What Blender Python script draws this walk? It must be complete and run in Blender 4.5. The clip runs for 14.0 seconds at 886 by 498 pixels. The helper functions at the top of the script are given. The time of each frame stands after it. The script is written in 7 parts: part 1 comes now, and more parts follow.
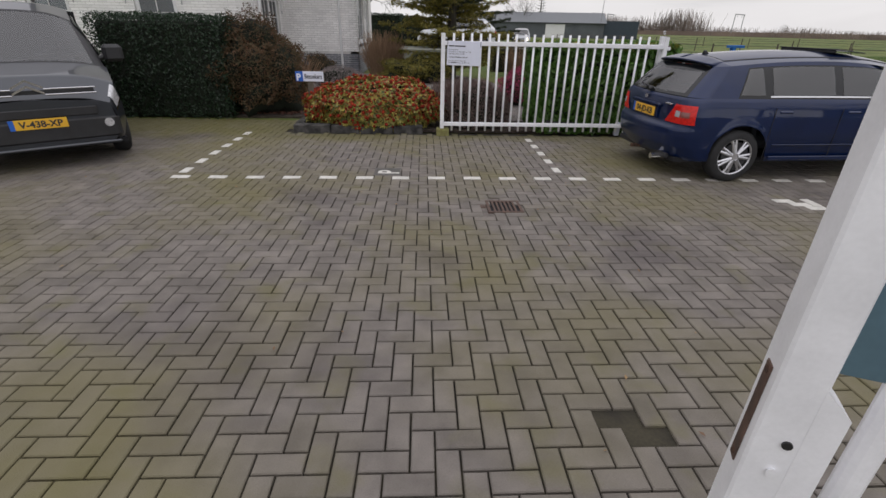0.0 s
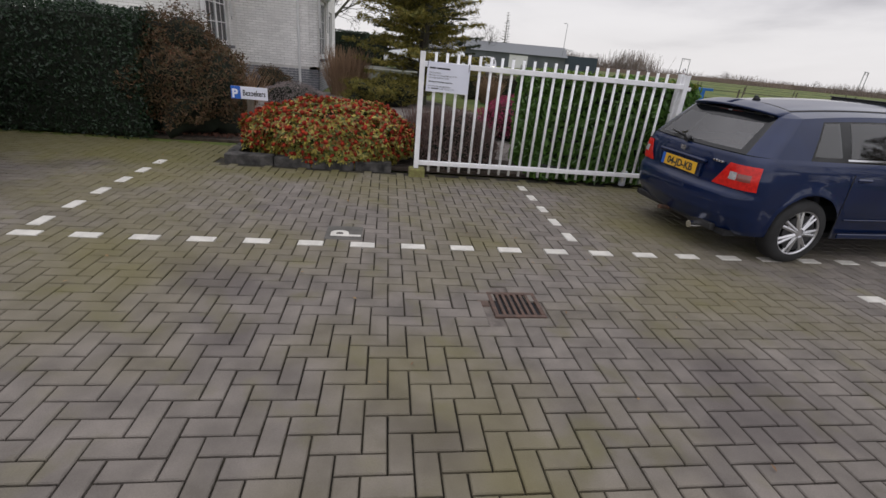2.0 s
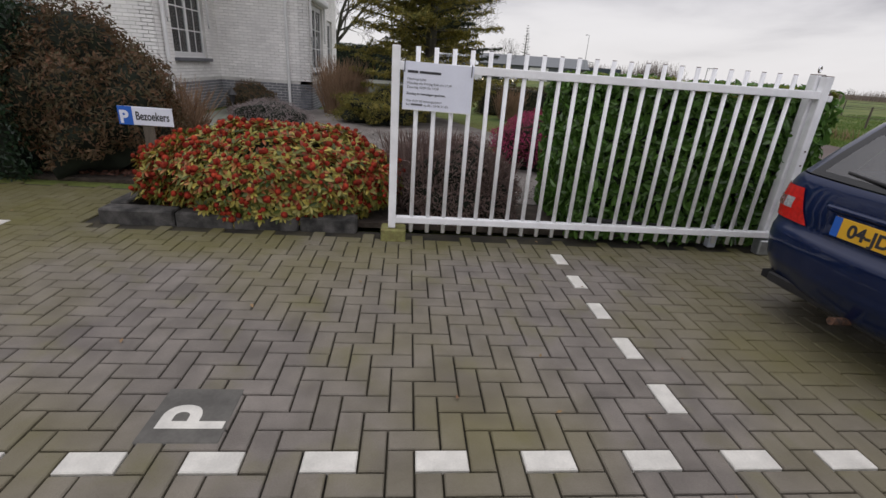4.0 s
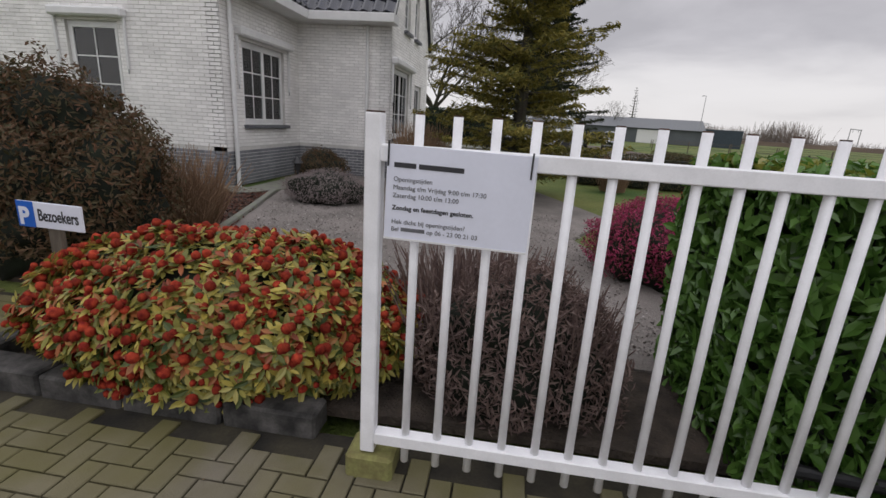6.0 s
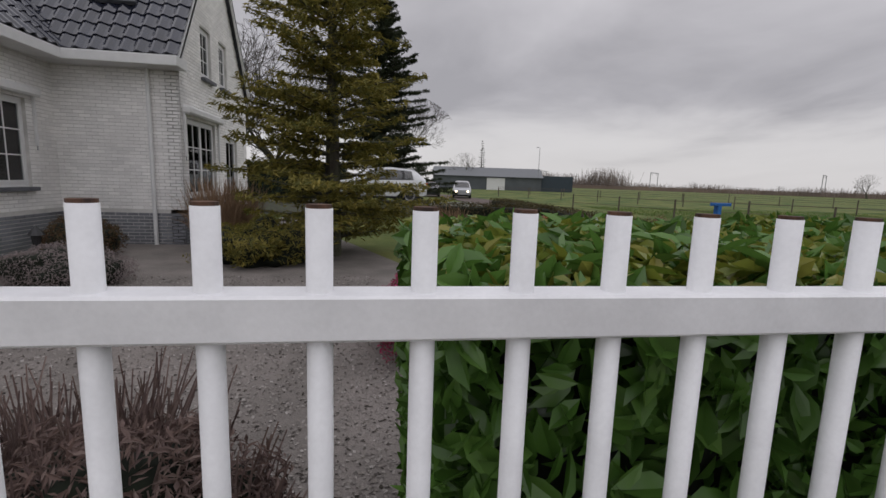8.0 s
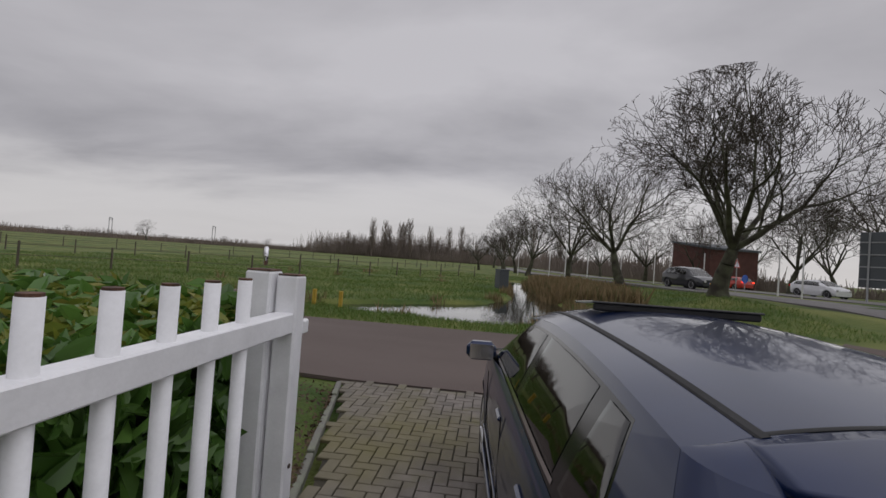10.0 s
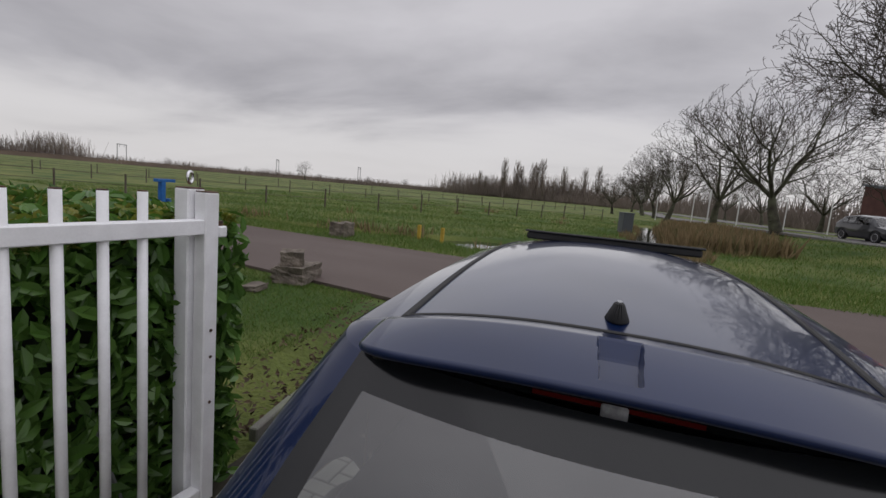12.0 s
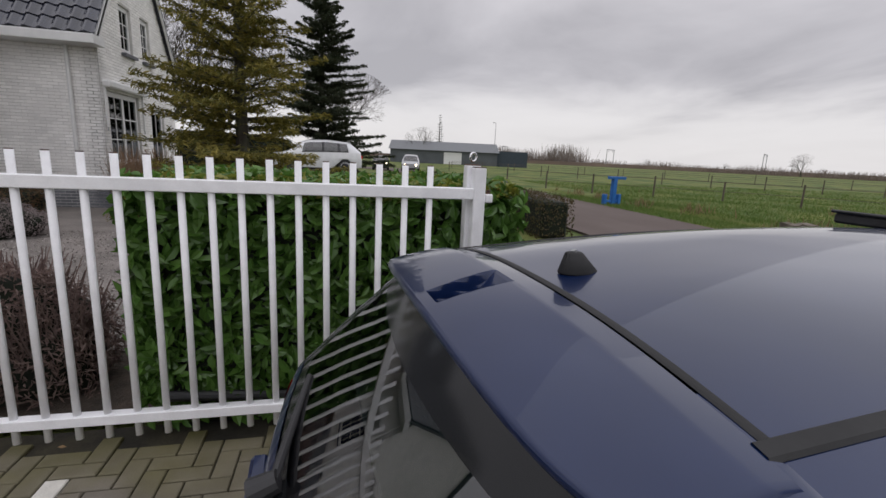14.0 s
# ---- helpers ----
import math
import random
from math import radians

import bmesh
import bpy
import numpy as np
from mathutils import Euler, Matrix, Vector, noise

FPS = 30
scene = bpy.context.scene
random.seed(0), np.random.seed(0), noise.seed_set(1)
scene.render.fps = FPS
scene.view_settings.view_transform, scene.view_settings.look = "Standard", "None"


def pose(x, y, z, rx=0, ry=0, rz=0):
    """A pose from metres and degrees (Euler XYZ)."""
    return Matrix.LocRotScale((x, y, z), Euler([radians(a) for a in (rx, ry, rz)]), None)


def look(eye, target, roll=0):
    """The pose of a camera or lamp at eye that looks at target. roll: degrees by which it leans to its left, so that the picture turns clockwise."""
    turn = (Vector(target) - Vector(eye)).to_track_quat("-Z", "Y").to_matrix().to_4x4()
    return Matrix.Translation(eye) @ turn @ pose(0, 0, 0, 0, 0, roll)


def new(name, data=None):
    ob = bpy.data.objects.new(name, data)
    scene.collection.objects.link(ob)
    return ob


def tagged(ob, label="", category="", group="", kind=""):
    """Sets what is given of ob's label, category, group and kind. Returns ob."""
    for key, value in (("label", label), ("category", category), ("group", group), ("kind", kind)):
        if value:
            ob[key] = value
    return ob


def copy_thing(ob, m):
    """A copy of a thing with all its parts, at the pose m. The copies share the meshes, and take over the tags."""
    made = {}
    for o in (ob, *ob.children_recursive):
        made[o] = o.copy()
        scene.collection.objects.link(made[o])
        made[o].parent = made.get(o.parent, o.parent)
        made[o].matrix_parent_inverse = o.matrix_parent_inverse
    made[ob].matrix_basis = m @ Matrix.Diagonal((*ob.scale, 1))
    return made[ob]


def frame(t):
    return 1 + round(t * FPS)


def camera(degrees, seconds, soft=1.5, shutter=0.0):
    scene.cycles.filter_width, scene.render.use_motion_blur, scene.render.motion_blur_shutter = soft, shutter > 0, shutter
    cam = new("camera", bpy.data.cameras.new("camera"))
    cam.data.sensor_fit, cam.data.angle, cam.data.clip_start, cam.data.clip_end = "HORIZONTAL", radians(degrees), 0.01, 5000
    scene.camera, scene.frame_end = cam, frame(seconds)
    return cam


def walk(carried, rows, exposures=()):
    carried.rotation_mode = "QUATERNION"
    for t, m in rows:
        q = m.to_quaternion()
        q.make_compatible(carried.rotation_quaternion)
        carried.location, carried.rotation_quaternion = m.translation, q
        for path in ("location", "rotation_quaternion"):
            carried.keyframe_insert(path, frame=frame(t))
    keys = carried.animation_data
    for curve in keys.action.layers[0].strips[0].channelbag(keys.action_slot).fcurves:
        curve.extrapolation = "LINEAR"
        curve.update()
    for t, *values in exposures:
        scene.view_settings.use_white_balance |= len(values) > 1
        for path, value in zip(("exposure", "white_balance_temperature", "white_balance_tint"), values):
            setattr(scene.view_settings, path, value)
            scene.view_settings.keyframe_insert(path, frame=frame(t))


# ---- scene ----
cam = camera(88.3, 14.0)
PATH = [
    (0, (-0.178, -0.308, 1.619), (-0.092, 1.489, 0.744), 1.2),
    (0.5, (-0.296, 0.022, 1.606), (-0.138, 1.826, 0.759), -0.3),
    (1, (-0.358, 0.424, 1.588), (-0.174, 2.242, 0.774), 1.1),
    (1.5, (-0.372, 0.9, 1.546), (-0.123, 2.716, 0.747), -0.6),
    (2, (-0.292, 1.362, 1.533), (-0.023, 3.182, 0.748), 5.4),
    (2.5, (-0.222, 1.898, 1.502), (0.041, 3.718, 0.717), 4.8),
    (2.7, (-0.191, 2.113, 1.51), (0.062, 3.932, 0.719), 4.6),
    (5, (0.478, 4.833, 1.343), (0.549, 6.705, 0.643), 2.0),
    (5.5, (0.516, 5.354, 1.492), (0.469, 7.231, 0.803), 1.1),
    (6, (0.617, 5.682, 1.521), (0.368, 7.593, 0.986), 3.7),
    (6.5, (0.693, 6.1, 1.551), (0.376, 8.021, 1.093), 0.9),
    (7, (0.88, 6.358, 1.564), (0.503, 8.29, 1.213), 0.4),
    (9.3, (2.258, 6.974, 1.615), (4.049, 7.863, 1.558), -0.4),
    (9.5, (2.259, 6.916, 1.621), (4.163, 7.526, 1.618), -1.5),
    (10, (2.205, 6.717, 1.633), (4.192, 6.932, 1.674), 4.1),
    (10.5, (2.136, 6.457, 1.661), (4.127, 6.639, 1.634), 5.3),
    (11, (2.167, 6.165, 1.634), (4.153, 6.399, 1.575), 5.1),
    (11.5, (2.209, 5.913, 1.642), (4.174, 6.277, 1.558), 1.3),
    (12, (2.188, 5.682, 1.644), (4.026, 6.426, 1.385), 5.0),
    (12.5, (2.303, 5.445, 1.624), (3.992, 6.472, 1.324), 4.8),
    (13, (2.496, 5.206, 1.67), (3.922, 6.603, 1.551), 2.2),
    (13.5, (2.575, 4.998, 1.654), (3.532, 6.734, 1.388), 6.0),
    (14, (2.832, 4.874, 1.596), (3.278, 6.783, 1.2), 2.7),
]
walk(cam, [(t, look(eye, target, roll)) for t, eye, target, roll in PATH], [(0, 0.34), (5.5, 0.32), (7.2, 0.18), (9.3, -0.18), (10.2, -0.16), (11, -0.02), (11.8, -0.01), (12.5, 0.05), (13.0, 0.0), (14, 0.27)])

# ---- world and light ----
world = bpy.data.worlds.new("overcast")
scene.world = world
world.use_nodes = True
wn, wl = world.node_tree.nodes, world.node_tree.links
wn.clear()
SUN_EL, SUN_ROT = radians(39), radians(144)


def wnode(kind, **sets):
    n = wn.new(kind)
    for k, v in sets.items():
        n.inputs[k].default_value = v
    return n


def build_sky():
    out = wn.new("ShaderNodeOutputWorld")
    bg = wn.new("ShaderNodeBackground")
    bg.inputs["Strength"].default_value = 1.0
    sky = wn.new("ShaderNodeTexSky")
    sky.sky_type, sky.sun_disc = "NISHITA", False
    sky.sun_elevation, sky.sun_rotation = SUN_EL, SUN_ROT
    dim = wn.new("ShaderNodeVectorMath")
    dim.operation = "SCALE"
    dim.inputs["Scale"].default_value = 0.07
    wl.new(sky.outputs["Color"], dim.inputs[0])
    # a flat cloud layer: direction / (height + a little), stretched along the wind
    tc = wn.new("ShaderNodeTexCoord")
    sep = wn.new("ShaderNodeSeparateXYZ")
    wl.new(tc.outputs["Generated"], sep.inputs[0])

    def m(op, a, b=0.0):
        n = wn.new("ShaderNodeMath")
        n.operation = op
        for i, v in enumerate((a, b)):
            if isinstance(v, (int, float)):
                n.inputs[i].default_value = v
            else:
                wl.new(v, n.inputs[i])
        return n.outputs[0]
    up = m("MAXIMUM", sep.outputs["Z"], 0.0)
    den = m("ADD", up, 0.13)
    comb = wn.new("ShaderNodeCombineXYZ")
    wl.new(m("DIVIDE", sep.outputs["X"], den), comb.inputs[0])
    wl.new(m("DIVIDE", sep.outputs["Y"], den), comb.inputs[1])
    mp = wn.new("ShaderNodeMapping")
    mp.inputs["Rotation"].default_value = (0, 0, radians(-20))
    mp.inputs["Scale"].default_value = (0.60, 0.42, 1)
    mp.inputs["Location"].default_value = (0.35, 0.1, 0)
    wl.new(comb.outputs[0], mp.inputs[0])
    no = wn.new("ShaderNodeTexNoise")
    no.inputs["Scale"].default_value, no.inputs["Detail"].default_value = 1.1, 6.0
    no.inputs["Roughness"].default_value, no.inputs["Distortion"].default_value = 0.52, 0.35
    wl.new(mp.outputs[0], no.inputs["Vector"])
    ramp = wn.new("ShaderNodeValToRGB")
    e = ramp.color_ramp.elements
    e[0].position, e[0].color = 0.36, (0.385, 0.374, 0.400, 1)
    e[1].position, e[1].color = 0.66, (0.615, 0.598, 0.63, 1)
    wl.new(no.outputs["Fac"], ramp.inputs["Fac"])
    # thinner, brighter cloud low over the horizon, its upper edge ragged
    edge = m("ADD", sep.outputs["Z"], m("MULTIPLY", m("SUBTRACT", no.outputs["Fac"], 0.5), -0.30))
    low = wn.new("ShaderNodeMapRange")
    low.interpolation_type = "SMOOTHSTEP"
    low.inputs["From Min"].default_value, low.inputs["From Max"].default_value = 0.20, 0.06
    wl.new(edge, low.inputs["Value"])
    mix = wn.new("ShaderNodeMix")
    mix.data_type = "RGBA"
    wl.new(m("MULTIPLY", low.outputs[0], 0.8), mix.inputs["Factor"])
    wl.new(ramp.outputs["Color"], mix.inputs["A"])
    mix.inputs["B"].default_value = (0.705, 0.684, 0.69, 1)
    cover = wn.new("ShaderNodeMix")
    cover.data_type = "RGBA"
    cover.inputs["Factor"].default_value = 0.94
    wl.new(dim.outputs[0], cover.inputs["A"])
    wl.new(mix.outputs["Result"], cover.inputs["B"])
    # an overcast sky is brightest overhead
    zen = wn.new("ShaderNodeMapRange")
    zen.interpolation_type = "SMOOTHSTEP"
    zen.inputs["From Min"].default_value, zen.inputs["From Max"].default_value = 0.42, 1.0
    zen.inputs["To Min"].default_value, zen.inputs["To Max"].default_value = 1.0, 2.1
    wl.new(sep.outputs["Z"], zen.inputs["Value"])
    sc = wn.new("ShaderNodeVectorMath")
    sc.operation = "SCALE"
    wl.new(cover.outputs["Result"], sc.inputs[0])
    wl.new(zen.outputs[0], sc.inputs["Scale"])
    wl.new(sc.outputs[0], bg.inputs["Color"])
    wl.new(bg.outputs[0], out.inputs["Surface"])


build_sky()
sun_lamp = bpy.data.lights.new("sun", "SUN")
sun_lamp.energy, sun_lamp.angle, sun_lamp.color = 0.62, radians(165), (0.97, 0.98, 1.0)
sun = new("sun", sun_lamp)
sun.matrix_world = look((0, 0, 15), (-11, 15, 0))


# ---- materials ----
def mat(name, base, rough=0.7, metal=0.0, vary=0.25, scale=6.0, bump=0.15, bscale=60.0, second=None,
        island=0.0, objrand=0.0, spec=0.5, coat=0.0, bdist=0.004, stretch=None, alpha=None):
    """Base colour with variation at two scales, optional second colour in patches, fine relief."""
    mt = bpy.data.materials.new(name)
    mt.use_nodes = True
    nt = mt.node_tree
    n, l = nt.nodes, nt.links
    p = n["Principled BSDF"]
    p.inputs["Roughness"].default_value, p.inputs["Metallic"].default_value = rough, metal
    p.inputs["Specular IOR Level"].default_value = spec
    p.inputs["Coat Weight"].default_value = coat
    p.inputs["Coat Roughness"].default_value = 0.03
    tc = n.new("ShaderNodeTexCoord")
    geo = n.new("ShaderNodeNewGeometry")
    vec = geo.outputs["Position"]
    if stretch:
        mp = n.new("ShaderNodeMapping")
        mp.inputs["Scale"].default_value = stretch
        l.new(vec, mp.inputs[0])
        vec = mp.outputs[0]
    big = n.new("ShaderNodeTexNoise")
    big.inputs["Scale"].default_value, big.inputs["Detail"].default_value = scale, 5.0
    fine = n.new("ShaderNodeTexNoise")
    fine.inputs["Scale"].default_value, fine.inputs["Detail"].default_value = bscale, 3.0
    l.new(vec, big.inputs["Vector"])
    l.new(vec, fine.inputs["Vector"])
    col = n.new("ShaderNodeMix")
    col.data_type = "RGBA"
    col.inputs["A"].default_value = (*[c * (1 - vary) for c in base], 1)
    col.inputs["B"].default_value = (*[min(1, c * (1 + vary)) for c in (base if second is None else second)], 1)
    mr = n.new("ShaderNodeMapRange")
    mr.inputs["From Min"].default_value, mr.inputs["From Max"].default_value = 0.34, 0.66
    l.new(big.outputs["Fac"], mr.inputs["Value"])
    l.new(mr.outputs[0], col.inputs["Factor"])
    hsv = n.new("ShaderNodeHueSaturation")
    l.new(col.outputs["Result"], hsv.inputs["Color"])
    val = n.new("ShaderNodeMapRange")
    val.inputs["From Min"].default_value, val.inputs["From Max"].default_value = 0.25, 0.75
    val.inputs["To Min"].default_value, val.inputs["To Max"].default_value = 1 - vary * 0.5, 1 + vary * 0.5
    l.new(fine.outputs["Fac"], val.inputs["Value"])
    last = val.outputs[0]
    for amount, kind in ((island, "i"), (objrand, "o")):
        if amount:
            src = geo.outputs["Random Per Island"] if kind == "i" else n.new("ShaderNodeObjectInfo").outputs["Random"]
            r = n.new("ShaderNodeMapRange")
            r.inputs["To Min"].default_value, r.inputs["To Max"].default_value = 1 - amount, 1 + amount
            l.new(src, r.inputs["Value"])
            mul = n.new("ShaderNodeMath")
            mul.operation = "MULTIPLY"
            l.new(last, mul.inputs[0])
            l.new(r.outputs[0], mul.inputs[1])
            last = mul.outputs[0]
    l.new(last, hsv.inputs["Value"])
    l.new(hsv.outputs[0], p.inputs["Base Color"])
    if bump:
        b = n.new("ShaderNodeBump")
        b.inputs["Strength"].default_value, b.inputs["Distance"].default_value = bump, bdist
        l.new(fine.outputs["Fac"], b.inputs["Height"])
        l.new(b.outputs[0], p.inputs["Normal"])
    return mt


def leaf_mat(name, colors, rough=0.45, through_light=0.25):
    """Leaves: each takes one of some colours by chance."""
    mt = bpy.data.materials.new(name)
    mt.use_nodes = True
    nt = mt.node_tree
    n, l = nt.nodes, nt.links
    p = n["Principled BSDF"]
    p.inputs["Roughness"].default_value = rough
    geo = n.new("ShaderNodeNewGeometry")
    ramp = n.new("ShaderNodeValToRGB")
    e = ramp.color_ramp.elements
    while len(e) < len(colors):
        e.new(0.5)
    for i, c in enumerate(colors):
        e[i].position, e[i].color = i / (len(colors) - 1), (*c, 1)
    l.new(geo.outputs["Random Per Island"], ramp.inputs["Fac"])
    l.new(ramp.outputs["Color"], p.inputs["Base Color"])
    t = n.new("ShaderNodeBsdfTranslucent")
    l.new(ramp.outputs["Color"], t.inputs["Color"])
    mx = n.new("ShaderNodeMixShader")
    mx.inputs[0].default_value = through_light
    l.new(p.outputs[0], mx.inputs[1])
    l.new(t.outputs[0], mx.inputs[2])
    l.new(mx.outputs[0], n["Material Output"].inputs["Surface"])
    return mt


def glass_mat(name, tint=(0.75, 0.85, 0.83), rough=0.0, ior=1.7):
    """Thin pane: mostly clear, glossy by Fresnel."""
    mt = bpy.data.materials.new(name)
    mt.use_nodes = True
    n, l = mt.node_tree.nodes, mt.node_tree.links
    n.remove(n["Principled BSDF"])
    tr, gl, fr, mx = (n.new("ShaderNodeBsdfTransparent"), n.new("ShaderNodeBsdfGlossy"), n.new("ShaderNodeFresnel"), n.new("ShaderNodeMixShader"))
    tr.inputs["Color"].default_value = (*tint, 1)
    gl.inputs["Roughness"].default_value = rough
    fr.inputs["IOR"].default_value = ior
    l.new(fr.outputs[0], mx.inputs[0])
    l.new(tr.outputs[0], mx.inputs[1])
    l.new(gl.outputs[0], mx.inputs[2])
    l.new(mx.outputs[0], n["Material Output"].inputs["Surface"])
    return mt


def lamp_mat(name, color, strength):
    mt = bpy.data.materials.new(name)
    mt.use_nodes = True
    p = mt.node_tree.nodes["Principled BSDF"]
    p.inputs["Base Color"].default_value = (*color, 1)
    p.inputs["Emission Color"].default_value = (*color, 1)
    p.inputs["Emission Strength"].default_value = strength
    return mt


WHITE_PAINT = mat("white_paint", (0.86, 0.86, 0.88), 0.38, vary=0.06, scale=9, bump=0.05, bscale=140)
RUST = mat("rust", (0.055, 0.034, 0.026), 0.85, vary=0.4, scale=40, second=(0.10, 0.05, 0.03))
BLACK = mat("black_plastic", (0.02, 0.02, 0.022), 0.5, vary=0.2)
RUBBER = mat("rubber", (0.022, 0.022, 0.023), 0.8, vary=0.25)
CHROME = mat("chrome", (0.75, 0.75, 0.77), 0.12, 1.0, vary=0.03, bump=0)
ALLOY = mat("alloy", (0.62, 0.62, 0.64), 0.3, 0.85, vary=0.05, bump=0)
PAPER = mat("paper_white", (0.74, 0.76, 0.86), 0.35, vary=0.03, bump=0.03)
INK = mat("ink", (0.03, 0.03, 0.035), 0.6, vary=0.1, bump=0)
INK_GREY = mat("ink_grey", (0.12, 0.12, 0.13), 0.6, vary=0.1, bump=0)
CONCRETE = mat("concrete", (0.24, 0.23, 0.21), 0.9, vary=0.3, scale=7, second=(0.15, 0.16, 0.12), bump=0.5, bscale=90)
DARK_CONCRETE = mat("dark_concrete", (0.030, 0.029, 0.027), 0.9, vary=0.4, scale=9, second=(0.070, 0.066, 0.062), bump=0.6, bscale=70)
STEEL = mat("galvanised", (0.36, 0.37, 0.38), 0.45, 0.7, vary=0.12, scale=20)
IRON = mat("cast_iron", (0.12, 0.085, 0.07), 0.7, 0.2, vary=0.35, scale=25, second=(0.10, 0.06, 0.045))
SOIL = mat("soil", (0.055, 0.042, 0.032), 0.95, vary=0.4, scale=8, bump=1.0, bscale=50, bdist=0.02)
# near-black, with the shade of hollows and insides put into the colour
DARK = mat("shaded_inside", (0.012, 0.012, 0.014), 0.9, vary=0.2, bump=0)
GLASS = glass_mat("car_glass", (0.52, 0.60, 0.58), ior=2.1)
PANE = glass_mat("window_glass", (0.55, 0.6, 0.62))
CLEAR = glass_mat("lamp_glass", (0.85, 0.87, 0.88))
YELLOW = mat("plate_yellow", (0.78, 0.44, 0.03), 0.4, vary=0.05, bump=0)
BLUE_SIGN = mat("sign_blue", (0.02, 0.12, 0.52), 0.4, vary=0.05, bump=0)
RED_LENS = mat("red_lens", (0.62, 0.012, 0.008), 0.24, vary=0.15, scale=40, bump=0.1, bscale=300, coat=0.15)
CLEAR_LENS = mat("clear_lens", (0.55, 0.55, 0.56), 0.12, 0.3, vary=0.2, scale=60, bump=0, coat=1.0)
BLUE_PAINT = mat("metallic_blue", (0.0024, 0.0125, 0.058), 0.30, 0.20, vary=0.12, scale=3, bump=0.02, bscale=900, spec=0.2, coat=0.75, bdist=0.001)
GREY_PAINT = mat("metallic_grey", (0.022, 0.027, 0.036), 0.32, 0.3, vary=0.1, scale=3, bump=0.02, bscale=900, coat=1.0, bdist=0.001)
BLACK_PAINT = mat("black_paint", (0.016, 0.018, 0.024), 0.3, 0.2, vary=0.1, bump=0, coat=1.0)
WHITE_CAR = mat("white_car_paint", (0.75, 0.76, 0.78), 0.3, vary=0.05, bump=0, coat=1.0)
SILVER_PAINT = mat("silver_paint", (0.42, 0.43, 0.45), 0.3, 0.5, vary=0.05, bump=0, coat=1.0)
RED_PAINT = mat("red_car_paint", (0.5, 0.03, 0.02), 0.3, vary=0.05, bump=0, coat=1.0)
CLOTH = mat("seat_cloth", (0.05, 0.055, 0.065), 0.95, vary=0.2, scale=20)
HOUSE_BRICK = mat("painted_brick", (0.87, 0.855, 0.84), 0.75, vary=0.08, scale=1.2, bump=0.35, bscale=45, objrand=0.05, island=0.07)
HOUSE_JOINT = mat("painted_joint", (0.60, 0.585, 0.565), 0.9, vary=0.15, scale=3)
PLINTH_BRICK = mat("plinth_brick", (0.20, 0.205, 0.225), 0.75, vary=0.2, scale=2, bump=0.35, bscale=45, island=0.12)
ROOF_TILE = mat("glazed_roof_tile", (0.018, 0.021, 0.036), 0.16, vary=0.25, scale=4, bump=0.05, island=0.2, coat=0.6)
ROOF_FAR = mat("roof_underlay", (0.02, 0.022, 0.03), 0.5, vary=0.2)
FRAME_WHITE = mat("window_frame_white", (0.72, 0.72, 0.72), 0.35, vary=0.04, bump=0)
SILL_STONE = mat("sill_stone", (0.10, 0.105, 0.12), 0.45, vary=0.15)
CURTAIN = mat("curtain", (0.55, 0.56, 0.54), 0.9, vary=0.12, scale=14, stretch=(6, 6, 0.5))
GRASS_GROUND = mat("grass_ground", (0.070, 0.150, 0.014), 0.95, vary=0.45, scale=0.35, second=(0.115, 0.125, 0.030), bump=0.9, bscale=22, bdist=0.03)
ASPHALT = mat("asphalt", (0.150, 0.116, 0.103), 0.82, vary=0.28, scale=0.6, second=(0.105, 0.083, 0.075), bump=0.6, bscale=160, stretch=(1, 0.35, 1), spec=0.25)
ROAD_GREY = mat("road_grey", (0.16, 0.15, 0.15), 0.8, vary=0.15, scale=0.8, bump=0.4, bscale=120)
GRAVEL = mat("gravel", (0.25, 0.225, 0.205), 0.95, vary=0.35, scale=1.5, second=(0.18, 0.16, 0.148), bump=1.0, bscale=75, bdist=0.012)
WATER = mat("ditch_water", (0.02, 0.022, 0.018), 0.04, vary=0.2, scale=1, bump=0.08, bscale=6, bdist=0.01)
BARK = mat("bark", (0.062, 0.052, 0.040), 0.95, vary=0.35, scale=2, second=(0.075, 0.078, 0.05), bump=0.8, bscale=30, bdist=0.02)
TWIG = mat("twig", (0.060, 0.048, 0.038), 0.95, vary=0.25, scale=0.5, bump=0)
WOOD_POST = mat("weathered_wood", (0.105, 0.088, 0.068), 0.9, vary=0.3, scale=5, stretch=(4, 4, 0.6))
BLUE_METAL = mat("blue_metal", (0.015, 0.13, 0.42), 0.45, vary=0.15)
RED_BRICK_FAR = mat("red_brick_far", (0.095, 0.040, 0.032), 0.85, vary=0.15, scale=1.5)
GREY_SHED = mat("grey_shed", (0.09, 0.10, 0.11), 0.7, vary=0.15, scale=0.4)
STONE = mat("rubble_stone", (0.16, 0.135, 0.11), 0.95, vary=0.35, scale=6, bump=0.9, bscale=35, bdist=0.02)
PAVER_SIDE = mat("paver_bed", (0.022, 0.02, 0.016), 0.95, vary=0.4, scale=4, second=(0.036, 0.031, 0.019), bump=0.6)


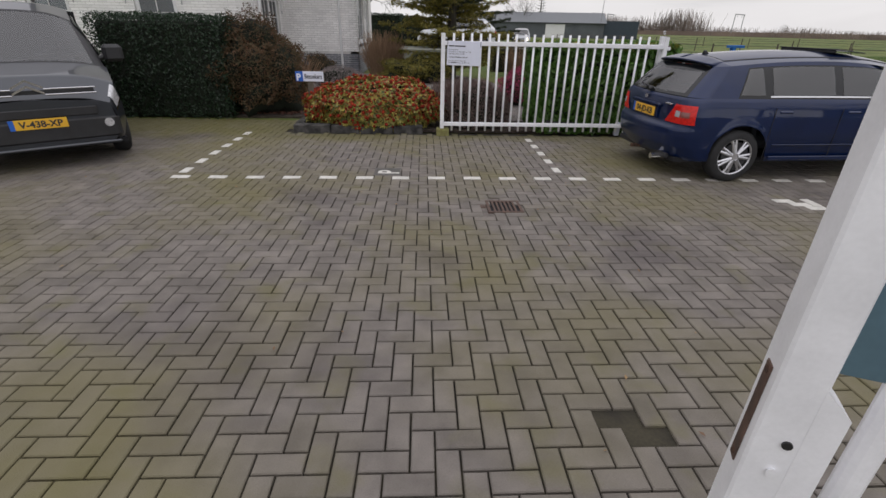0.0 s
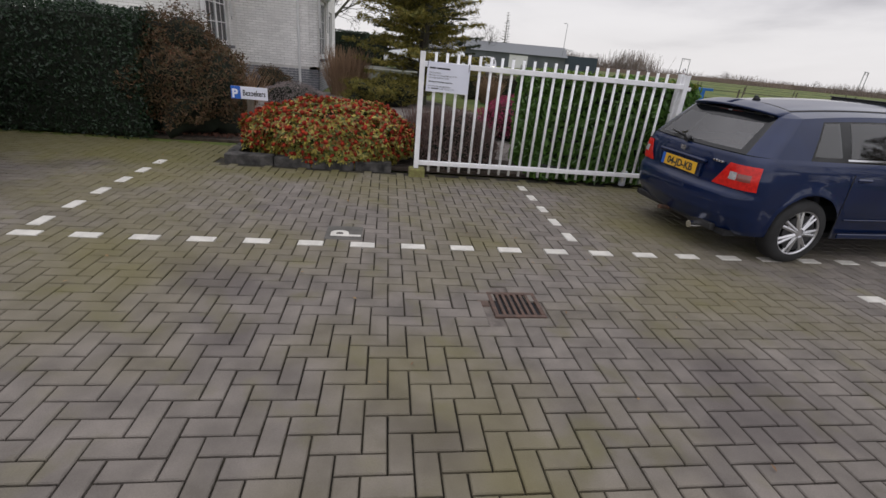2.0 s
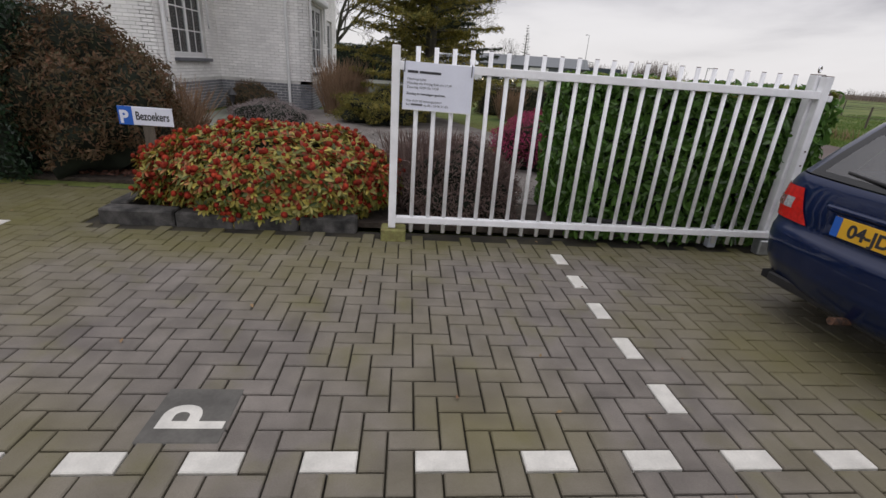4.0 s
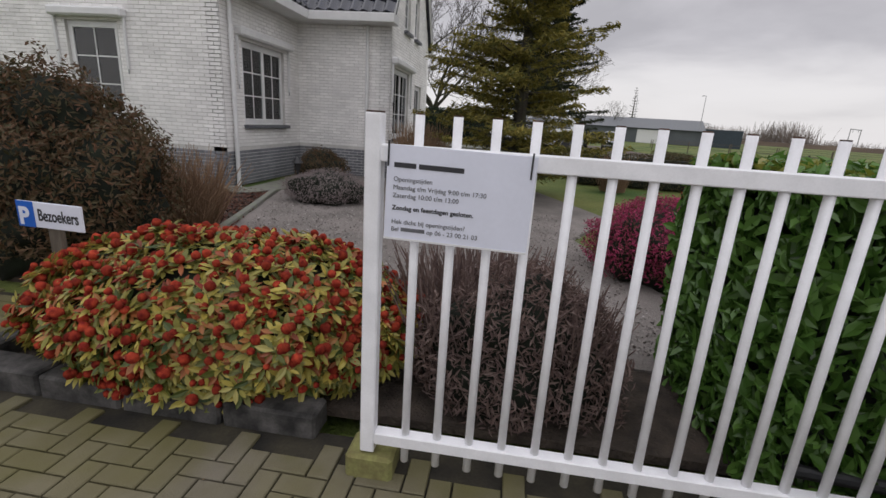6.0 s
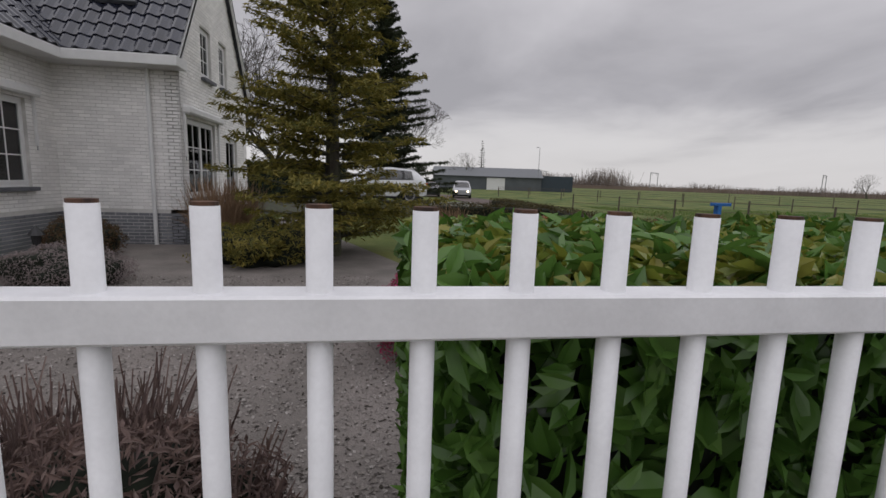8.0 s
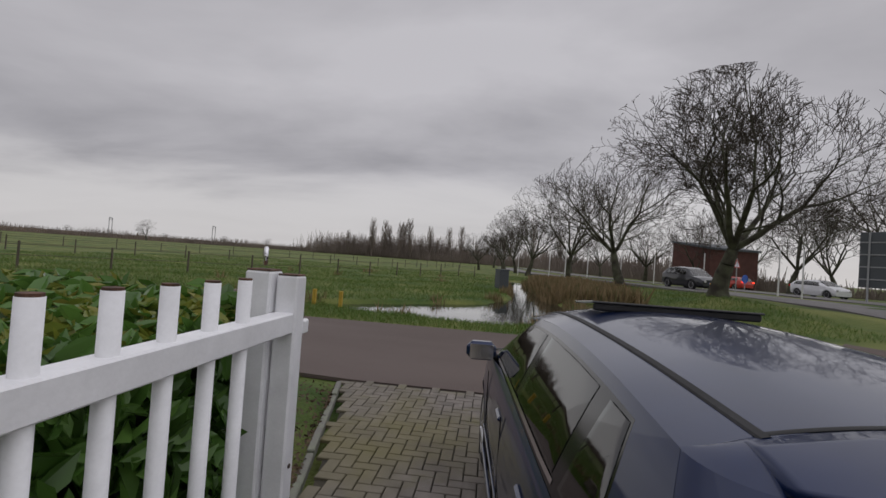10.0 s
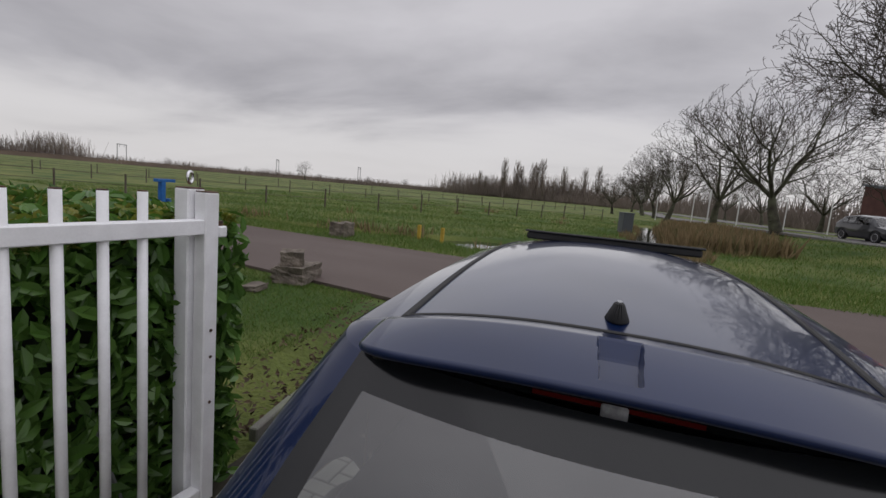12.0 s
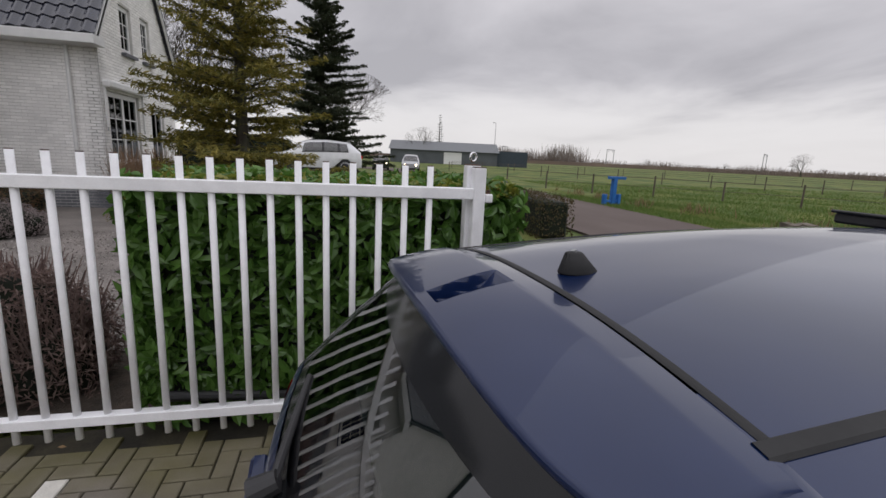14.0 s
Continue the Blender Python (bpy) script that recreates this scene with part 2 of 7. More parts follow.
def paver_mat():
    """Concrete pavers: grey-brown, each a little different, mossy green in broad patches, purplish where wet."""
    mt = mat("paver", (0.176, 0.157, 0.139), 0.72, vary=0.18, scale=5, bump=0.7, bscale=150, island=0.10, spec=0.22)
    n, l = mt.node_tree.nodes, mt.node_tree.links
    p = n["Principled BSDF"]
    src = p.inputs["Base Color"].links[0].from_socket
    geo = n.new("ShaderNodeNewGeometry")

    def patch(scale, lo, hi, color, src, amount, detail=4.0, loc=(0, 0, 0)):
        mp = n.new("ShaderNodeMapping")
        mp.inputs["Location"].default_value = loc
        l.new(geo.outputs["Position"], mp.inputs[0])
        no = n.new("ShaderNodeTexNoise")
        no.inputs["Scale"].default_value, no.inputs["Detail"].default_value = scale, detail
        l.new(mp.outputs[0], no.inputs["Vector"])
        r = n.new("ShaderNodeMapRange")
        r.inputs["From Min"].default_value, r.inputs["From Max"].default_value = lo, hi
        r.inputs["To Max"].default_value = amount
        l.new(no.outputs["Fac"], r.inputs["Value"])
        mx = n.new("ShaderNodeMix")
        mx.data_type = "RGBA"
        l.new(r.outputs[0], mx.inputs["Factor"])
        l.new(src, mx.inputs["A"])
        mx.inputs["B"].default_value = (*color, 1)
        return mx.outputs["Result"]
    out = patch(0.55, 0.44, 0.66, (0.163, 0.145, 0.060), src, 0.75)
    out = patch(3.2, 0.55, 0.75, (0.150, 0.141, 0.047), out, 0.45, loc=(7, 3, 0))
    out = patch(0.8, 0.58, 0.68, (0.075, 0.063, 0.067), out, 0.45, loc=(13, 5, 0))
    # moss grown in from the bed along the gate, ragged
    sep = n.new("ShaderNodeSeparateXYZ")
    l.new(geo.outputs["Position"], sep.inputs[0])
    no = n.new("ShaderNodeTexNoise")
    no.inputs["Scale"].default_value, no.inputs["Detail"].default_value = 1.6, 4.0
    l.new(geo.outputs["Position"], no.inputs["Vector"])
    ad = n.new("ShaderNodeMath")
    ad.operation = "MULTIPLY_ADD"
    l.new(no.outputs["Fac"], ad.inputs[0])
    ad.inputs[1].default_value = 1.6
    east = n.new("ShaderNodeMapRange")
    east.inputs["From Min"].default_value, east.inputs["From Max"].default_value, east.inputs["To Max"].default_value = 3.4, 5.2, -1.5
    l.new(sep.outputs["X"], east.inputs["Value"])
    both = n.new("ShaderNodeMath")
    l.new(sep.outputs["Y"], both.inputs[0])
    l.new(east.outputs[0], both.inputs[1])
    l.new(both.outputs[0], ad.inputs[2])
    r = n.new("ShaderNodeMapRange")
    r.inputs["From Min"].default_value, r.inputs["From Max"].default_value, r.inputs["To Max"].default_value = 7.55, 8.3, 0.62
    l.new(ad.outputs[0], r.inputs["Value"])
    mx = n.new("ShaderNodeMix")
    mx.data_type = "RGBA"
    l.new(r.outputs[0], mx.inputs["Factor"])
    l.new(out, mx.inputs["A"])
    mx.inputs["B"].default_value = (0.112, 0.104, 0.019, 1)
    l.new(mx.outputs["Result"], p.inputs["Base Color"])
    return mt


PAVER = paver_mat()
PAVER_WHITE = mat("white_paver", (0.60, 0.58, 0.53), 0.7, vary=0.12, scale=9, bump=0.4, bscale=120)


# ---- building helpers ----
def to_mesh(name, bm, material, smooth=False):
    me = bpy.data.meshes.new(name)
    bm.normal_update()
    bm.to_mesh(me)
    bm.free()
    for m_ in (material if isinstance(material, (list, tuple)) else [material]):
        me.materials.append(m_)
    if smooth:
        me.polygons.foreach_set("use_smooth", [True] * len(me.polygons))
    return me


def part(name, bm, material, parent=None, label="", smooth=False):
    ob = new(name, to_mesh(name, bm, material, smooth))
    if parent is not None:
        ob.parent = parent
    if label:
        tagged(ob, label)
    return ob


def thing(name, label, category, at=(0, 0, 0), turn=0.0, group="", kind=""):
    e = new(name)
    e.empty_display_size = 0.1
    e.matrix_world = pose(*at, 0, 0, turn)
    return tagged(e, label, category, group, kind)


def add_box(bm, lo, hi, bevel=0.0):
    lo, hi = Vector(lo), Vector(hi)
    r = bmesh.ops.create_cube(bm, size=1.0)
    vs = r["verts"]
    for v in vs:
        v.co = Vector((lo[i] + (v.co[i] + 0.5) * (hi[i] - lo[i]) for i in range(3)))
    if bevel:
        es = list({e for v in vs for e in v.link_edges})
        bmesh.ops.bevel(bm, geom=es, offset=bevel, segments=1, affect="EDGES", profile=0.5)
    return bm


def box(lo, hi, bevel=0.0):
    return add_box(bmesh.new(), lo, hi, bevel)


def add_tube(bm, a, b, r1, r2=None, n=10, cap=True):
    a, b = Vector(a), Vector(b)
    r2 = r1 if r2 is None else r2
    q = (b - a).to_track_quat("Z", "Y")
    rings = []
    for c, r in ((a, r1), (b, r2)):
        rings.append([bm.verts.new(c + q @ Vector((r * math.cos(2 * math.pi * i / n), r * math.sin(2 * math.pi * i / n), 0))) for i in range(n)])
    for i in range(n):
        bm.faces.new((rings[0][i], rings[0][(i + 1) % n], rings[1][(i + 1) % n], rings[1][i]))
    if cap:
        bm.faces.new(rings[0][::-1])
        bm.faces.new(rings[1])
    return bm


def tube(a, b, r1, r2=None, n=10):
    return add_tube(bmesh.new(), a, b, r1, r2, n)


def prism(points, lo, hi, axis="y"):
    """A flat outline (u, v) drawn out along an axis: y -> (u, t, v), x -> (t, u, v), z -> (u, v, t)."""
    bm = bmesh.new()
    put = {"y": lambda u, v, t: (u, t, v), "x": lambda u, v, t: (t, u, v), "z": lambda u, v, t: (u, v, t)}[axis]
    a = [bm.verts.new(put(u, v, lo)) for u, v in points]
    b = [bm.verts.new(put(u, v, hi)) for u, v in points]
    bm.faces.new(a)
    bm.faces.new(b[::-1])
    k = len(points)
    for i in range(k):
        bm.faces.new((a[i], b[i], b[(i + 1) % k], a[(i + 1) % k]))
    bmesh.ops.recalc_face_normals(bm, faces=bm.faces)
    return bm


def ring(center, major, minor, turn=0.0, n=20, k=8, axis="y"):
    bm = bmesh.new()
    vs = []
    for i in range(n):
        a = 2 * math.pi * i / n
        row = []
        for j in range(k):
            b = 2 * math.pi * j / k
            rr = major + minor * math.cos(b)
            u, v, w = rr * math.cos(a), rr * math.sin(a), minor * math.sin(b)
            p = {"y": (u, w, v), "z": (u, v, w), "x": (w, u, v)}[axis]
            row.append(bm.verts.new(Vector(center) + Matrix.Rotation(turn, 3, "Z") @ Vector(p)))
        vs.append(row)
    for i in range(n):
        for j in range(k):
            bm.faces.new((vs[i][j], vs[(i + 1) % n][j], vs[(i + 1) % n][(j + 1) % k], vs[i][(j + 1) % k]))
    bmesh.ops.recalc_face_normals(bm, faces=bm.faces)
    return bm


def quads(name, verts, faces, material, parent=None, label="", smooth=False):
    me = bpy.data.meshes.new(name)
    me.from_pydata([tuple(v) for v in np.asarray(verts, float)], [], [tuple(f) for f in np.asarray(faces, int)])
    for m_ in (material if isinstance(material, (list, tuple)) else [material]):
        me.materials.append(m_)
    if smooth:
        me.polygons.foreach_set("use_smooth", [True] * len(me.polygons))
    ob = new(name, me)
    if parent is not None:
        ob.parent = parent
    if label:
        tagged(ob, label)
    return ob


def text_mesh(name, words, size, material, parent, m, bold=0.0, align="LEFT"):
    cu = bpy.data.curves.new(name, "FONT")
    cu.body, cu.size, cu.align_x, cu.offset, cu.extrude = words, size, align, bold, 0.0008
    tmp = bpy.data.objects.new(name, cu)
    scene.collection.objects.link(tmp)
    bpy.context.view_layer.update()
    me = bpy.data.meshes.new_from_object(tmp.evaluated_get(bpy.context.evaluated_depsgraph_get()))
    bpy.data.objects.remove(tmp)
    me.name = name
    me.materials.clear()
    me.materials.append(material)
    ob = new(name, me)
    ob.parent = parent
    ob.matrix_local = m
    return ob


rng = np.random.default_rng(7)


def leaf_cloud(name, pts, nrm, size, material, parent=None, label="", spread=0.8, width=0.5, sizes=(0.6, 1.25), up=0.0, oval=False):
    """Many small folded leaves at points, facing roughly along the normals."""
    pts, nrm = np.asarray(pts, float), np.asarray(nrm, float)
    k = len(pts)
    d = nrm + rng.normal(0, spread, (k, 3))
    d[:, 2] += up
    d /= np.linalg.norm(d, axis=1)[:, None] + 1e-9
    ax = rng.normal(0, 1, (k, 3))
    ax[:, 2] -= 0.5
    ax -= d * (ax * d).sum(1)[:, None]
    ax /= np.linalg.norm(ax, axis=1)[:, None] + 1e-9
    side = np.cross(d, ax)
    s = (size * rng.uniform(*sizes, k))[:, None]
    w, lift = side * s * width * 0.5, d * s * 0.09
    tip = d * s * -0.07
    if not oval:
        v = np.stack([pts - ax * s * 0.5, pts + w + lift, pts + ax * s * 0.5, pts - w + lift], 1).reshape(-1, 3)
        i = np.arange(k)[:, None] * 4
        f = np.concatenate([i + [0, 1, 2], i + [0, 2, 3]], 0)
    else:
        v = np.stack([pts - ax * s * 0.5, pts + w * 0.9 - ax * s * 0.18 + lift, pts + w + ax * s * 0.16 + lift, pts + ax * s * 0.52 + tip,
                      pts - w + ax * s * 0.16 + lift, pts - w * 0.9 - ax * s * 0.18 + lift], 1).reshape(-1, 3)
        i = np.arange(k)[:, None] * 6
        f = np.concatenate([i + [0, 1, 2, 3], i + [0, 3, 4, 5]], 0)
    return quads(name, v, f, material, parent, label)


def lumpy(name, center, radii, material, parent=None, seed=0.0, rough=0.22, freq=2.0, sub=4, floor=None):
    """A rounded mass with an uneven outline."""
    bm = bmesh.new()
    bmesh.ops.create_icosphere(bm, subdivisions=sub, radius=1.0)
    for v in bm.verts:
        k = 1 + rough * noise.fractal(v.co * freq + Vector((seed, seed, 0)), 1.0, 2.0, 4)
        v.co = Vector((v.co.x * radii[0] * k + center[0], v.co.y * radii[1] * k + center[1], v.co.z * radii[2] * k + center[2]))
        if floor is not None:
            v.co.z = max(v.co.z, floor)
    return part(name, bm, material, parent, smooth=True)


def on_mound(center, radii, k, rough=0.22, freq=2.0, seed=0.0, low=-0.4, depth=0.12):
    """Points and normals over a lumpy mass."""
    d = rng.normal(0, 1, (k * 3, 3))
    d /= np.linalg.norm(d, axis=1)[:, None]
    d = d[d[:, 2] > low][:k]
    f = np.array([1 + rough * noise.fractal(Vector(x) * freq + Vector((seed, seed, 0)), 1.0, 2.0, 4) for x in d])
    f *= 1 + rng.uniform(-depth, 0.05, len(d))
    return np.array(center) + d * np.array(radii) * f[:, None], d


def on_block(lo, hi, k, lump=0.06, freq=1.6, faces="xXyYZ", depth=0.10):
    """Points and normals over the sides and top of a clipped hedge."""
    lo, hi = np.array(lo, float), np.array(hi, float)
    s = hi - lo
    area = {"x": s[1] * s[2], "X": s[1] * s[2], "y": s[0] * s[2], "Y": s[0] * s[2], "Z": s[0] * s[1]}
    tot = sum(area[f] for f in faces)
    P, N = [], []
    for f in faces:
        n_ = int(k * area[f] / tot)
        p = lo + rng.random((n_, 3)) * s
        nn = np.zeros((n_, 3))
        i = "xyz".index(f.lower())
        if f.islower():
            p[:, i], nn[:, i] = lo[i], -1
        else:
            p[:, i], nn[:, i] = hi[i], 1
        P.append(p)
        N.append(nn)
    P, N = np.concatenate(P), np.concatenate(N)
    off = np.array([noise.noise(Vector(p) * freq) for p in P]) * lump + rng.uniform(-depth, depth * 0.3, len(P))
    return P + N * off[:, None], N


# ---- vehicles ----
# station: xl, xu, sill z, sill half-width, body half-width, belt z, belt half-width, roof-edge z, roof-edge half-width, crown z
HATCH = np.array([
    (0.06, 0.05, 0.32, 0.52, 0.60, 0.62, 0.62, 0.64, 0.56, 0.65),
    (0.20, 0.10, 0.28, 0.68, 0.755, 0.93, 0.735, 0.96, 0.675, 0.985),
    (0.44, 0.47, 0.25, 0.78, 0.83, 1.00, 0.79, 1.235, 0.640, 1.340),
    (0.70, 0.70, 0.24, 0.79, 0.845, 1.00, 0.80, 1.275, 0.635, 1.385),
    (1.60, 1.62, 0.20, 0.79, 0.85, 0.99, 0.81, 1.335, 0.640, 1.440),
    (2.35, 2.40, 0.20, 0.79, 0.85, 0.97, 0.81, 1.335, 0.640, 1.440),
    (3.05, 2.78, 0.20, 0.79, 0.85, 0.95, 0.81, 1.285, 0.625, 1.385),
    (3.50, 3.50, 0.22, 0.78, 0.845, 0.91, 0.80, 0.95, 0.66, 0.99),
    (3.98, 3.95, 0.24, 0.74, 0.81, 0.82, 0.75, 0.85, 0.60, 0.89),
    (4.20, 4.18, 0.26, 0.62, 0.70, 0.64, 0.66, 0.66, 0.52, 0.68)])
VAN = np.array([
    (0.05, 0.05, 0.32, 0.78, 0.84, 0.75, 0.86, 0.78, 0.80, 0.80),
    (0.12, 0.10, 0.30, 0.82, 0.88, 1.15, 0.87, 1.70, 0.74, 1.78),
    (1.20, 1.20, 0.26, 0.84, 0.90, 1.14, 0.88, 1.74, 0.72, 1.83),
    (2.40, 2.40, 0.26, 0.84, 0.91, 1.13, 0.89, 1.73, 0.70, 1.82),
    (3.05, 2.85, 0.26, 0.84, 0.91, 1.12, 0.89, 1.60, 0.68, 1.72),
    (3.50, 3.58, 0.26, 0.83, 0.90, 1.06, 0.87, 1.08, 0.76, 1.14),
    (4.10, 4.06, 0.26, 0.80, 0.87, 0.92, 0.83, 0.98, 0.66, 1.03),
    (4.34, 4.30, 0.27, 0.66, 0.76, 0.72, 0.72, 0.76, 0.58, 0.80)])
SUV = np.array([
    (0.05, 0.05, 0.38, 0.70, 0.78, 0.70, 0.80, 0.74, 0.74, 0.76),
    (0.18, 0.10, 0.34, 0.80, 0.87, 1.05, 0.85, 1.10, 0.76, 1.12),
    (0.50, 0.62, 0.32, 0.84, 0.90, 1.08, 0.87, 1.52, 0.64, 1.58),
    (1.70, 1.72, 0.30, 0.85, 0.91, 1.05, 0.88, 1.60, 0.66, 1.67),
    (2.60, 2.60, 0.30, 0.85, 0.91, 1.02, 0.88, 1.55, 0.65, 1.63),
    (3.10, 2.95, 0.30, 0.85, 0.91, 1.00, 0.87, 1.44, 0.64, 1.53),
    (3.50, 3.60, 0.31, 0.84, 0.90, 0.98, 0.85, 1.00, 0.74, 1.06),
    (4.25, 4.22, 0.33, 0.80, 0.86, 0.86, 0.80, 0.90, 0.66, 0.95),
    (4.50, 4.47, 0.36, 0.66, 0.74, 0.70, 0.70, 0.74, 0.58, 0.78)])


def station_row(table, t):
    """Station values at t."""
    i = np.arange(len(table))
    return [float(np.interp(t, i, table[:, c])) for c in range(10)]


def car_surface(table, axles, wheel_r, t, v):
    """A point of the skin: t along the stations, v round the half ring (0 sill, 3 belt, 4 roof edge, 6 crown)."""
    xl, xu, zs, ws, wm, zb, wb, zt, wt, zc = station_row(table, t)
    arch = zs
    for a in axles:
        d = abs(xl - a)
        if d < wheel_r + 0.055:
            arch = max(arch, wheel_r - 0.02 + math.sqrt((wheel_r + 0.055) ** 2 - d * d))
    low = zs + (zb - zs) * 0.28
    mid = zs + (zb - zs) * 0.62
    ring_ = np.array([
        (xl, ws + (wm - ws) * (0.5 if arch > zs + 0.01 else 0), arch),
        (xl, wm * 0.985, max(low, arch + 0.025)),
        (xl, wm, max(mid, arch + 0.05)),
        (xl, wb, max(zb, arch + 0.09)),
        (xu, wt, zt),
        (xu, wt * 0.62, zt + (zc - zt) * 0.80),
        (xu, 0.0, zc)])
    k = min(int(v), 5)
    f = v - k
    p1, p2 = ring_[k], ring_[k + 1]
    p0 = ring_[max(k - 1, 0)]
    p3 = ring_[k + 2] if k + 2 <= 6 else np.array((p2[0], -ring_[5][1], ring_[5][2]))
    if k == 3:
        q = p1 + (p2 - p1) * f
        q[1] += 0.035 * math.sin(math.pi * f) * min(1, (zt - zb) * 3)
        return q
    if k == 2:
        p3 = p2 + (p2 - p1) * 0.5
    if k == 4:
        p0 = p1 - (p2 - p1) * 0.25 - np.array((0, -0.03, 0.06))
    q = 0.5 * (2 * p1 + (p2 - p0) * f + (2 * p0 - 5 * p1 + 4 * p2 - p3) * f * f + (3 * p1 - p0 - 3 * p2 + p3) * f ** 3)
    q[1] = max(q[1], 0.0)
    return q


def skin(table, axles, wheel_r, t0, t1, v0, v1, nt, nv, sides=(1, -1), off=0.0):
    """A patch of the skin as a mesh, mirrored where wanted, lifted off the skin by off."""
    bm = bmesh.new()
    for s in sides:
        g = []
        for a in range(nt + 1):
            row = []
            for b in range(nv + 1):
                t, v = t0 + (t1 - t0) * a / nt, v0 + (v1 - v0) * b / nv
                q = car_surface(table, axles, wheel_r, t, v)
                if off:
                    e = 0.02
                    du = car_surface(table, axles, wheel_r, t + e, v) - car_surface(table, axles, wheel_r, t - e, v)
                    dv = car_surface(table, axles, wheel_r, t, min(v + e, 6)) - car_surface(table, axles, wheel_r, t, max(v - e, 0))
                    nn = np.cross(du, dv)
                    nn /= np.linalg.norm(nn) + 1e-9
                    q = q - nn * off if nn[1] < 0 or (abs(nn[1]) < 1e-3 and nn[2] < 0) else q + nn * off
                row.append(bm.verts.new((q[0], q[1] * s, q[2])))
            g.append(row)
        for a in range(nt):
            for b in range(nv):
                try:
                    bm.faces.new((g[a][b], g[a + 1][b], g[a + 1][b + 1], g[a][b + 1]))
                except ValueError:
                    pass
    bmesh.ops.remove_doubles(bm, verts=bm.verts, dist=0.0015)
    bmesh.ops.recalc_face_normals(bm, faces=bm.faces)
    return bm


def wheel(parent, x, y, r, width=0.2, spokes=7, detail=True):
    hub = part("wheel", tube((x, y - width * 0.45, r), (x, y + width * 0.45, r), r * 0.55, n=24), BLACK, parent)
    s = 1 if y > 0 else -1
    bm = bmesh.new()
    prof = [(0.69, -0.5), (0.76, -0.52), (0.93, -0.46), (1.0, -0.30), (1.0, 0.30), (0.93, 0.46), (0.76, 0.52), (0.69, 0.5)]
    n = 36
    rows = []
    for i in range(n):
        a = 2 * math.pi * i / n
        rows.append([bm.verts.new((x + r * p * math.cos(a), y + w * width, r + r * p * math.sin(a))) for p, w in prof])
    for i in range(n):
        for j in range(len(prof) - 1):
            bm.faces.new((rows[i][j], rows[i][j + 1], rows[(i + 1) % n][j + 1], rows[(i + 1) % n][j]))
    bmesh.ops.recalc_face_normals(bm, faces=bm.faces)
    part("tyre", bm, RUBBER, hub, smooth=True)
    rim = ring((x, y + s * width * 0.40, r), r * 0.70, 0.018, n=36)
    part("rim", rim, ALLOY, hub, smooth=True)
    yo = y + s * width * 0.38
    if detail:
        bm = bmesh.new()
        for i in range(spokes):
            for d in (-0.13, 0.13):
                a = 2 * math.pi * i / spokes
                ca, sa = math.cos(a + d * 0.5), math.sin(a + d * 0.5)
                cb, sb = math.cos(a + d), math.sin(a + d)
                pa = Vector((x + r * 0.13 * ca, yo + s * 0.016, r + r * 0.13 * sa))
                pb = Vector((x + r * 0.69 * cb, yo - s * 0.002, r + r * 0.69 * sb))
                add_tube(bm, pa, pb, 0.021, 0.017, 6)
        part("spokes", bm, ALLOY, hub)
        part("hub_cap", tube((x, yo, r), (x, yo + s * 0.024, r), r * 0.17, r * 0.13, 16), ALLOY, hub)
        part("brake_disc", tube((x, yo - s * 0.07, r), (x, yo - s * 0.06, r), r * 0.42, n=24), IRON, hub)
    else:
        part("hub_cap", tube((x, yo, r), (x, yo + s * 0.01, r), r * 0.6, r * 0.5, 16), ALLOY, hub)
    return hub


def plate(parent, m, words, width=0.52, height=0.11):
    p = part("number_plate", box((-width / 2, -0.006, -height / 2), (width / 2, 0.0, height / 2), 0.002), YELLOW, parent, "yellow number plate")
    p.matrix_local = m
    part("plate_band", box((-width / 2, -0.008, -height / 2), (-width / 2 + 0.045, -0.0065, height / 2)), BLUE_SIGN, p)
    text_mesh("plate_letters", words, 0.098, INK, p, pose(0.02, -0.0075, -0.034, 90, 0, 0), 0.003, "CENTER")
    return p


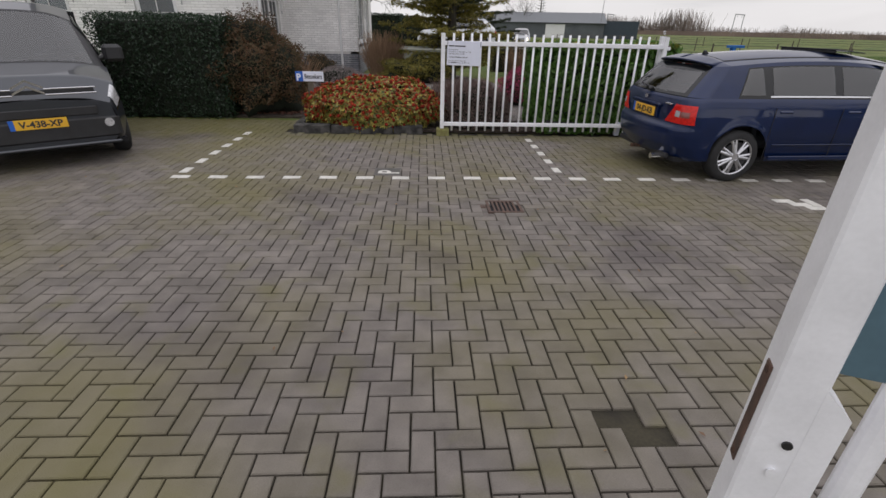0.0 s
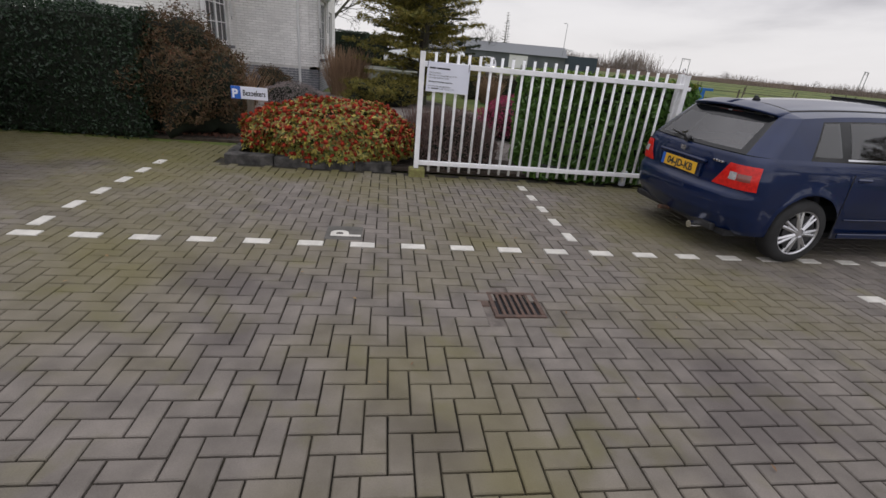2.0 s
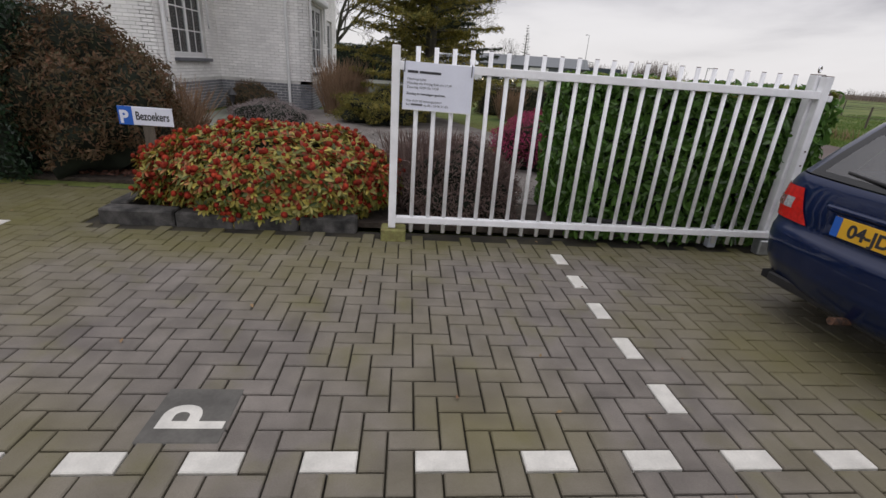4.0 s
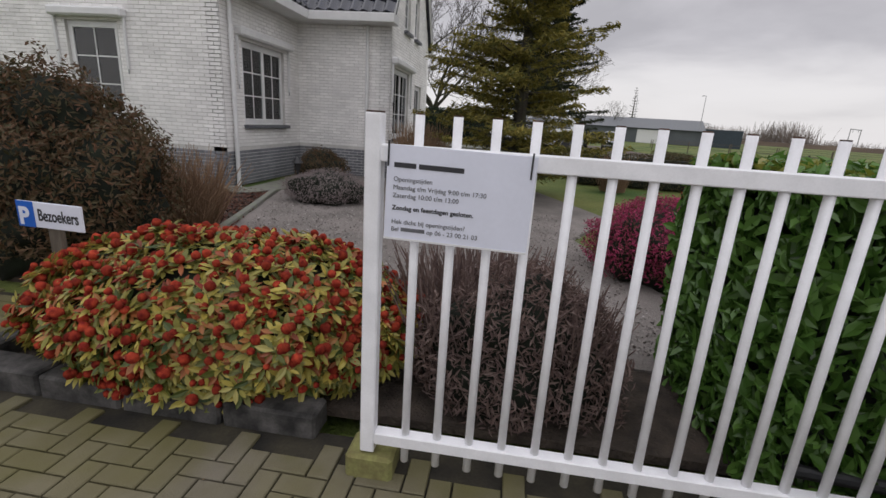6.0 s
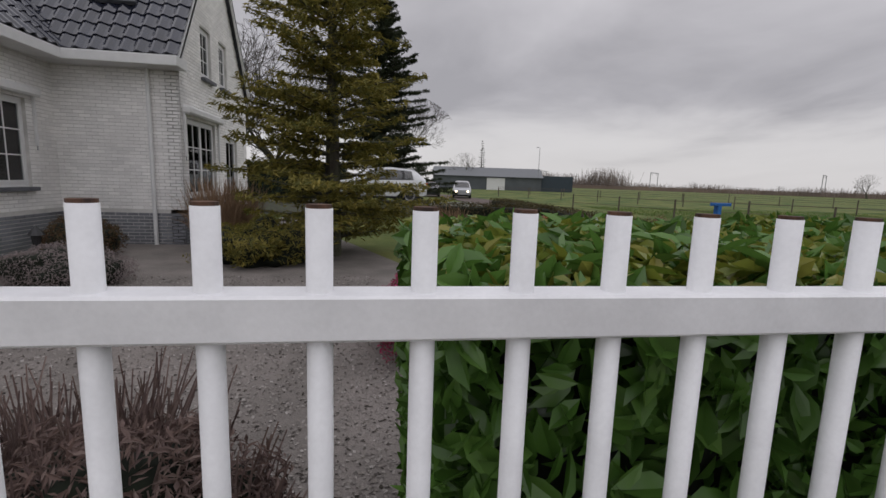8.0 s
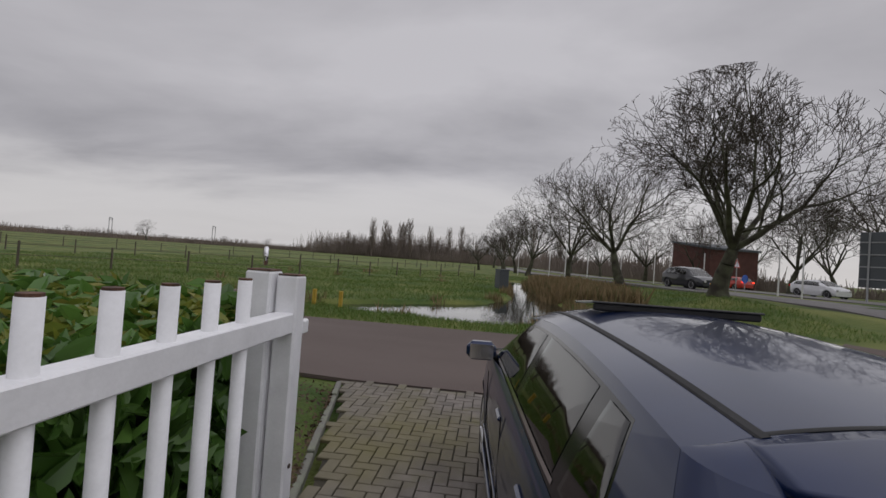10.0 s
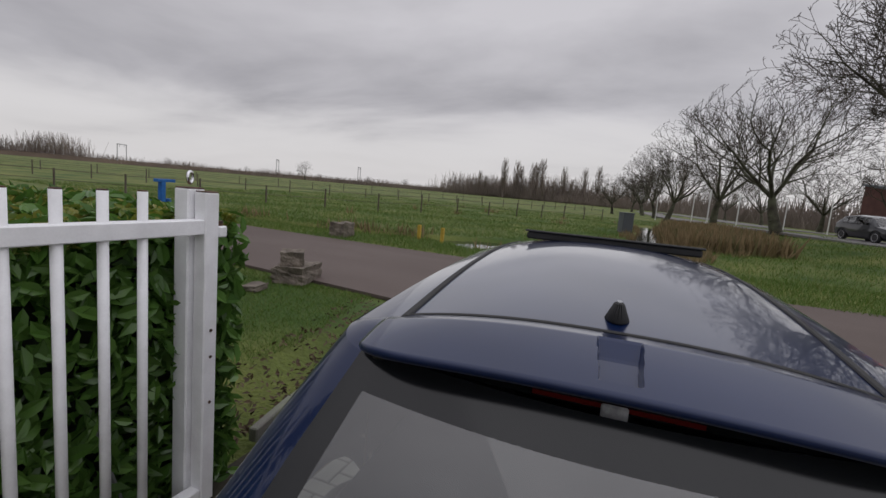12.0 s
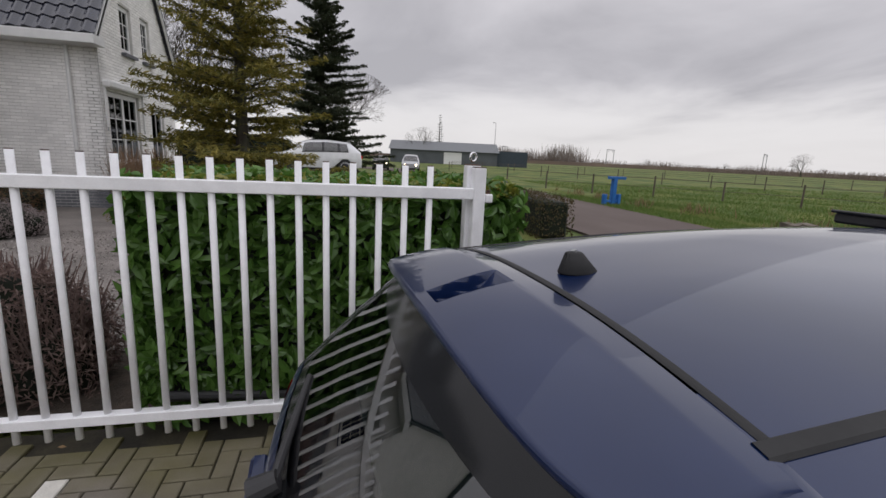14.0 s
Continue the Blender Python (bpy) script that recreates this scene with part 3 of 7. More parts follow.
def car(name, label, table, axles, wheel_r, paint, at, turn, detail=True, lights=None):
    c = thing(name, label, "car", at, turn)
    A, R = axles, wheel_r
    last = len(table) - 1
    roof0, ws0, ws1 = 2, [i for i in range(last) if table[i + 1][7] < table[i][7] - 0.25][0], None
    ws1 = ws0 + 1
    is_van = table is VAN
    n = 14 if detail else 5
    # lower body with arches, roof, bonnet, tailgate
    part("body", skin(table, A, R, 0, last, 0, 3.0, n * last, 6), paint, c, smooth=True)
    part("roof", skin(table, A, R, 1 if is_van else 2, ws0, 4.0, 6.0, n * (ws0 - 1), 12), paint, c, smooth=True)
    part("bonnet", skin(table, A, R, ws1, last, 3.0, 6.0, n * 2, 8), paint, c, smooth=True)
    part("tailgate", skin(table, A, R, 0, 1, 3.0, 6.0, n, 8), paint, c, smooth=True)
    # glazing
    if is_van:
        for s in (1, -1):
            part("side_panel", skin(table, A, R, 1, 3, 3.0, 4.0, n, 4, (s,)), paint, c, smooth=True)
        for s in (1, -1):
            part("side_window", skin(table, A, R, 3.05, 3.95, 3.08, 3.92, n, 4, (s,)), GLASS, c)
        for s in (1, -1):
            part("pillar", skin(table, A, R, 3.0, ws1, 3.0, 4.0, n * 2, 4, (s,), -0.02), BLACK, c)
    else:
        spans = ((2.55, 3.12), (3.20, 4.10), (4.20, 5.85)) if table is HATCH else ((2.15, 2.5), (2.55, 3.2), (3.26, 4.6))
        part("rear_window", skin(table, A, R, 1.06, 1.90, 4.15, 6.0, n, 8), GLASS, c, smooth=True)
        for s in (1, -1):
            part("rear_window_surround", skin(table, A, R, 1.0, 2.0, 4.0, 4.15, n, 2, (s,)), BLACK, c)
        part("rear_window_sill", skin(table, A, R, 1.0, 1.06, 4.0, 6.0, 2, 8), BLACK, c)
        part("rear_window_header", skin(table, A, R, 1.90, 2.0, 4.0, 6.0, 4, 8), BLACK, c)
        for s in (1, -1):
            part("rear_pillar", skin(table, A, R, 1.0, spans[0][0], 3.0, 4.0, n, 6, (s,)), paint, c, smooth=True)
        for a, b in spans:
            for s in (1, -1):
                part("side_window", skin(table, A, R, a + 0.02, b - 0.02, 3.10, 3.90, 10, 6, (s,)), GLASS, c, smooth=True)
        for a, b in zip([spans[0][1], spans[1][1]], [spans[1][0], spans[2][0]]):
            for s in (1, -1):
                part("door_pillar", skin(table, A, R, a - 0.02, b + 0.02, 3.0, 4.0, 2, 6, (s,)), BLACK, c)
        for s in (1, -1):
            part("window_line", skin(table, A, R, spans[0][0], spans[2][1], 3.0, 3.10, 16, 2, (s,)), BLACK, c)
        for s in (1, -1):
            part("roof_rail", skin(table, A, R, spans[0][0], spans[2][1], 3.90, 4.0, 16, 2, (s,)), paint, c)
        for s in (1, -1):
            part("front_pillar", skin(table, A, R, spans[2][1] - 0.02, ws1, 3.0, 4.0, n, 6, (s,)), paint, c, smooth=True)
    part("windscreen", skin(table, A, R, ws0 + 0.04, ws1 - 0.03, 4.12, 6.0, n, 8), GLASS, c, smooth=True)
    for s in (1, -1):
        part("windscreen_surround", skin(table, A, R, ws0, ws1, 4.0, 4.12, n, 2, (s,)), BLACK if is_van else paint, c)
    part("windscreen_header", skin(table, A, R, ws0, ws0 + 0.04, 4.0, 6.0, 2, 8), BLACK, c)
    part("scuttle", skin(table, A, R, ws1 - 0.03, ws1, 4.0, 6.0, 2, 8), BLACK, c)
    # closed ends and floor
    L = table[-1][0]
    for x, i in ((table[0][0], 0), (L, last)):
        r_ = table[i]
        pts = [(-r_[3], r_[2]), (r_[3], r_[2]), (r_[4], r_[2] + 0.1), (r_[6], r_[5]), (r_[8], r_[7]), (0, r_[9]), (-r_[8], r_[7]), (-r_[6], r_[5]), (-r_[4], r_[2] + 0.1)]
        part("bumper", prism(pts, x - 0.012, x + 0.012, "x"), paint, c)
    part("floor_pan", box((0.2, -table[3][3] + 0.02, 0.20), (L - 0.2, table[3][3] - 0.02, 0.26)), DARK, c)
    # solid dark blocks stand in for the shaded hollows above the wheels
    part("wheel_well_shade", box((A[0] - R - 0.05, -0.60, 0.25), (A[0] + R + 0.05, 0.60, 0.70)), DARK, c)
    part("wheel_well_shade", box((A[1] - R - 0.05, -0.60, 0.25), (A[1] + R + 0.05, 0.60, 0.68)), DARK, c)
    for a in A:
        for s in (1, -1):
            wheel(c, a, s * (table[3][4] - 0.115), R, detail=detail)
    return c


def seat_in(c, x, y, z, tall=0.62):
    s = part("seat", box((x - 0.25, y - 0.24, z), (x + 0.25, y + 0.24, z + 0.16), 0.05), CLOTH, c)
    bm = prism([(x - 0.22, z + 0.10), (x - 0.10, z + 0.10), (x - 0.20, z + tall), (x - 0.32, z + tall)], y - 0.23, y + 0.23, "y")
    bmesh.ops.bevel(bm, geom=list(bm.edges), offset=0.03, segments=2, affect="EDGES")
    part("seat_back", bm, CLOTH, s)
    bm = box((x - 0.34, y - 0.13, z + tall + 0.03), (x - 0.24, y + 0.13, z + tall + 0.20), 0.04)
    part("headrest", bm, CLOTH, s)


# the blue hatchback behind which the walk ends
HB_AXLES, HB_R = (0.83, 3.44), 0.305
# height, rear end, front end, half-width, rear corner radius
HB_LEVELS = np.array([
    (0.20, 0.16, 4.02, 0.770, 0.30), (0.28, 0.07, 4.12, 0.800, 0.30), (0.40, 0.015, 4.18, 0.828, 0.30), (0.52, 0.00, 4.19, 0.845, 0.30),
    (0.600, 0.005, 4.17, 0.848, 0.30), (0.622, 0.035, 4.16, 0.848, 0.28), (0.640, 0.062, 4.15, 0.848, 0.24), (0.75, 0.060, 4.08, 0.845, 0.22),
    (0.86, 0.070, 3.98, 0.832, 0.22), (0.92, 0.085, 3.80, 0.815, 0.22), (0.955, 0.115, 3.52, 0.795, 0.21), (1.10, 0.245, 3.24, 0.735, 0.19),
    (1.22, 0.360, 3.00, 0.678, 0.17), (1.30, 0.440, 2.84, 0.636, 0.15), (1.36, 0.500, 2.72, 0.605, 0.15)])


def hb_level(z):
    return [float(np.interp(z, HB_LEVELS[:, 0], HB_LEVELS[:, c])) for c in range(1, 5)]


def hb_outline(u, z):
    """Half outline at height z: u 0..1 across the tail, 1..2 round the corner, 2..3 along the side, 3..4 and 4..5 round the nose."""
    xr, xf, w, rc = hb_level(z)
    rf, bow = 0.42, 0.055
    if u <= 1:
        x, y = xr + bow * u * u, (w - rc) * u
    elif u <= 2:
        a = (u - 1) * math.pi / 2
        x, y = xr + bow + rc * (1 - math.cos(a)) * 0.95 + 0.05 * rc * (u - 1), w - rc + rc * math.sin(a)
    elif u <= 3:
        x, y = xr + bow + rc + (xf - rf - 0.10 - xr - bow - rc) * (u - 2), w
    elif u <= 4:
        a = (u - 3) * math.pi / 2
        x, y = xf - 0.10 - rf + rf * math.sin(a), w - rf + rf * math.cos(a)
    else:
        x, y = xf - 0.10 * (u - 5) ** 2, (w - rf) * (5 - u)
    return x, y * (1 - 0.05 * abs((x - 1.9) / 2.1) ** 3)


def hb_u(x, z):
    """The u at which the side passes x at height z."""
    xr, xf, w, rc = hb_level(z)
    return 2 + (x - xr - 0.055 - rc) / (xf - 0.52 - xr - 0.055 - rc)


def curve(x, xs, ys):
    """A smooth line through some points."""
    xs, ys = np.array(xs, float), np.array(ys, float)
    m = np.gradient(ys, xs)
    x = min(max(x, xs[0]), xs[-1])
    i = min(int(np.searchsorted(xs, x, side="right")) - 1, len(xs) - 2)
    h = xs[i + 1] - xs[i]
    t = (x - xs[i]) / h
    return float((2 * t ** 3 - 3 * t * t + 1) * ys[i] + (t ** 3 - 2 * t * t + t) * h * m[i] + (3 * t * t - 2 * t ** 3) * ys[i + 1] + (t ** 3 - t * t) * h * m[i + 1])


def hb_belt(x):
    return float(np.interp(x, (0, 0.3, 3.2, 3.6, 4.0, 4.2), (0.945, 0.955, 0.955, 0.90, 0.80, 0.70)))


def hb_edge(x):
    """Height of the roof's edge."""
    return curve(x, (0.40, 0.64, 1.1, 1.6, 2.0, 2.4, 2.8), (1.262, 1.285, 1.325, 1.345, 1.344, 1.318, 1.258))


def hb_crown(x):
    return curve(x, (0.40, 0.64, 1.0, 1.5, 2.0, 2.4, 2.8), (1.350, 1.375, 1.408, 1.436, 1.440, 1.420, 1.362))


def hb_half(x):
    """Half-width at the roof's edge."""
    z = hb_edge(x)
    return hb_level(z)[2] * (1 - 0.05 * abs((x - 1.9) / 2.1) ** 3)


def roof_z(x, y):
    ze, zc = hb_edge(x), hb_crown(x)
    return ze + (zc - ze) * (1 - min(1.0, abs(y) / hb_half(x)) ** 2.5)


def hb_low(u, v):
    """Lower body: v 0 at the sill or wheel arch, 1 at the belt."""
    x, y = hb_outline(u, 0.5)
    lo = 0.24
    for a in HB_AXLES:
        d = abs(x - a)
        if d < HB_R + 0.06 and 1 < u < 4:
            lo = max(lo, HB_R + math.sqrt((HB_R + 0.06) ** 2 - d * d))
    z = lo + (hb_belt(x) - lo) * v
    x, y = hb_outline(u, z)
    flare = 0.012 * math.exp(-((z - lo) / 0.06) ** 2) if lo > 0.3 else 0.0
    return x, y + flare, z


def hb_up(u, v):
    """Greenhouse: v 0 at the belt, 1 at the roof's edge."""
    x, y = hb_outline(u, 1.1)
    z0 = hb_belt(x)
    z = z0 + (hb_edge(hb_outline(u, 1.3)[0]) - z0) * v
    x, y = hb_outline(u, z)
    return x, y, z


def hb_patch(name, f, us, vs, material, parent, sides=(1, -1), off=0.0, label="", smooth_=True, fine=None):
    """A patch of the skin, lifted off it by off."""
    V, F = [], []
    nv = len(vs)
    for s in sides:
        b0 = len(V)
        for u in us:
            for v in vs:
                p = np.array(f(u, v))
                if off:
                    e = 0.01
                    du = np.array(f(u + e, v)) - np.array(f(u - e, v)) if u > e else np.array((0, 1.0, 0))
                    dv = np.array(f(u, v + e)) - np.array(f(u, v - e))
                    n = np.cross(du, dv)
                    n /= np.linalg.norm(n) + 1e-9
                    p = p + n * off * (1 if n[1] > 0.05 or (abs(n[1]) <= 0.05 and n[0] < 0) else -1)
                V.append((p[0], p[1] * s, p[2]))
        for i in range(len(us) - 1):
            for j in range(nv - 1):
                q = [b0 + i * nv + j, b0 + (i + 1) * nv + j, b0 + (i + 1) * nv + j + 1, b0 + i * nv + j + 1]
                F.append(q if s > 0 else q[::-1])
    bm = bmesh.new()
    vs_ = [bm.verts.new(v) for v in V]
    for q in F:
        bm.faces.new([vs_[k] for k in q])
    bmesh.ops.remove_doubles(bm, verts=bm.verts, dist=0.0008)
    bmesh.ops.recalc_face_normals(bm, faces=bm.faces)
    return part(name, bm, material, parent, label, smooth=smooth_)


def lin(a, b, n):
    return list(np.linspace(a, b, n + 1))


def hb_side(x0, x1, slope0=0.0, slope1=0.0):
    """A side patch between two x at the belt that lean with height: f(s, v)."""
    def f(s, v):
        e0, e1 = x0 + 0.36 * slope0, x1 + 0.36 * slope1
        z = 0.955 + (hb_edge(e0 + (e1 - e0) * s) - 0.955) * v
        a, b = x0 + slope0 * (z - 0.955), x1 + slope1 * (z - 0.955)
        x = a + (b - a) * s
        u = hb_u(x, z)
        if u > 3:
            u = 3 + math.asin(min(1.0, (x - hb_level(z)[1] + 0.52) / 0.42)) * 2 / math.pi
        return x, hb_outline(max(2.0, u), z)[1], z
    return f


def hatchback():
    c = thing("hatchback", "dark blue metallic five-door hatchback parked beside the white gate", "car", (2.60, 5.635, 0), 4.0)
    paint = BLUE_PAINT
    body_u = lin(0, 1, 10) + lin(1, 2, 14)[1:] + lin(2, 3, 90)[1:] + lin(3, 4, 10)[1:] + lin(4, 5, 6)[1:]
    hb_patch("body", hb_low, body_u, lin(0, 1, 34), paint, c)
    # tail window in its black border, pillars, side windows
    hb_patch("rear_window", hb_up, lin(0, 0.98, 12), lin(0.09, 0.82, 10), GLASS_REAR, c)
    hb_patch("rear_window_header", hb_up, lin(0, 0.98, 12), lin(0.82, 1.02, 3), GLOSS_BLACK, c)
    for s in (1, -1):
        hb_patch("rear_window_surround", hb_up, lin(0.98, 1.20, 4), lin(0.0, 1.0, 10), GLOSS_BLACK, c, (s,))
        hb_patch("rear_pillar", hb_up, lin(1.20, 2.0, 10), lin(0, 1, 12), paint, c, (s,))
    hb_patch("rear_window_sill", hb_up, lin(0, 0.98, 12), lin(0.0, 0.09, 2), GLOSS_BLACK, c)
    q0 = 0.70
    for s in (1, -1):
        hb_patch("quarter_panel", hb_side(0.372, q0, 0.77, 0.42), lin(0, 1, 6), lin(0, 1, 12), paint, c, (s,))
        hb_patch("door_frame", hb_side(q0, 3.18, 0.42, -1.55), lin(0, 1, 40), lin(0, 0.16, 2) + lin(0.16, 0.90, 8)[1:], GLOSS_BLACK, c, (s,), -0.002)
        hb_patch("roof_rail", hb_side(q0, 3.18, 0.42, -1.55), lin(0, 1, 40), lin(0.90, 1.0, 2), paint, c, (s,))
        for x0, x1, l0, l1 in ((0.722, 1.03, 0.42, -0.10), (1.13, 1.90, -0.02, -0.06), (2.01, 3.02, -0.06, -1.50)):
            hb_patch("side_window", hb_side(x0, x1, l0, l1), lin(0, 1, 12), lin(0.10, 0.86, 6), GLASS_DARK, c, (s,), 0.003)
        hb_patch("chrome_strip", hb_side(1.10, 3.10), lin(0, 1, 12), (0.045, 0.085), CHROME, c, (s,), 0.006)
        hb_patch("front_pillar", hb_side(3.18, 3.38, -1.55, -1.80), lin(0, 1, 4), lin(0, 1, 8), paint, c, (s,))
    hb_patch("windscreen", hb_up, lin(3.70, 5, 14), lin(0.02, 1, 10), GLASS, c)
    V, F = [], []
    for s in (1, -1):
        b0 = len(V)
        for u in lin(2.9, 5, 20):
            x, y, z = hb_up(u, 1.0)
            yi = min(y, hb_half(2.79))
            V += [(x, s * y, z), (x + (2.79 - x) * 0.5, s * (y + yi) / 2, (z + roof_z(2.79, yi)) / 2 + 0.006), (2.79, s * yi, roof_z(2.79, yi))]
        F += [(b0 + 3 * i + j, b0 + 3 * i + j + 3, b0 + 3 * i + j + 4, b0 + 3 * i + j + 1) for i in range(20) for j in range(2)]
    quads("windscreen_header", V, F, paint, c, smooth=True)
    # roof skin, bonnet, floor
    V, F, m = [], [], 24
    xs = lin(0.615, 2.80, 40)
    for x in xs:
        w = hb_half(x)
        for k in range(m + 1):
            y = w * math.sin(math.pi / 2 * (2 * k / m - 1))
            V.append((x, y, roof_z(x, y)))
    F = [(i * (m + 1) + j, (i + 1) * (m + 1) + j, (i + 1) * (m + 1) + j + 1, i * (m + 1) + j + 1) for i in range(len(xs) - 1) for j in range(m)]
    quads("roof", V, F, paint, c, smooth=True)
    for s in (1, -1):
        V = []
        for u in lin(0.9, 2.0, 14):
            xo, yo, zo = hb_up(u, 1.0)
            yi = min(0.40 + 0.195 * (u - 0.9) / 1.1, yo - 0.01)
            for k in range(9):
                x, y = xo + (0.617 - xo) * k / 8, yo + (yi - yo) * k / 8
                V.append((x, s * y, zo + (roof_z(0.617, yi) - zo) * math.sin(math.pi / 2 * k / 8)))
        F = [(9 * i + j, 9 * i + j + 9, 9 * i + j + 10, 9 * i + j + 1) for i in range(14) for j in range(8)]
        quads("pillar_top", V, F, paint, c, smooth=True)
    V, xs = [], lin(3.30, 4.10, 12)
    for x in xs:
        z = hb_belt(x)
        w = 0.79 - 0.16 * ((x - 3.3) / 0.8) ** 3
        for k in range(m + 1):
            y = w * (2 * k / m - 1)
            V.append((x, y, z + 0.045 * (1 - (y / w) ** 2)))
    F = [(i * (m + 1) + j, (i + 1) * (m + 1) + j, (i + 1) * (m + 1) + j + 1, i * (m + 1) + j + 1) for i in range(len(xs) - 1) for j in range(m)]
    quads("bonnet", V, F, paint, c, smooth=True)
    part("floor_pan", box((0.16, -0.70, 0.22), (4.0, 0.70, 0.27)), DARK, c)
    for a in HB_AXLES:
        # solid dark block painted as the shade inside the wheel arch
        part("wheel_well_shade", box((a - HB_R - 0.06, -0.60, 0.26), (a + HB_R + 0.06, 0.60, 0.68)), DARK, c)
        for s in (1, -1):
            wheel(c, a, s * 0.735, HB_R, width=0.19, spokes=7)
    # inside
    for sx, sy in ((2.35, 0.36), (2.35, -0.36), (1.35, 0.38), (1.35, -0.38), (1.35, 0.0)):
        seat_in(c, sx, sy, 0.34, 0.54 if sx > 2 else 0.48)
    part("parcel_shelf", box((0.32, -0.58, 0.885), (1.02, 0.58, 0.90), 0.005), mat("shelf_grey", (0.085, 0.105, 0.11), 0.9, vary=0.1, bump=0), c)
    part("headlining", box((0.72, -0.52, 1.285), (2.6, 0.52, 1.295), 0.003), CLOTH, c)
    part("dashboard", box((2.85, -0.68, 0.60), (3.25, 0.68, 0.88), 0.08), BLACK, c)
    return c


GLOSS_BLACK = mat("gloss_black", (0.008, 0.009, 0.010), 0.12, vary=0.1, bump=0)
GLASS_REAR = glass_mat("rear_car_glass", (0.60, 0.70, 0.68), ior=2.5)
GLASS_DARK = glass_mat("tinted_car_glass", (0.40, 0.47, 0.46), ior=2.2)
HB = hatchback()


def hatch_spoiler():
    """Roof spoiler: a broad blade that goes on from the roof, drooping to its ends, with a tapered dip in its middle."""
    bm = bmesh.new()
    ys = sorted(set(lin(-0.53, 0.53, 84) + [k * s_ for s_ in (1, -1) for k in (0.0305, 0.033, 0.0355, 0.0385, 0.041, 0.0435, 0.046)]))
    n, nu = len(ys) - 1, 34
    rows = []
    for y in ys:
        k = abs(y) / 0.53
        xr = 0.372 + 0.030 * k ** 2 + 0.055 * k ** 9
        xf = 0.598 + 0.012 * k ** 4
        zf = roof_z(xf, y) + 0.002
        zr = 1.334 - 0.030 * k ** 2 - 0.006 * k ** 8
        row = []
        for j in range(nu + 1):
            u = j / nu
            x = xf + (xr - xf) * u
            z = zf + (zr - zf) * u + 0.017 * (u / 0.26 if u < 0.26 else math.cos(math.pi / 2 * (u - 0.26) / 0.74)) * (1 - 0.5 * k ** 4)
            half = 0.047 - 0.013 * u
            if 0.24 < u < 0.86:
                z -= 0.030 * min(1, (u - 0.24) / 0.16) * min(1, max(0, (half - abs(y)) / 0.005))
            row.append(bm.verts.new((x, y, z)))
        row.append(bm.verts.new((xr - 0.004, y, zr - 0.008)))
        row.append(bm.verts.new((xr + 0.006, y, zr - 0.020)))
        row.append(bm.verts.new((xr + 0.06, y, zr - 0.030)))
        row.append(bm.verts.new((0.60, y, zr - 0.034)))
        rows.append(row)
    for i in range(n):
        for j in range(len(rows[0]) - 1):
            bm.faces.new((rows[i][j], rows[i + 1][j], rows[i + 1][j + 1], rows[i][j + 1]))
    for row in (rows[0], rows[-1]):
        bm.faces.new(row)
    bmesh.ops.recalc_face_normals(bm, faces=bm.faces)
    sp = part("roof_spoiler", bm, BLUE_PAINT, HB, smooth=True)
    sp.data.polygons.foreach_set("use_smooth", [not (abs(f.center.y) < 0.056 and 0.39 < f.center.x < 0.56) for f in sp.data.polygons])
    part("spoiler_underside", box((0.46, -0.50, 1.262), (0.60, 0.50, 1.285), 0.004), GLOSS_BLACK, sp)
    part("brake_light", box((0.452, -0.15, 1.270), (0.459, 0.15, 1.279)), mat("dark_red_lens", (0.09, 0.006, 0.005), 0.2, vary=0.1, bump=0), sp)
    # added pale block that stands in for a reflection on the rear glass
    part("glass_glint_block", box((0.443, -0.024, 1.225), (0.451, 0.024, 1.282), 0.003), CLEAR_LENS, sp)
    V, F = [], []
    for i, y in enumerate(lin(-0.50, 0.50, 40)):
        for x, dz in ((0.602, 0.0025), (0.6065, 0.0035), (0.6125, 0.0035), (0.617, 0.0025)):
            V.append((x + 0.012 * (y / 0.5) ** 4, y, roof_z(x, y) + dz))
        if i:
            F += [(4 * i + j - 4, 4 * i + j - 3, 4 * i + j + 1, 4 * i + j) for j in range(3)]
    quads("roof_seam", V, F, RUBBER, HB)


hatch_spoiler()
bm = bmesh.new()
bmesh.ops.create_cone(bm, segments=18, radius1=0.036, radius2=0.014, depth=0.044, cap_ends=True, matrix=Matrix.Translation((0.705, 0, 1.401)) @ Matrix.Diagonal((1.3, 0.8, 1, 1)))
for v in bm.verts:
    v.co.x -= (v.co.z - 1.38) * 0.35
bmesh.ops.bevel(bm, geom=list(bm.edges), offset=0.003, segments=1, affect="EDGES")
part("antenna", bm, RUBBER, HB, smooth=True)
part("antenna_stud", tube((0.691, 0, 1.421), (0.689, 0, 1.4265), 0.006), STEEL, HB)
for s in (1, -1):
    V, F = [], []
    for i, x in enumerate(lin(0.60, 2.76, 40)):
        for d, dz in ((-0.013, 0.001), (-0.009, 0.005), (0.009, 0.005), (0.013, 0.001)):
            y = 0.487 + 0.020 * math.sin(math.pi * (x - 0.6) / 2.2) + d
            V.append((x, s * y, roof_z(x, y) + dz))
        if i:
            F += [(4 * i + j - 4, 4 * i + j - 3, 4 * i + j + 1, 4 * i + j) for j in range(3)]
    quads("roof_moulding", V, F, RUBBER, HB)
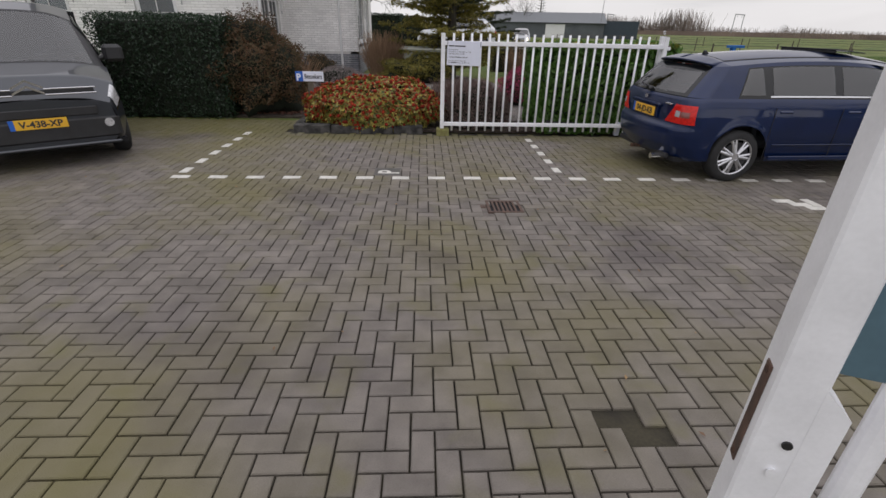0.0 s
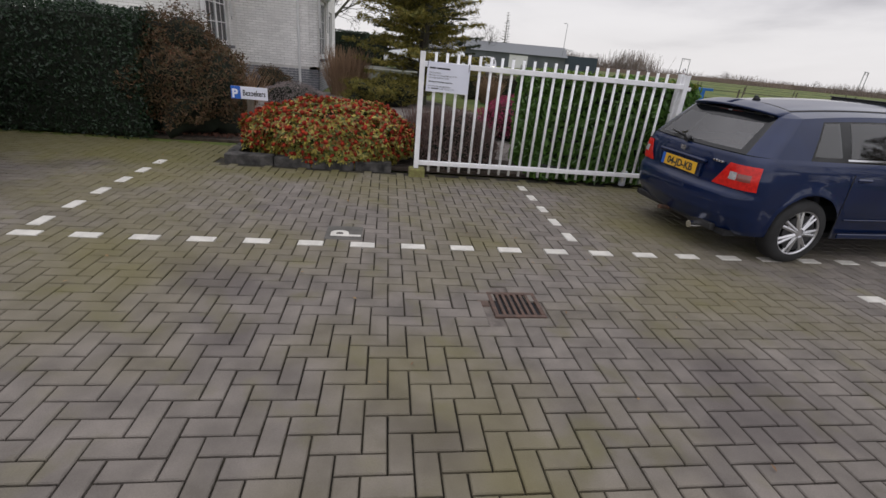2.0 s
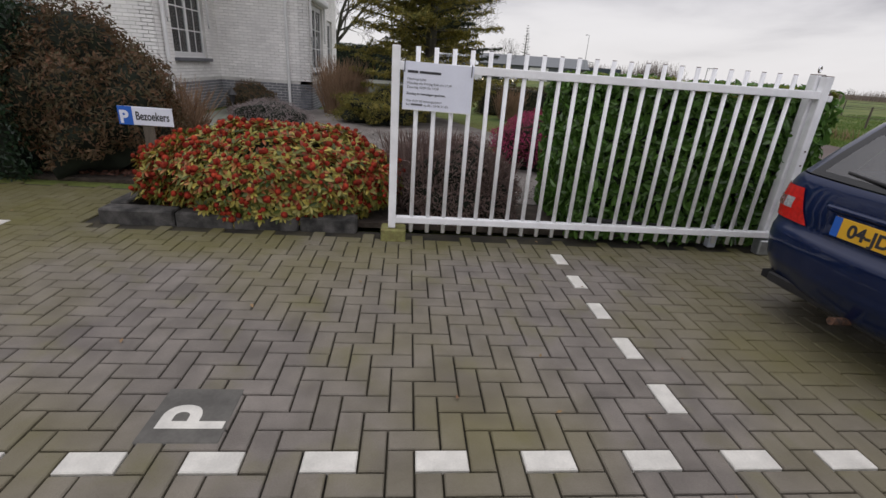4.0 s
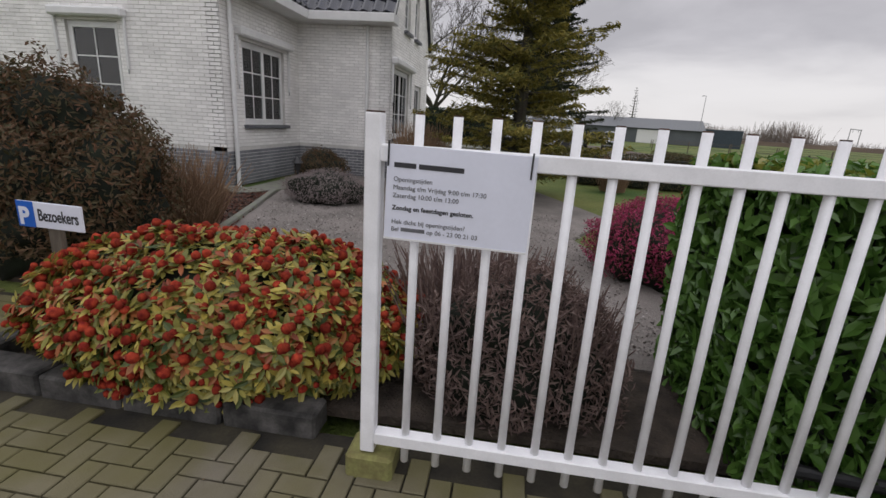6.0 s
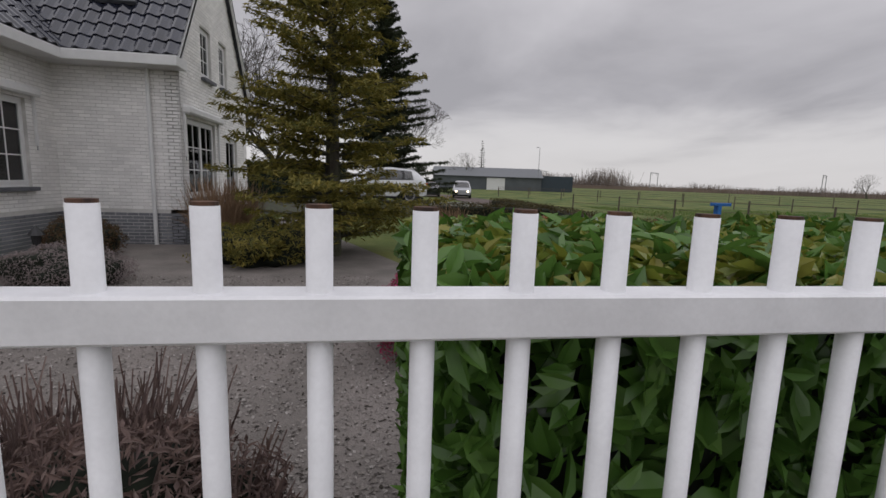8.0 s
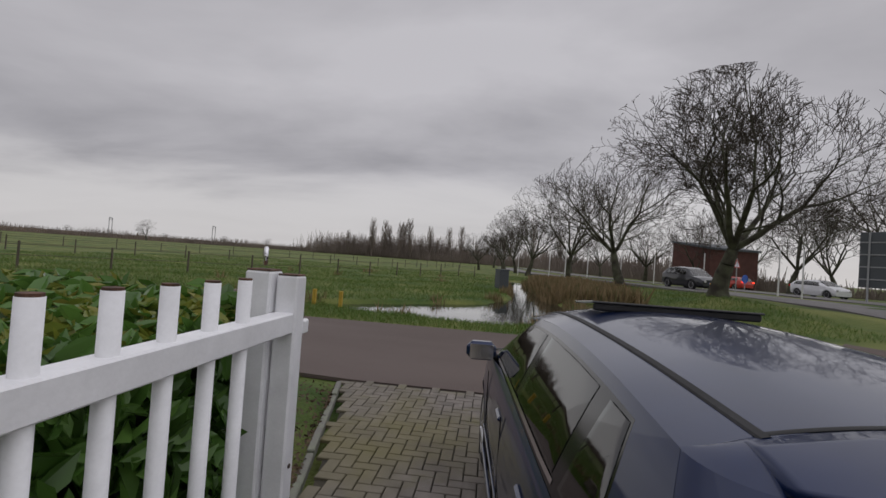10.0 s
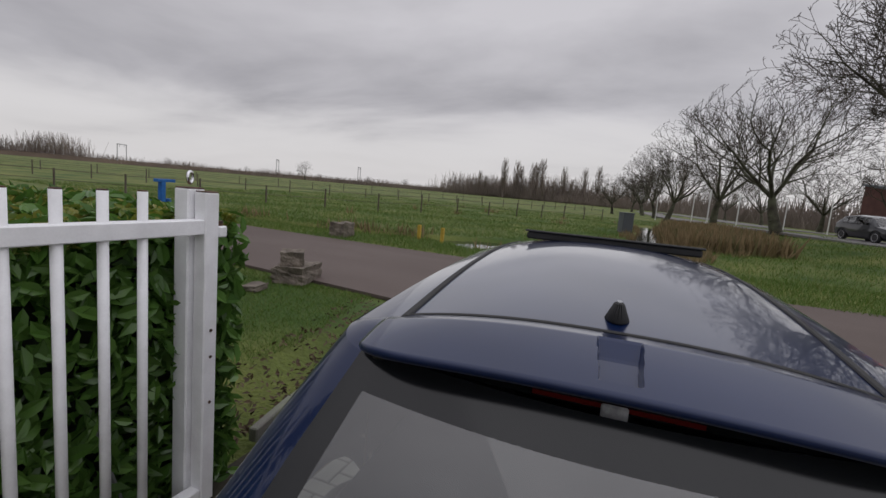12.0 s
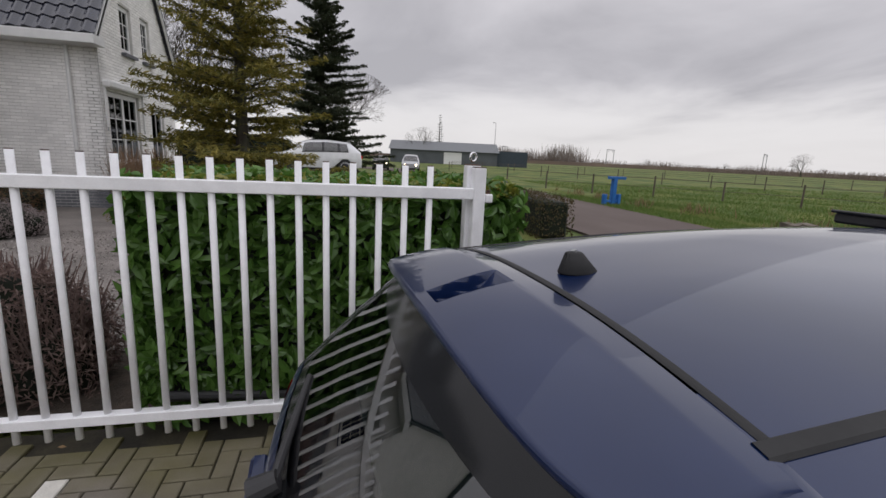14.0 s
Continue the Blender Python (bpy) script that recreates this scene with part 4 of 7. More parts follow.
# tilted sunroof panel and its seal
bm = prism([(-0.43, 0), (0.43, 0), (0.41, 0.42), (-0.41, 0.42)], -0.006, 0.006, "z")
bmesh.ops.bevel(bm, geom=list(bm.edges), offset=0.004, segments=1, affect="EDGES")
o = part("sunroof", bm, mat("sunroof_glass", (0.012, 0.013, 0.015), 0.06, vary=0.1, bump=0), HB, "tilted dark glass sunroof")
o.matrix_local = pose(2.03, -0.01, 1.468, -5, 0, -90)
part("sunroof_seal", box((2.036, -0.43, 1.425), (2.06, 0.41, 1.462), 0.008), RUBBER, HB)
# rear lamps, plate, badge, wiper, bumper details


def lamp_face(u0, u1, z0, z1, lean):
    """A patch of the tail whose inner edge leans outwards with height: f(s, v)."""
    def f(s, v):
        z = z0 + (z1 - z0) * v
        u = u0 + lean * v + (u1 - u0 - lean * v) * s
        x, y = hb_outline(u, z)
        return x, y, z
    return f


for s in (1, -1):
    l = hb_patch("tail_lamp", lamp_face(0.76, 1.70, 0.662, 0.868, 0.20), lin(0, 1, 16), lin(0, 1, 8), RED_LENS, HB, (s,), 0.008, "red tail lamp with clear lenses")
    hb_patch("reversing_lens", lamp_face(1.00, 1.20, 0.735, 0.800, 0.0), lin(0, 1, 5), lin(0, 1, 5), CLEAR_LENS, l, (s,), 0.012)
    hb_patch("indicator_lens", lamp_face(1.23, 1.52, 0.735, 0.795, 0.0), lin(0, 1, 5), lin(0, 1, 4), mat("smoked_lens", (0.22, 0.06, 0.05), 0.15, vary=0.1, bump=0, coat=1.0), l, (s,), 0.012)
    bm = box((3.02, s * 0.90 - 0.11, 0.91), (3.14, s * 0.90 + 0.11, 1.045), 0.04)
    m_ = part("door_mirror", bm, BLUE_PAINT, HB)
    part("mirror_glass", box((3.012, s * 0.90 - 0.085, 0.925), (3.019, s * 0.90 + 0.085, 1.030)), CHROME, m_)
    part("mirror_arm", tube((3.08, s * 0.76, 0.93), (3.08, s * 0.84, 0.95), 0.025), BLACK, m_)
    for x in (1.22, 2.08):
        part("door_handle", box((x, s * 0.838 - 0.010, 0.80), (x + 0.17, s * 0.838 + 0.014, 0.832), 0.012), BLUE_PAINT, HB)
    for x in (1.16, 2.00, 2.95):
        part("door_seam", box((x, s * 0.846 - 0.004, 0.26), (x + 0.005, s * 0.846 + 0.0025, 0.86)), BLACK, HB)
    part("sill_moulding", box((1.24, s * 0.846 - 0.010, 0.27), (3.05, s * 0.846 + 0.008, 0.315), 0.006), BLUE_PAINT, HB)
    part("sill_light_edge", box((1.24, s * 0.846 - 0.006, 0.44), (3.05, s * 0.846 + 0.006, 0.455), 0.004), BLUE_PAINT, HB)
plate(HB, pose(0.048, 0, 0.735, 0, 0, -90), "04-JD-KB")
part("plate_recess", box((0.052, -0.31, 0.665), (0.075, 0.31, 0.805), 0.004), BLUE_PAINT, HB)
part("plate_lamp_bar", box((0.040, -0.34, 0.806), (0.085, 0.34, 0.838), 0.010), BLUE_PAINT, HB)
part("badge", prism([(-0.032, 0.870), (0.032, 0.870), (0.038, 0.912), (-0.038, 0.912)], 0.050, 0.072, "x"), CHROME, HB)
for y in (-0.52, -0.487, -0.454, -0.421):
    part("model_badge", box((0.078, y, 0.850), (0.102, y + 0.024, 0.867), 0.002), CHROME, HB)
part("bumper_valance", box((0.10, -0.60, 0.235), (0.15, 0.60, 0.30), 0.01), BLACK, HB)
part("exhaust_pipe", tube((0.03, -0.40, 0.225), (0.34, -0.40, 0.225), 0.035, n=16), CHROME, HB)
part("tow_bar", tube((-0.02, 0.02, 0.26), (0.30, 0.02, 0.24), 0.022, n=12), RUST, HB)
w_ = part("rear_wiper", tube((0.115, 0.03, 0.985), (0.185, 0.40, 1.005), 0.011, 0.008), BLACK, HB)
part("wiper_motor", tube((0.075, 0.03, 0.965), (0.125, 0.03, 0.985), 0.028, 0.022, 12), BLACK, w_)

# the grey van
VN = car("van", "dark grey delivery van with yellow plate parked by the hedge", VAN, (0.85, 3.62), 0.33, GREY_PAINT, (-7.22, 8.58, 0), -52.0)
VA = (0.85, 3.62)
for s in (1, -1):
    l = part("headlamp", skin(VAN, VA, 0.33, 6.15, 6.75, 2.35, 3.2, 8, 6, (s,), 0.008), CLEAR_LENS, VN, "clear headlamp", smooth=True)
    part("lamp_surround", skin(VAN, VA, 0.33, 6.08, 6.82, 2.25, 2.36, 8, 2, (s,), 0.010), CHROME, l)
    m_ = part("door_mirror", box((3.02, s * 1.03 - 0.12, 1.10), (3.16, s * 1.03 + 0.12, 1.32), 0.04), BLACK, VN)
    part("mirror_arm", tube((3.08, s * 0.86, 1.14), (3.08, s * 0.94, 1.18), 0.03), BLACK, m_)
    part("fog_lamp", tube((4.355, s * 0.66, 0.50), (4.375, s * 0.66, 0.50), 0.05, n=14), CLEAR_LENS, VN)
    part("wiper", tube((3.50, s * 0.15 + 0.1, 1.16), (3.35, s * 0.15 + 0.55, 1.22), 0.012), BLACK, VN)
    for z, x in ((0.90, 4.335), (0.84, 4.345)):
        part("chrome_bar", box((x - 0.015, min(s * 0.14, s * 0.62), z), (x + 0.012, max(s * 0.14, s * 0.62), z + 0.016), 0.004), CHROME, VN)
for z in (0.855, 0.915):
    part("chevron_emblem", prism([(-0.14, z), (0, z + 0.075), (0.14, z), (0.14, z + 0.022), (0, z + 0.10), (-0.14, z + 0.022)], 4.345, 4.365, "x"), CHROME, VN)
part("upper_grille", box((4.32, -0.60, 0.855), (4.345, 0.60, 0.90), 0.005), BLACK, VN)
part("lower_grille", box((4.345, -0.58, 0.60), (4.365, 0.58, 0.70), 0.01), BLACK, VN)
part("front_bumper", box((4.22, -0.78, 0.30), (4.37, 0.78, 0.60), 0.05), BLACK, VN)
part("bumper_lip", box((4.24, -0.74, 0.255), (4.39, 0.74, 0.285), 0.012), GREY_PAINT, VN)
plate(VN, pose(4.378, 0, 0.545, 0, 0, 90), "V-438-XP")
part("dashboard", box((3.05, -0.75, 0.80), (3.50, 0.75, 1.06), 0.06), BLACK, VN)
part("dashboard_paper", box((3.38, 0.42, 1.065), (3.50, 0.70, 1.070)), PAPER, VN)
for y in (-0.4, 0.4):
    seat_in(VN, 2.5, y, 0.55, 0.62)
part("bulkhead", box((2.05, -0.80, 0.3), (2.08, 0.80, 1.72)), DARK, VN)

# ---- ground ----
DITCH = [(14.9, 30.0, 0.25), (15.2, 16.0, 0.35), (16.3, 12.2, 0.5), (16.9, 9.8, 1.6), (17.6, 7.2, 2.8), (20.5, 5.2, 1.8), (25.0, 4.6, 1.0), (45.0, 4.2, 0.7)]


def seg_dist(x, y):
    best = np.full(np.shape(x), 1e9)
    for (ax, ay, aw), (bx, by, bw) in zip(DITCH, DITCH[1:]):
        dx, dy = bx - ax, by - ay
        t = np.clip(((x - ax) * dx + (y - ay) * dy) / (dx * dx + dy * dy), 0, 1)
        d = np.hypot(x - ax - t * dx, y - ay - t * dy) - (aw + (bw - aw) * t)
        best = np.minimum(best, d)
    return best


def smooth(a, b, x):
    t = np.clip((x - a) / (b - a), 0, 1)
    return t * t * (3 - 2 * t)


def ground_z(x, y):
    x, y = np.asarray(x, float), np.asarray(y, float)
    z = -0.02 + 0.05 * np.sin(x * 0.9 + 1.3 * np.sin(y * 0.5)) * np.sin(y * 0.7 + 0.4) * smooth(13.5, 18, x)
    z = z + 0.70 * smooth(14, 27, x) * smooth(2, -7, y) * (1 - 0.6 * smooth(40, 80, x))
    z = z - 0.55 * smooth(0.30, -0.45, seg_dist(x, y))
    lot = (x > -14) & (x < 7.95) & (y > -8) & (y < 8.6)
    lane = (x > 7.9) & (x < 12.9)
    z = np.where(lot, -0.14, z)
    z = np.where(lane, -0.06, z)
    return z


def build_ground():
    xs = np.unique(np.concatenate([-np.geomspace(14, 3500, 26)[::-1], np.arange(-14, 34, 0.30), np.geomspace(34, 3500, 40)]))
    ys = np.unique(np.concatenate([-np.geomspace(10, 3500, 26)[::-1], np.arange(-10, 34, 0.30), np.geomspace(34, 3500, 40)]))
    X, Y = np.meshgrid(xs, ys, indexing="ij")
    Z = ground_z(X, Y)
    v = np.stack([X, Y, Z], -1).reshape(-1, 3)
    ny = len(ys)
    i, j = np.meshgrid(np.arange(len(xs) - 1), np.arange(ny - 1), indexing="ij")
    a = (i * ny + j).ravel()
    f = np.stack([a, a + ny, a + ny + 1, a + 1], 1)
    g = quads("ground", v, f, GRASS_GROUND, smooth=True)
    tagged(g, "green winter meadow and grass verges, rough and mossy", "ground", kind="structure")


build_ground()
w = quads("water", [(13, 1, -0.17), (62, 1, -0.17), (62, 32, -0.17), (13, 32, -0.17)], [(0, 1, 2, 3)], WATER)
tagged(w, "still dark ditch water mirroring the grey sky", "water", kind="structure")


def strip(name, pts, z, material, label, category, thick=0.05, kind="structure"):
    bm = bmesh.new()
    top = [bm.verts.new((x, y, z)) for x, y in pts]
    f = bm.faces.new(top)
    r = bmesh.ops.extrude_face_region(bm, geom=[f])
    for g in r["geom"]:
        if isinstance(g, bmesh.types.BMVert):
            g.co.z -= thick
    bmesh.ops.recalc_face_normals(bm, faces=bm.faces)
    return tagged(part(name, bm, material), label, category, kind=kind)


strip("road", [(7.95, -14), (17.5, -14), (24.8, -11.0), (17.0, -3.9), (13.6, -1.0), (12.9, 3), (12.9, 14), (13.2, 22), (13.2, 40), (10.5, 60), (3, 64), (3, 58), (8.0, 52), (8.9, 40), (8.7, 22), (8.35, 12), (7.95, 8.4)], 0.0, ASPHALT, "worn reddish-brown asphalt lane", "road")


def far_road(name, label, pts, width):
    """A road that follows the rise of the ground."""
    bm = bmesh.new()
    rows_ = []
    for x, y in pts:
        z = float(ground_z(x, y)) + 0.06
        rows_.append([bm.verts.new((x, y + d * width, z + e)) for d, e in ((0.5, -0.15), (0.5, 0), (-0.5, 0), (-0.5, -0.15))])
    for a, b in zip(rows_, rows_[1:]):
        for k in range(3):
            bm.faces.new((a[k], a[k + 1], b[k + 1], b[k]))
    bmesh.ops.recalc_face_normals(bm, faces=bm.faces)
    tagged(part(name, bm, ROAD_GREY), label, "road", kind="structure")


far_road("main_road", "grey main road behind the row of trees", [(17, -13.6), (24, -11.3), (29, -9.7), (33, -8.4), (41, -6.6), (53, -4.9), (70, -3.0), (100, -0.5), (160, 2)], 6.0)
far_road("second_road", "grey carriageway beyond the grass strip", [(14, -23), (26, -19.5), (36, -17.2), (50, -14.5), (75, -11), (160, -4)], 6.0)
strip("garden_path", [(-3.9, 14.6), (-2.85, 10.7), (-2.0, 8.8), (2.1, 8.5), (2.6, 9.2), (2.2, 10.2), (1.6, 12.2), (2.5, 14.0), (0.5, 19.0), (-1.8, 30), (-2.0, 17.6), (-4.3, 17.6), (-4.3, 14.9)], 0.035, GRAVEL, "grey gravel garden path", "path")
strip("forecourt", [(-4.5, 26.6), (6.6, 26.6), (6.6, 31.0), (-4.5, 31.0)], 0.5, CONCRETE, "raised grey forecourt behind the garden", "pavement", 0.6)
strip("terrace", [(-5.6, 13.4), (-4.1, 13.4), (-3.6, 14.5), (-3.9, 17.6), (-4.4, 17.6), (-4.4, 14.0), (-5.6, 14.0)], 0.055, CONCRETE, "grey paved strip along the house", "pavement")
strip("paving_bed", [(-14, -8), (7.95, -8), (7.95, 8.40), (4.25, 7.62), (0.0, 7.55), (-2.35, 7.50), (-2.35, 8.6), (-14, 8.6)], -0.018, PAVER_SIDE, "dark mossy jointing sand between the pavers", "pavement", 0.1)
strip("flower_bed", [(-2.3, 7.7), (2.4, 7.7), (2.4, 9.0), (-1.5, 8.9), (-2.7, 10.8), (-3.7, 14.0), (-6, 13.5), (-6, 8.8), (-2.5, 8.8)], 0.02, SOIL, "bed of dark bark mulch and soil", "bed")

# ---- gate ----
GY = 7.34


def ring_bolt(parent, x, y, z):
    part("eye_bolt", ring((x, y, z + 0.045), 0.024, 0.007, 0.5), CHROME, parent, smooth=True)


def white_gate():
    g = thing("gate", "white painted steel sliding gate with round bars", "gate", (0, GY, 0))
    part("stile", box((0.095, -0.032, 0.115), (0.157, 0.032, 1.541), 0.006), WHITE_PAINT, g)
    part("stile_cap", box((0.097, -0.030, 1.541), (0.155, 0.030, 1.546), 0.003), RUST, g)
    part("stile", box((3.560, -0.035, 0.14), (3.628, 0.035, 1.545), 0.006), WHITE_PAINT, g)
    part("stile_cap", box((3.562, -0.033, 1.545), (3.626, 0.033, 1.550), 0.003), RUST, g)
    for z0, z1 in ((1.370, 1.432), (0.160, 0.215)):
        part("rail", box((0.157, -0.030, z0), (3.560, 0.030, z1), 0.004), WHITE_PAINT, g)
    for k in range(23):
        x = 0.289 + 0.1377 * k
        b = part("bar", tube((x, 0, 0.080), (x, 0, 1.541), 0.0175, n=14), WHITE_PAINT, g, smooth=False)
        b.data.polygons.foreach_set("use_smooth", [len(p.vertices) == 4 for p in b.data.polygons])
        part("bar_cap", tube((x, 0, 1.541), (x, 0, 1.546), 0.0165, n=12), RUST, b)
    post = thing("gate_post", "white square steel gate post with an eye bolt on top", "post", (3.580, GY + 0.085, 0))
    part("post_tube", box((-0.042, -0.042, 0), (0.042, 0.042, 1.555), 0.006), WHITE_PAINT, post)
    part("post_cap", box((-0.040, -0.040, 1.555), (0.040, 0.040, 1.561), 0.003), RUST, post)
    ring_bolt(post, 0.0, 0.0, 1.556)
    lug = part("stop_lug", box((3.628, -0.036, 1.355), (3.672, 0.012, 1.403), 0.006), WHITE_PAINT, g)
    part("stop_pin", tube((3.650, -0.012, 1.403), (3.650, -0.012, 1.425), 0.012), RUST, lug)
    for z in (0.62, 0.83, 0.95):
        part("bolt", tube((3.594, -0.039, z), (3.594, -0.035, z), 0.007), RUST, g)
    foot = thing("foot_block", "mossy concrete block under the gate stile", "block", (0.11, GY, 0))
    part("block", box((-0.075, -0.055, -0.02), (0.135, 0.12, 0.108), 0.014), mat("mossy_concrete", (0.26, 0.23, 0.09), 0.95, vary=0.35, scale=14, second=(0.17, 0.17, 0.06), bump=0.6), foot)
    roller = thing("guide_roller", "small steel guide foot under the gate post", "guide", (3.50, GY, 0))
    part("bracket", box((-0.03, -0.05, 0.0), (0.10, 0.05, 0.14), 0.01), STEEL, roller)
    return g


white_gate()


def notice():
    s = thing("notice_board", "white printed notice with opening hours tied to the gate", "sign", (0.0, GY, 0))
    s.rotation_euler[1] = radians(1.2)
    s.location = (0.012, GY - 0.047, -0.038)
    part("board", box((0.145, -0.004, 1.137), (0.672, 0.002, 1.478), 0.001), PAPER, s)
    part("sleeve_edge", box((0.145, -0.006, 1.132), (0.672, 0.003, 1.139)), FRAME_WHITE, s)
    part("name_bar", box((0.172, -0.0055, 1.398), (0.252, -0.0040, 1.416)), INK, s)
    part("name_bar", box((0.262, -0.0055, 1.398), (0.424, -0.0040, 1.416)), INK, s)
    part("name_bar", box((0.209, -0.0055, 1.166), (0.298, -0.0040, 1.180)), INK_GREY, s)
    rows = ((1.333, 0.0235, "Openingstijden", INK_GREY, 0),
            (1.300, 0.0235, "Maandag t/m Vrijdag 9:00 t/m 17:30", INK_GREY, 0), (1.267, 0.0235, "Zaterdag 10:00 t/m 13:00", INK_GREY, 0),
            (1.216, 0.0235, "Zondag en feestdagen gesloten.", INK, 0.0005), (1.158, 0.0235, "Hek dicht bij openingstijden?", INK_GREY, 0),
            (1.126, 0.0235, "Bel", INK_GREY, 0), (1.126, 0.0235, "op 06 - 23 00 21 03", INK_GREY, 0.0))
    for z, size, words, ink, bold in rows:
        z = 1.478 - (1.478 - z) * 0.89
        text_mesh("lettering", words, size, ink, s, pose(0.305 if words[:2] == "op" else 0.172, -0.0052, z, 90, 0, 0), bold)
    for x in (0.150, 0.655):
        part("cable_tie", box((x - 0.003, -0.009, 1.40), (x + 0.003, 0.0, 1.49), 0.001), BLACK, s)


notice()


def near_leaf():
    """The leaf at the start of the walk: a square stile with a rusty lock slot, and bars."""
    g = thing("gate_leaf", "white steel gate leaf standing open with a rusty lock slot", "gate", (0.338, 0.166, 0), -23)
    part("stile", box((-0.031, -0.031, 0.10), (0.031, 0.031, 1.62), 0.004), WHITE_PAINT, g)
    slot = part("lock_slot", box((-0.0335, -0.010, 1.020), (-0.0305, 0.012, 1.205), 0.001), IRON, g, "rusty lock slot")
    for z in (1.032, 1.193):
        part("slot_screw", tube((-0.0345, 0.001, z), (-0.0325, 0.001, z), 0.006), RUST, slot)
    case = part("lock_case", prism([(0.027, 0.94), (0.066, 0.975), (0.066, 1.16), (0.027, 1.20)], -0.0318, 0.028, "y"), WHITE_PAINT, g)
    part("key_hole", tube((0.012, -0.0345, 1.095), (0.012, -0.0305, 1.095), 0.007), BLACK, case)
    part("screw", tube((0.008, -0.036, 1.040), (0.008, -0.0305, 1.040), 0.008, 0.005), WHITE_PAINT, case)
    part("rail", box((0.031, -0.025, 1.46), (1.9, 0.03, 1.52), 0.004), WHITE_PAINT, g)
    part("rail", box((0.031, -0.025, 0.16), (1.9, 0.03, 0.22), 0.004), WHITE_PAINT, g)
    part("shield_plate", box((0.032, 0.0, 1.21), (0.60, 0.005, 1.458), 0.001), mat("blue_grey_plastic", (0.10, 0.17, 0.21), 0.25, vary=0.1, bump=0), g, "blue-grey plastic plate")
    for k in range(13):
        x = 0.115 + 0.1377 * k
        part("bar", tube((x, 0, 0.08), (x, 0, 1.62), 0.0195, n=12), WHITE_PAINT, g)


near_leaf()

# ---- house ----
WALLZ = 3.86


def bricks_on(name, o, u, length, top, holes, material, z0=0.0, parent=None, limit=300, course=0.0655, brick=0.222, gap=0.008, proud=0.008, near=None):
    """Running bond along u from o, below top(s), with openings left out. The nearest are single pieces, the rest one mesh."""
    u = Vector(u).normalized()
    nrm = Vector((u.y, -u.x, 0))
    V, F = [], []
    pieces = []
    rows_ = int((max(top(0), top(length / 2), top(length)) - z0) / course)
    for r in range(rows_):
        z = z0 + r * course
        s = -brick / 2 if r % 2 else 0.0
        while s < length:
            a, b = max(s, 0) + gap / 2, min(s + brick, length) - gap / 2
            s += brick
            spans = [(a, b)]
            for h0, h1, k0, k1 in holes:
                if z + course > k0 + 0.01 and z < k1 - 0.01:
                    spans = [q for p0, p1 in spans for q in ((p0, min(p1, h0)), (max(p0, h1), p1)) if q[1] - q[0] > 0.02]
            for p0, p1 in spans:
                if p1 - p0 < 0.012 or z + course > top((p0 + p1) / 2):
                    continue
                pieces.append((p0, p1, z + gap / 2, z + course - gap / 2))
    if near is None:
        singles = []
    else:
        singles = [p for p in pieces if near[0] < p[0] < near[1] and near[2] < p[2] < near[3]][:limit]
    chosen = set(singles)

    def verts(p0, p1, q0, q1):
        d, e = proud + random.uniform(-0.002, 0.002), 0.003
        out = []
        for dd, ee in ((-0.005, 0), (d, e)):
            for ss, zz in ((p0 + ee, q0 + ee), (p1 - ee, q0 + ee), (p1 - ee, q1 - ee), (p0 + ee, q1 - ee)):
                w_ = Vector(o) + u * ss + nrm * dd
                out.append((w_.x, w_.y, zz))
        return out
    faces = ((4, 5, 6, 7), (0, 1, 5, 4), (1, 2, 6, 5), (2, 3, 7, 6), (3, 0, 4, 7))
    for p in pieces:
        if p in chosen:
            continue
        n0 = len(V)
        V += verts(*p)
        F += [tuple(n0 + k for k in f) for f in faces]
    rest = quads("brickwork", V, F, material, parent)
    rest["kind"] = "stuff"
    cache = {}
    for p in singles:
        key = (round(p[1] - p[0], 3))
        if key not in cache:
            w_ = p[1] - p[0]
            hgt = p[3] - p[2]
            me = bpy.data.meshes.new("brick")
            vv = [(ss, dd, zz) for dd, e in ((0.005, 0), (-proud, 0.003)) for ss, zz in ((e, e), (w_ - e, e), (w_ - e, hgt - e), (e, hgt - e))]
            me.from_pydata(vv, [], faces)
            me.materials.append(material)
            cache[key] = me
        b = new("brick", cache[key])
        w_ = Vector(o) + u * p[0]
        b.parent = parent
        b.matrix_local = Matrix.Translation((w_.x, w_.y, p[2])) @ Matrix.Rotation(math.atan2(u.y, u.x), 4, "Z")
    return rest


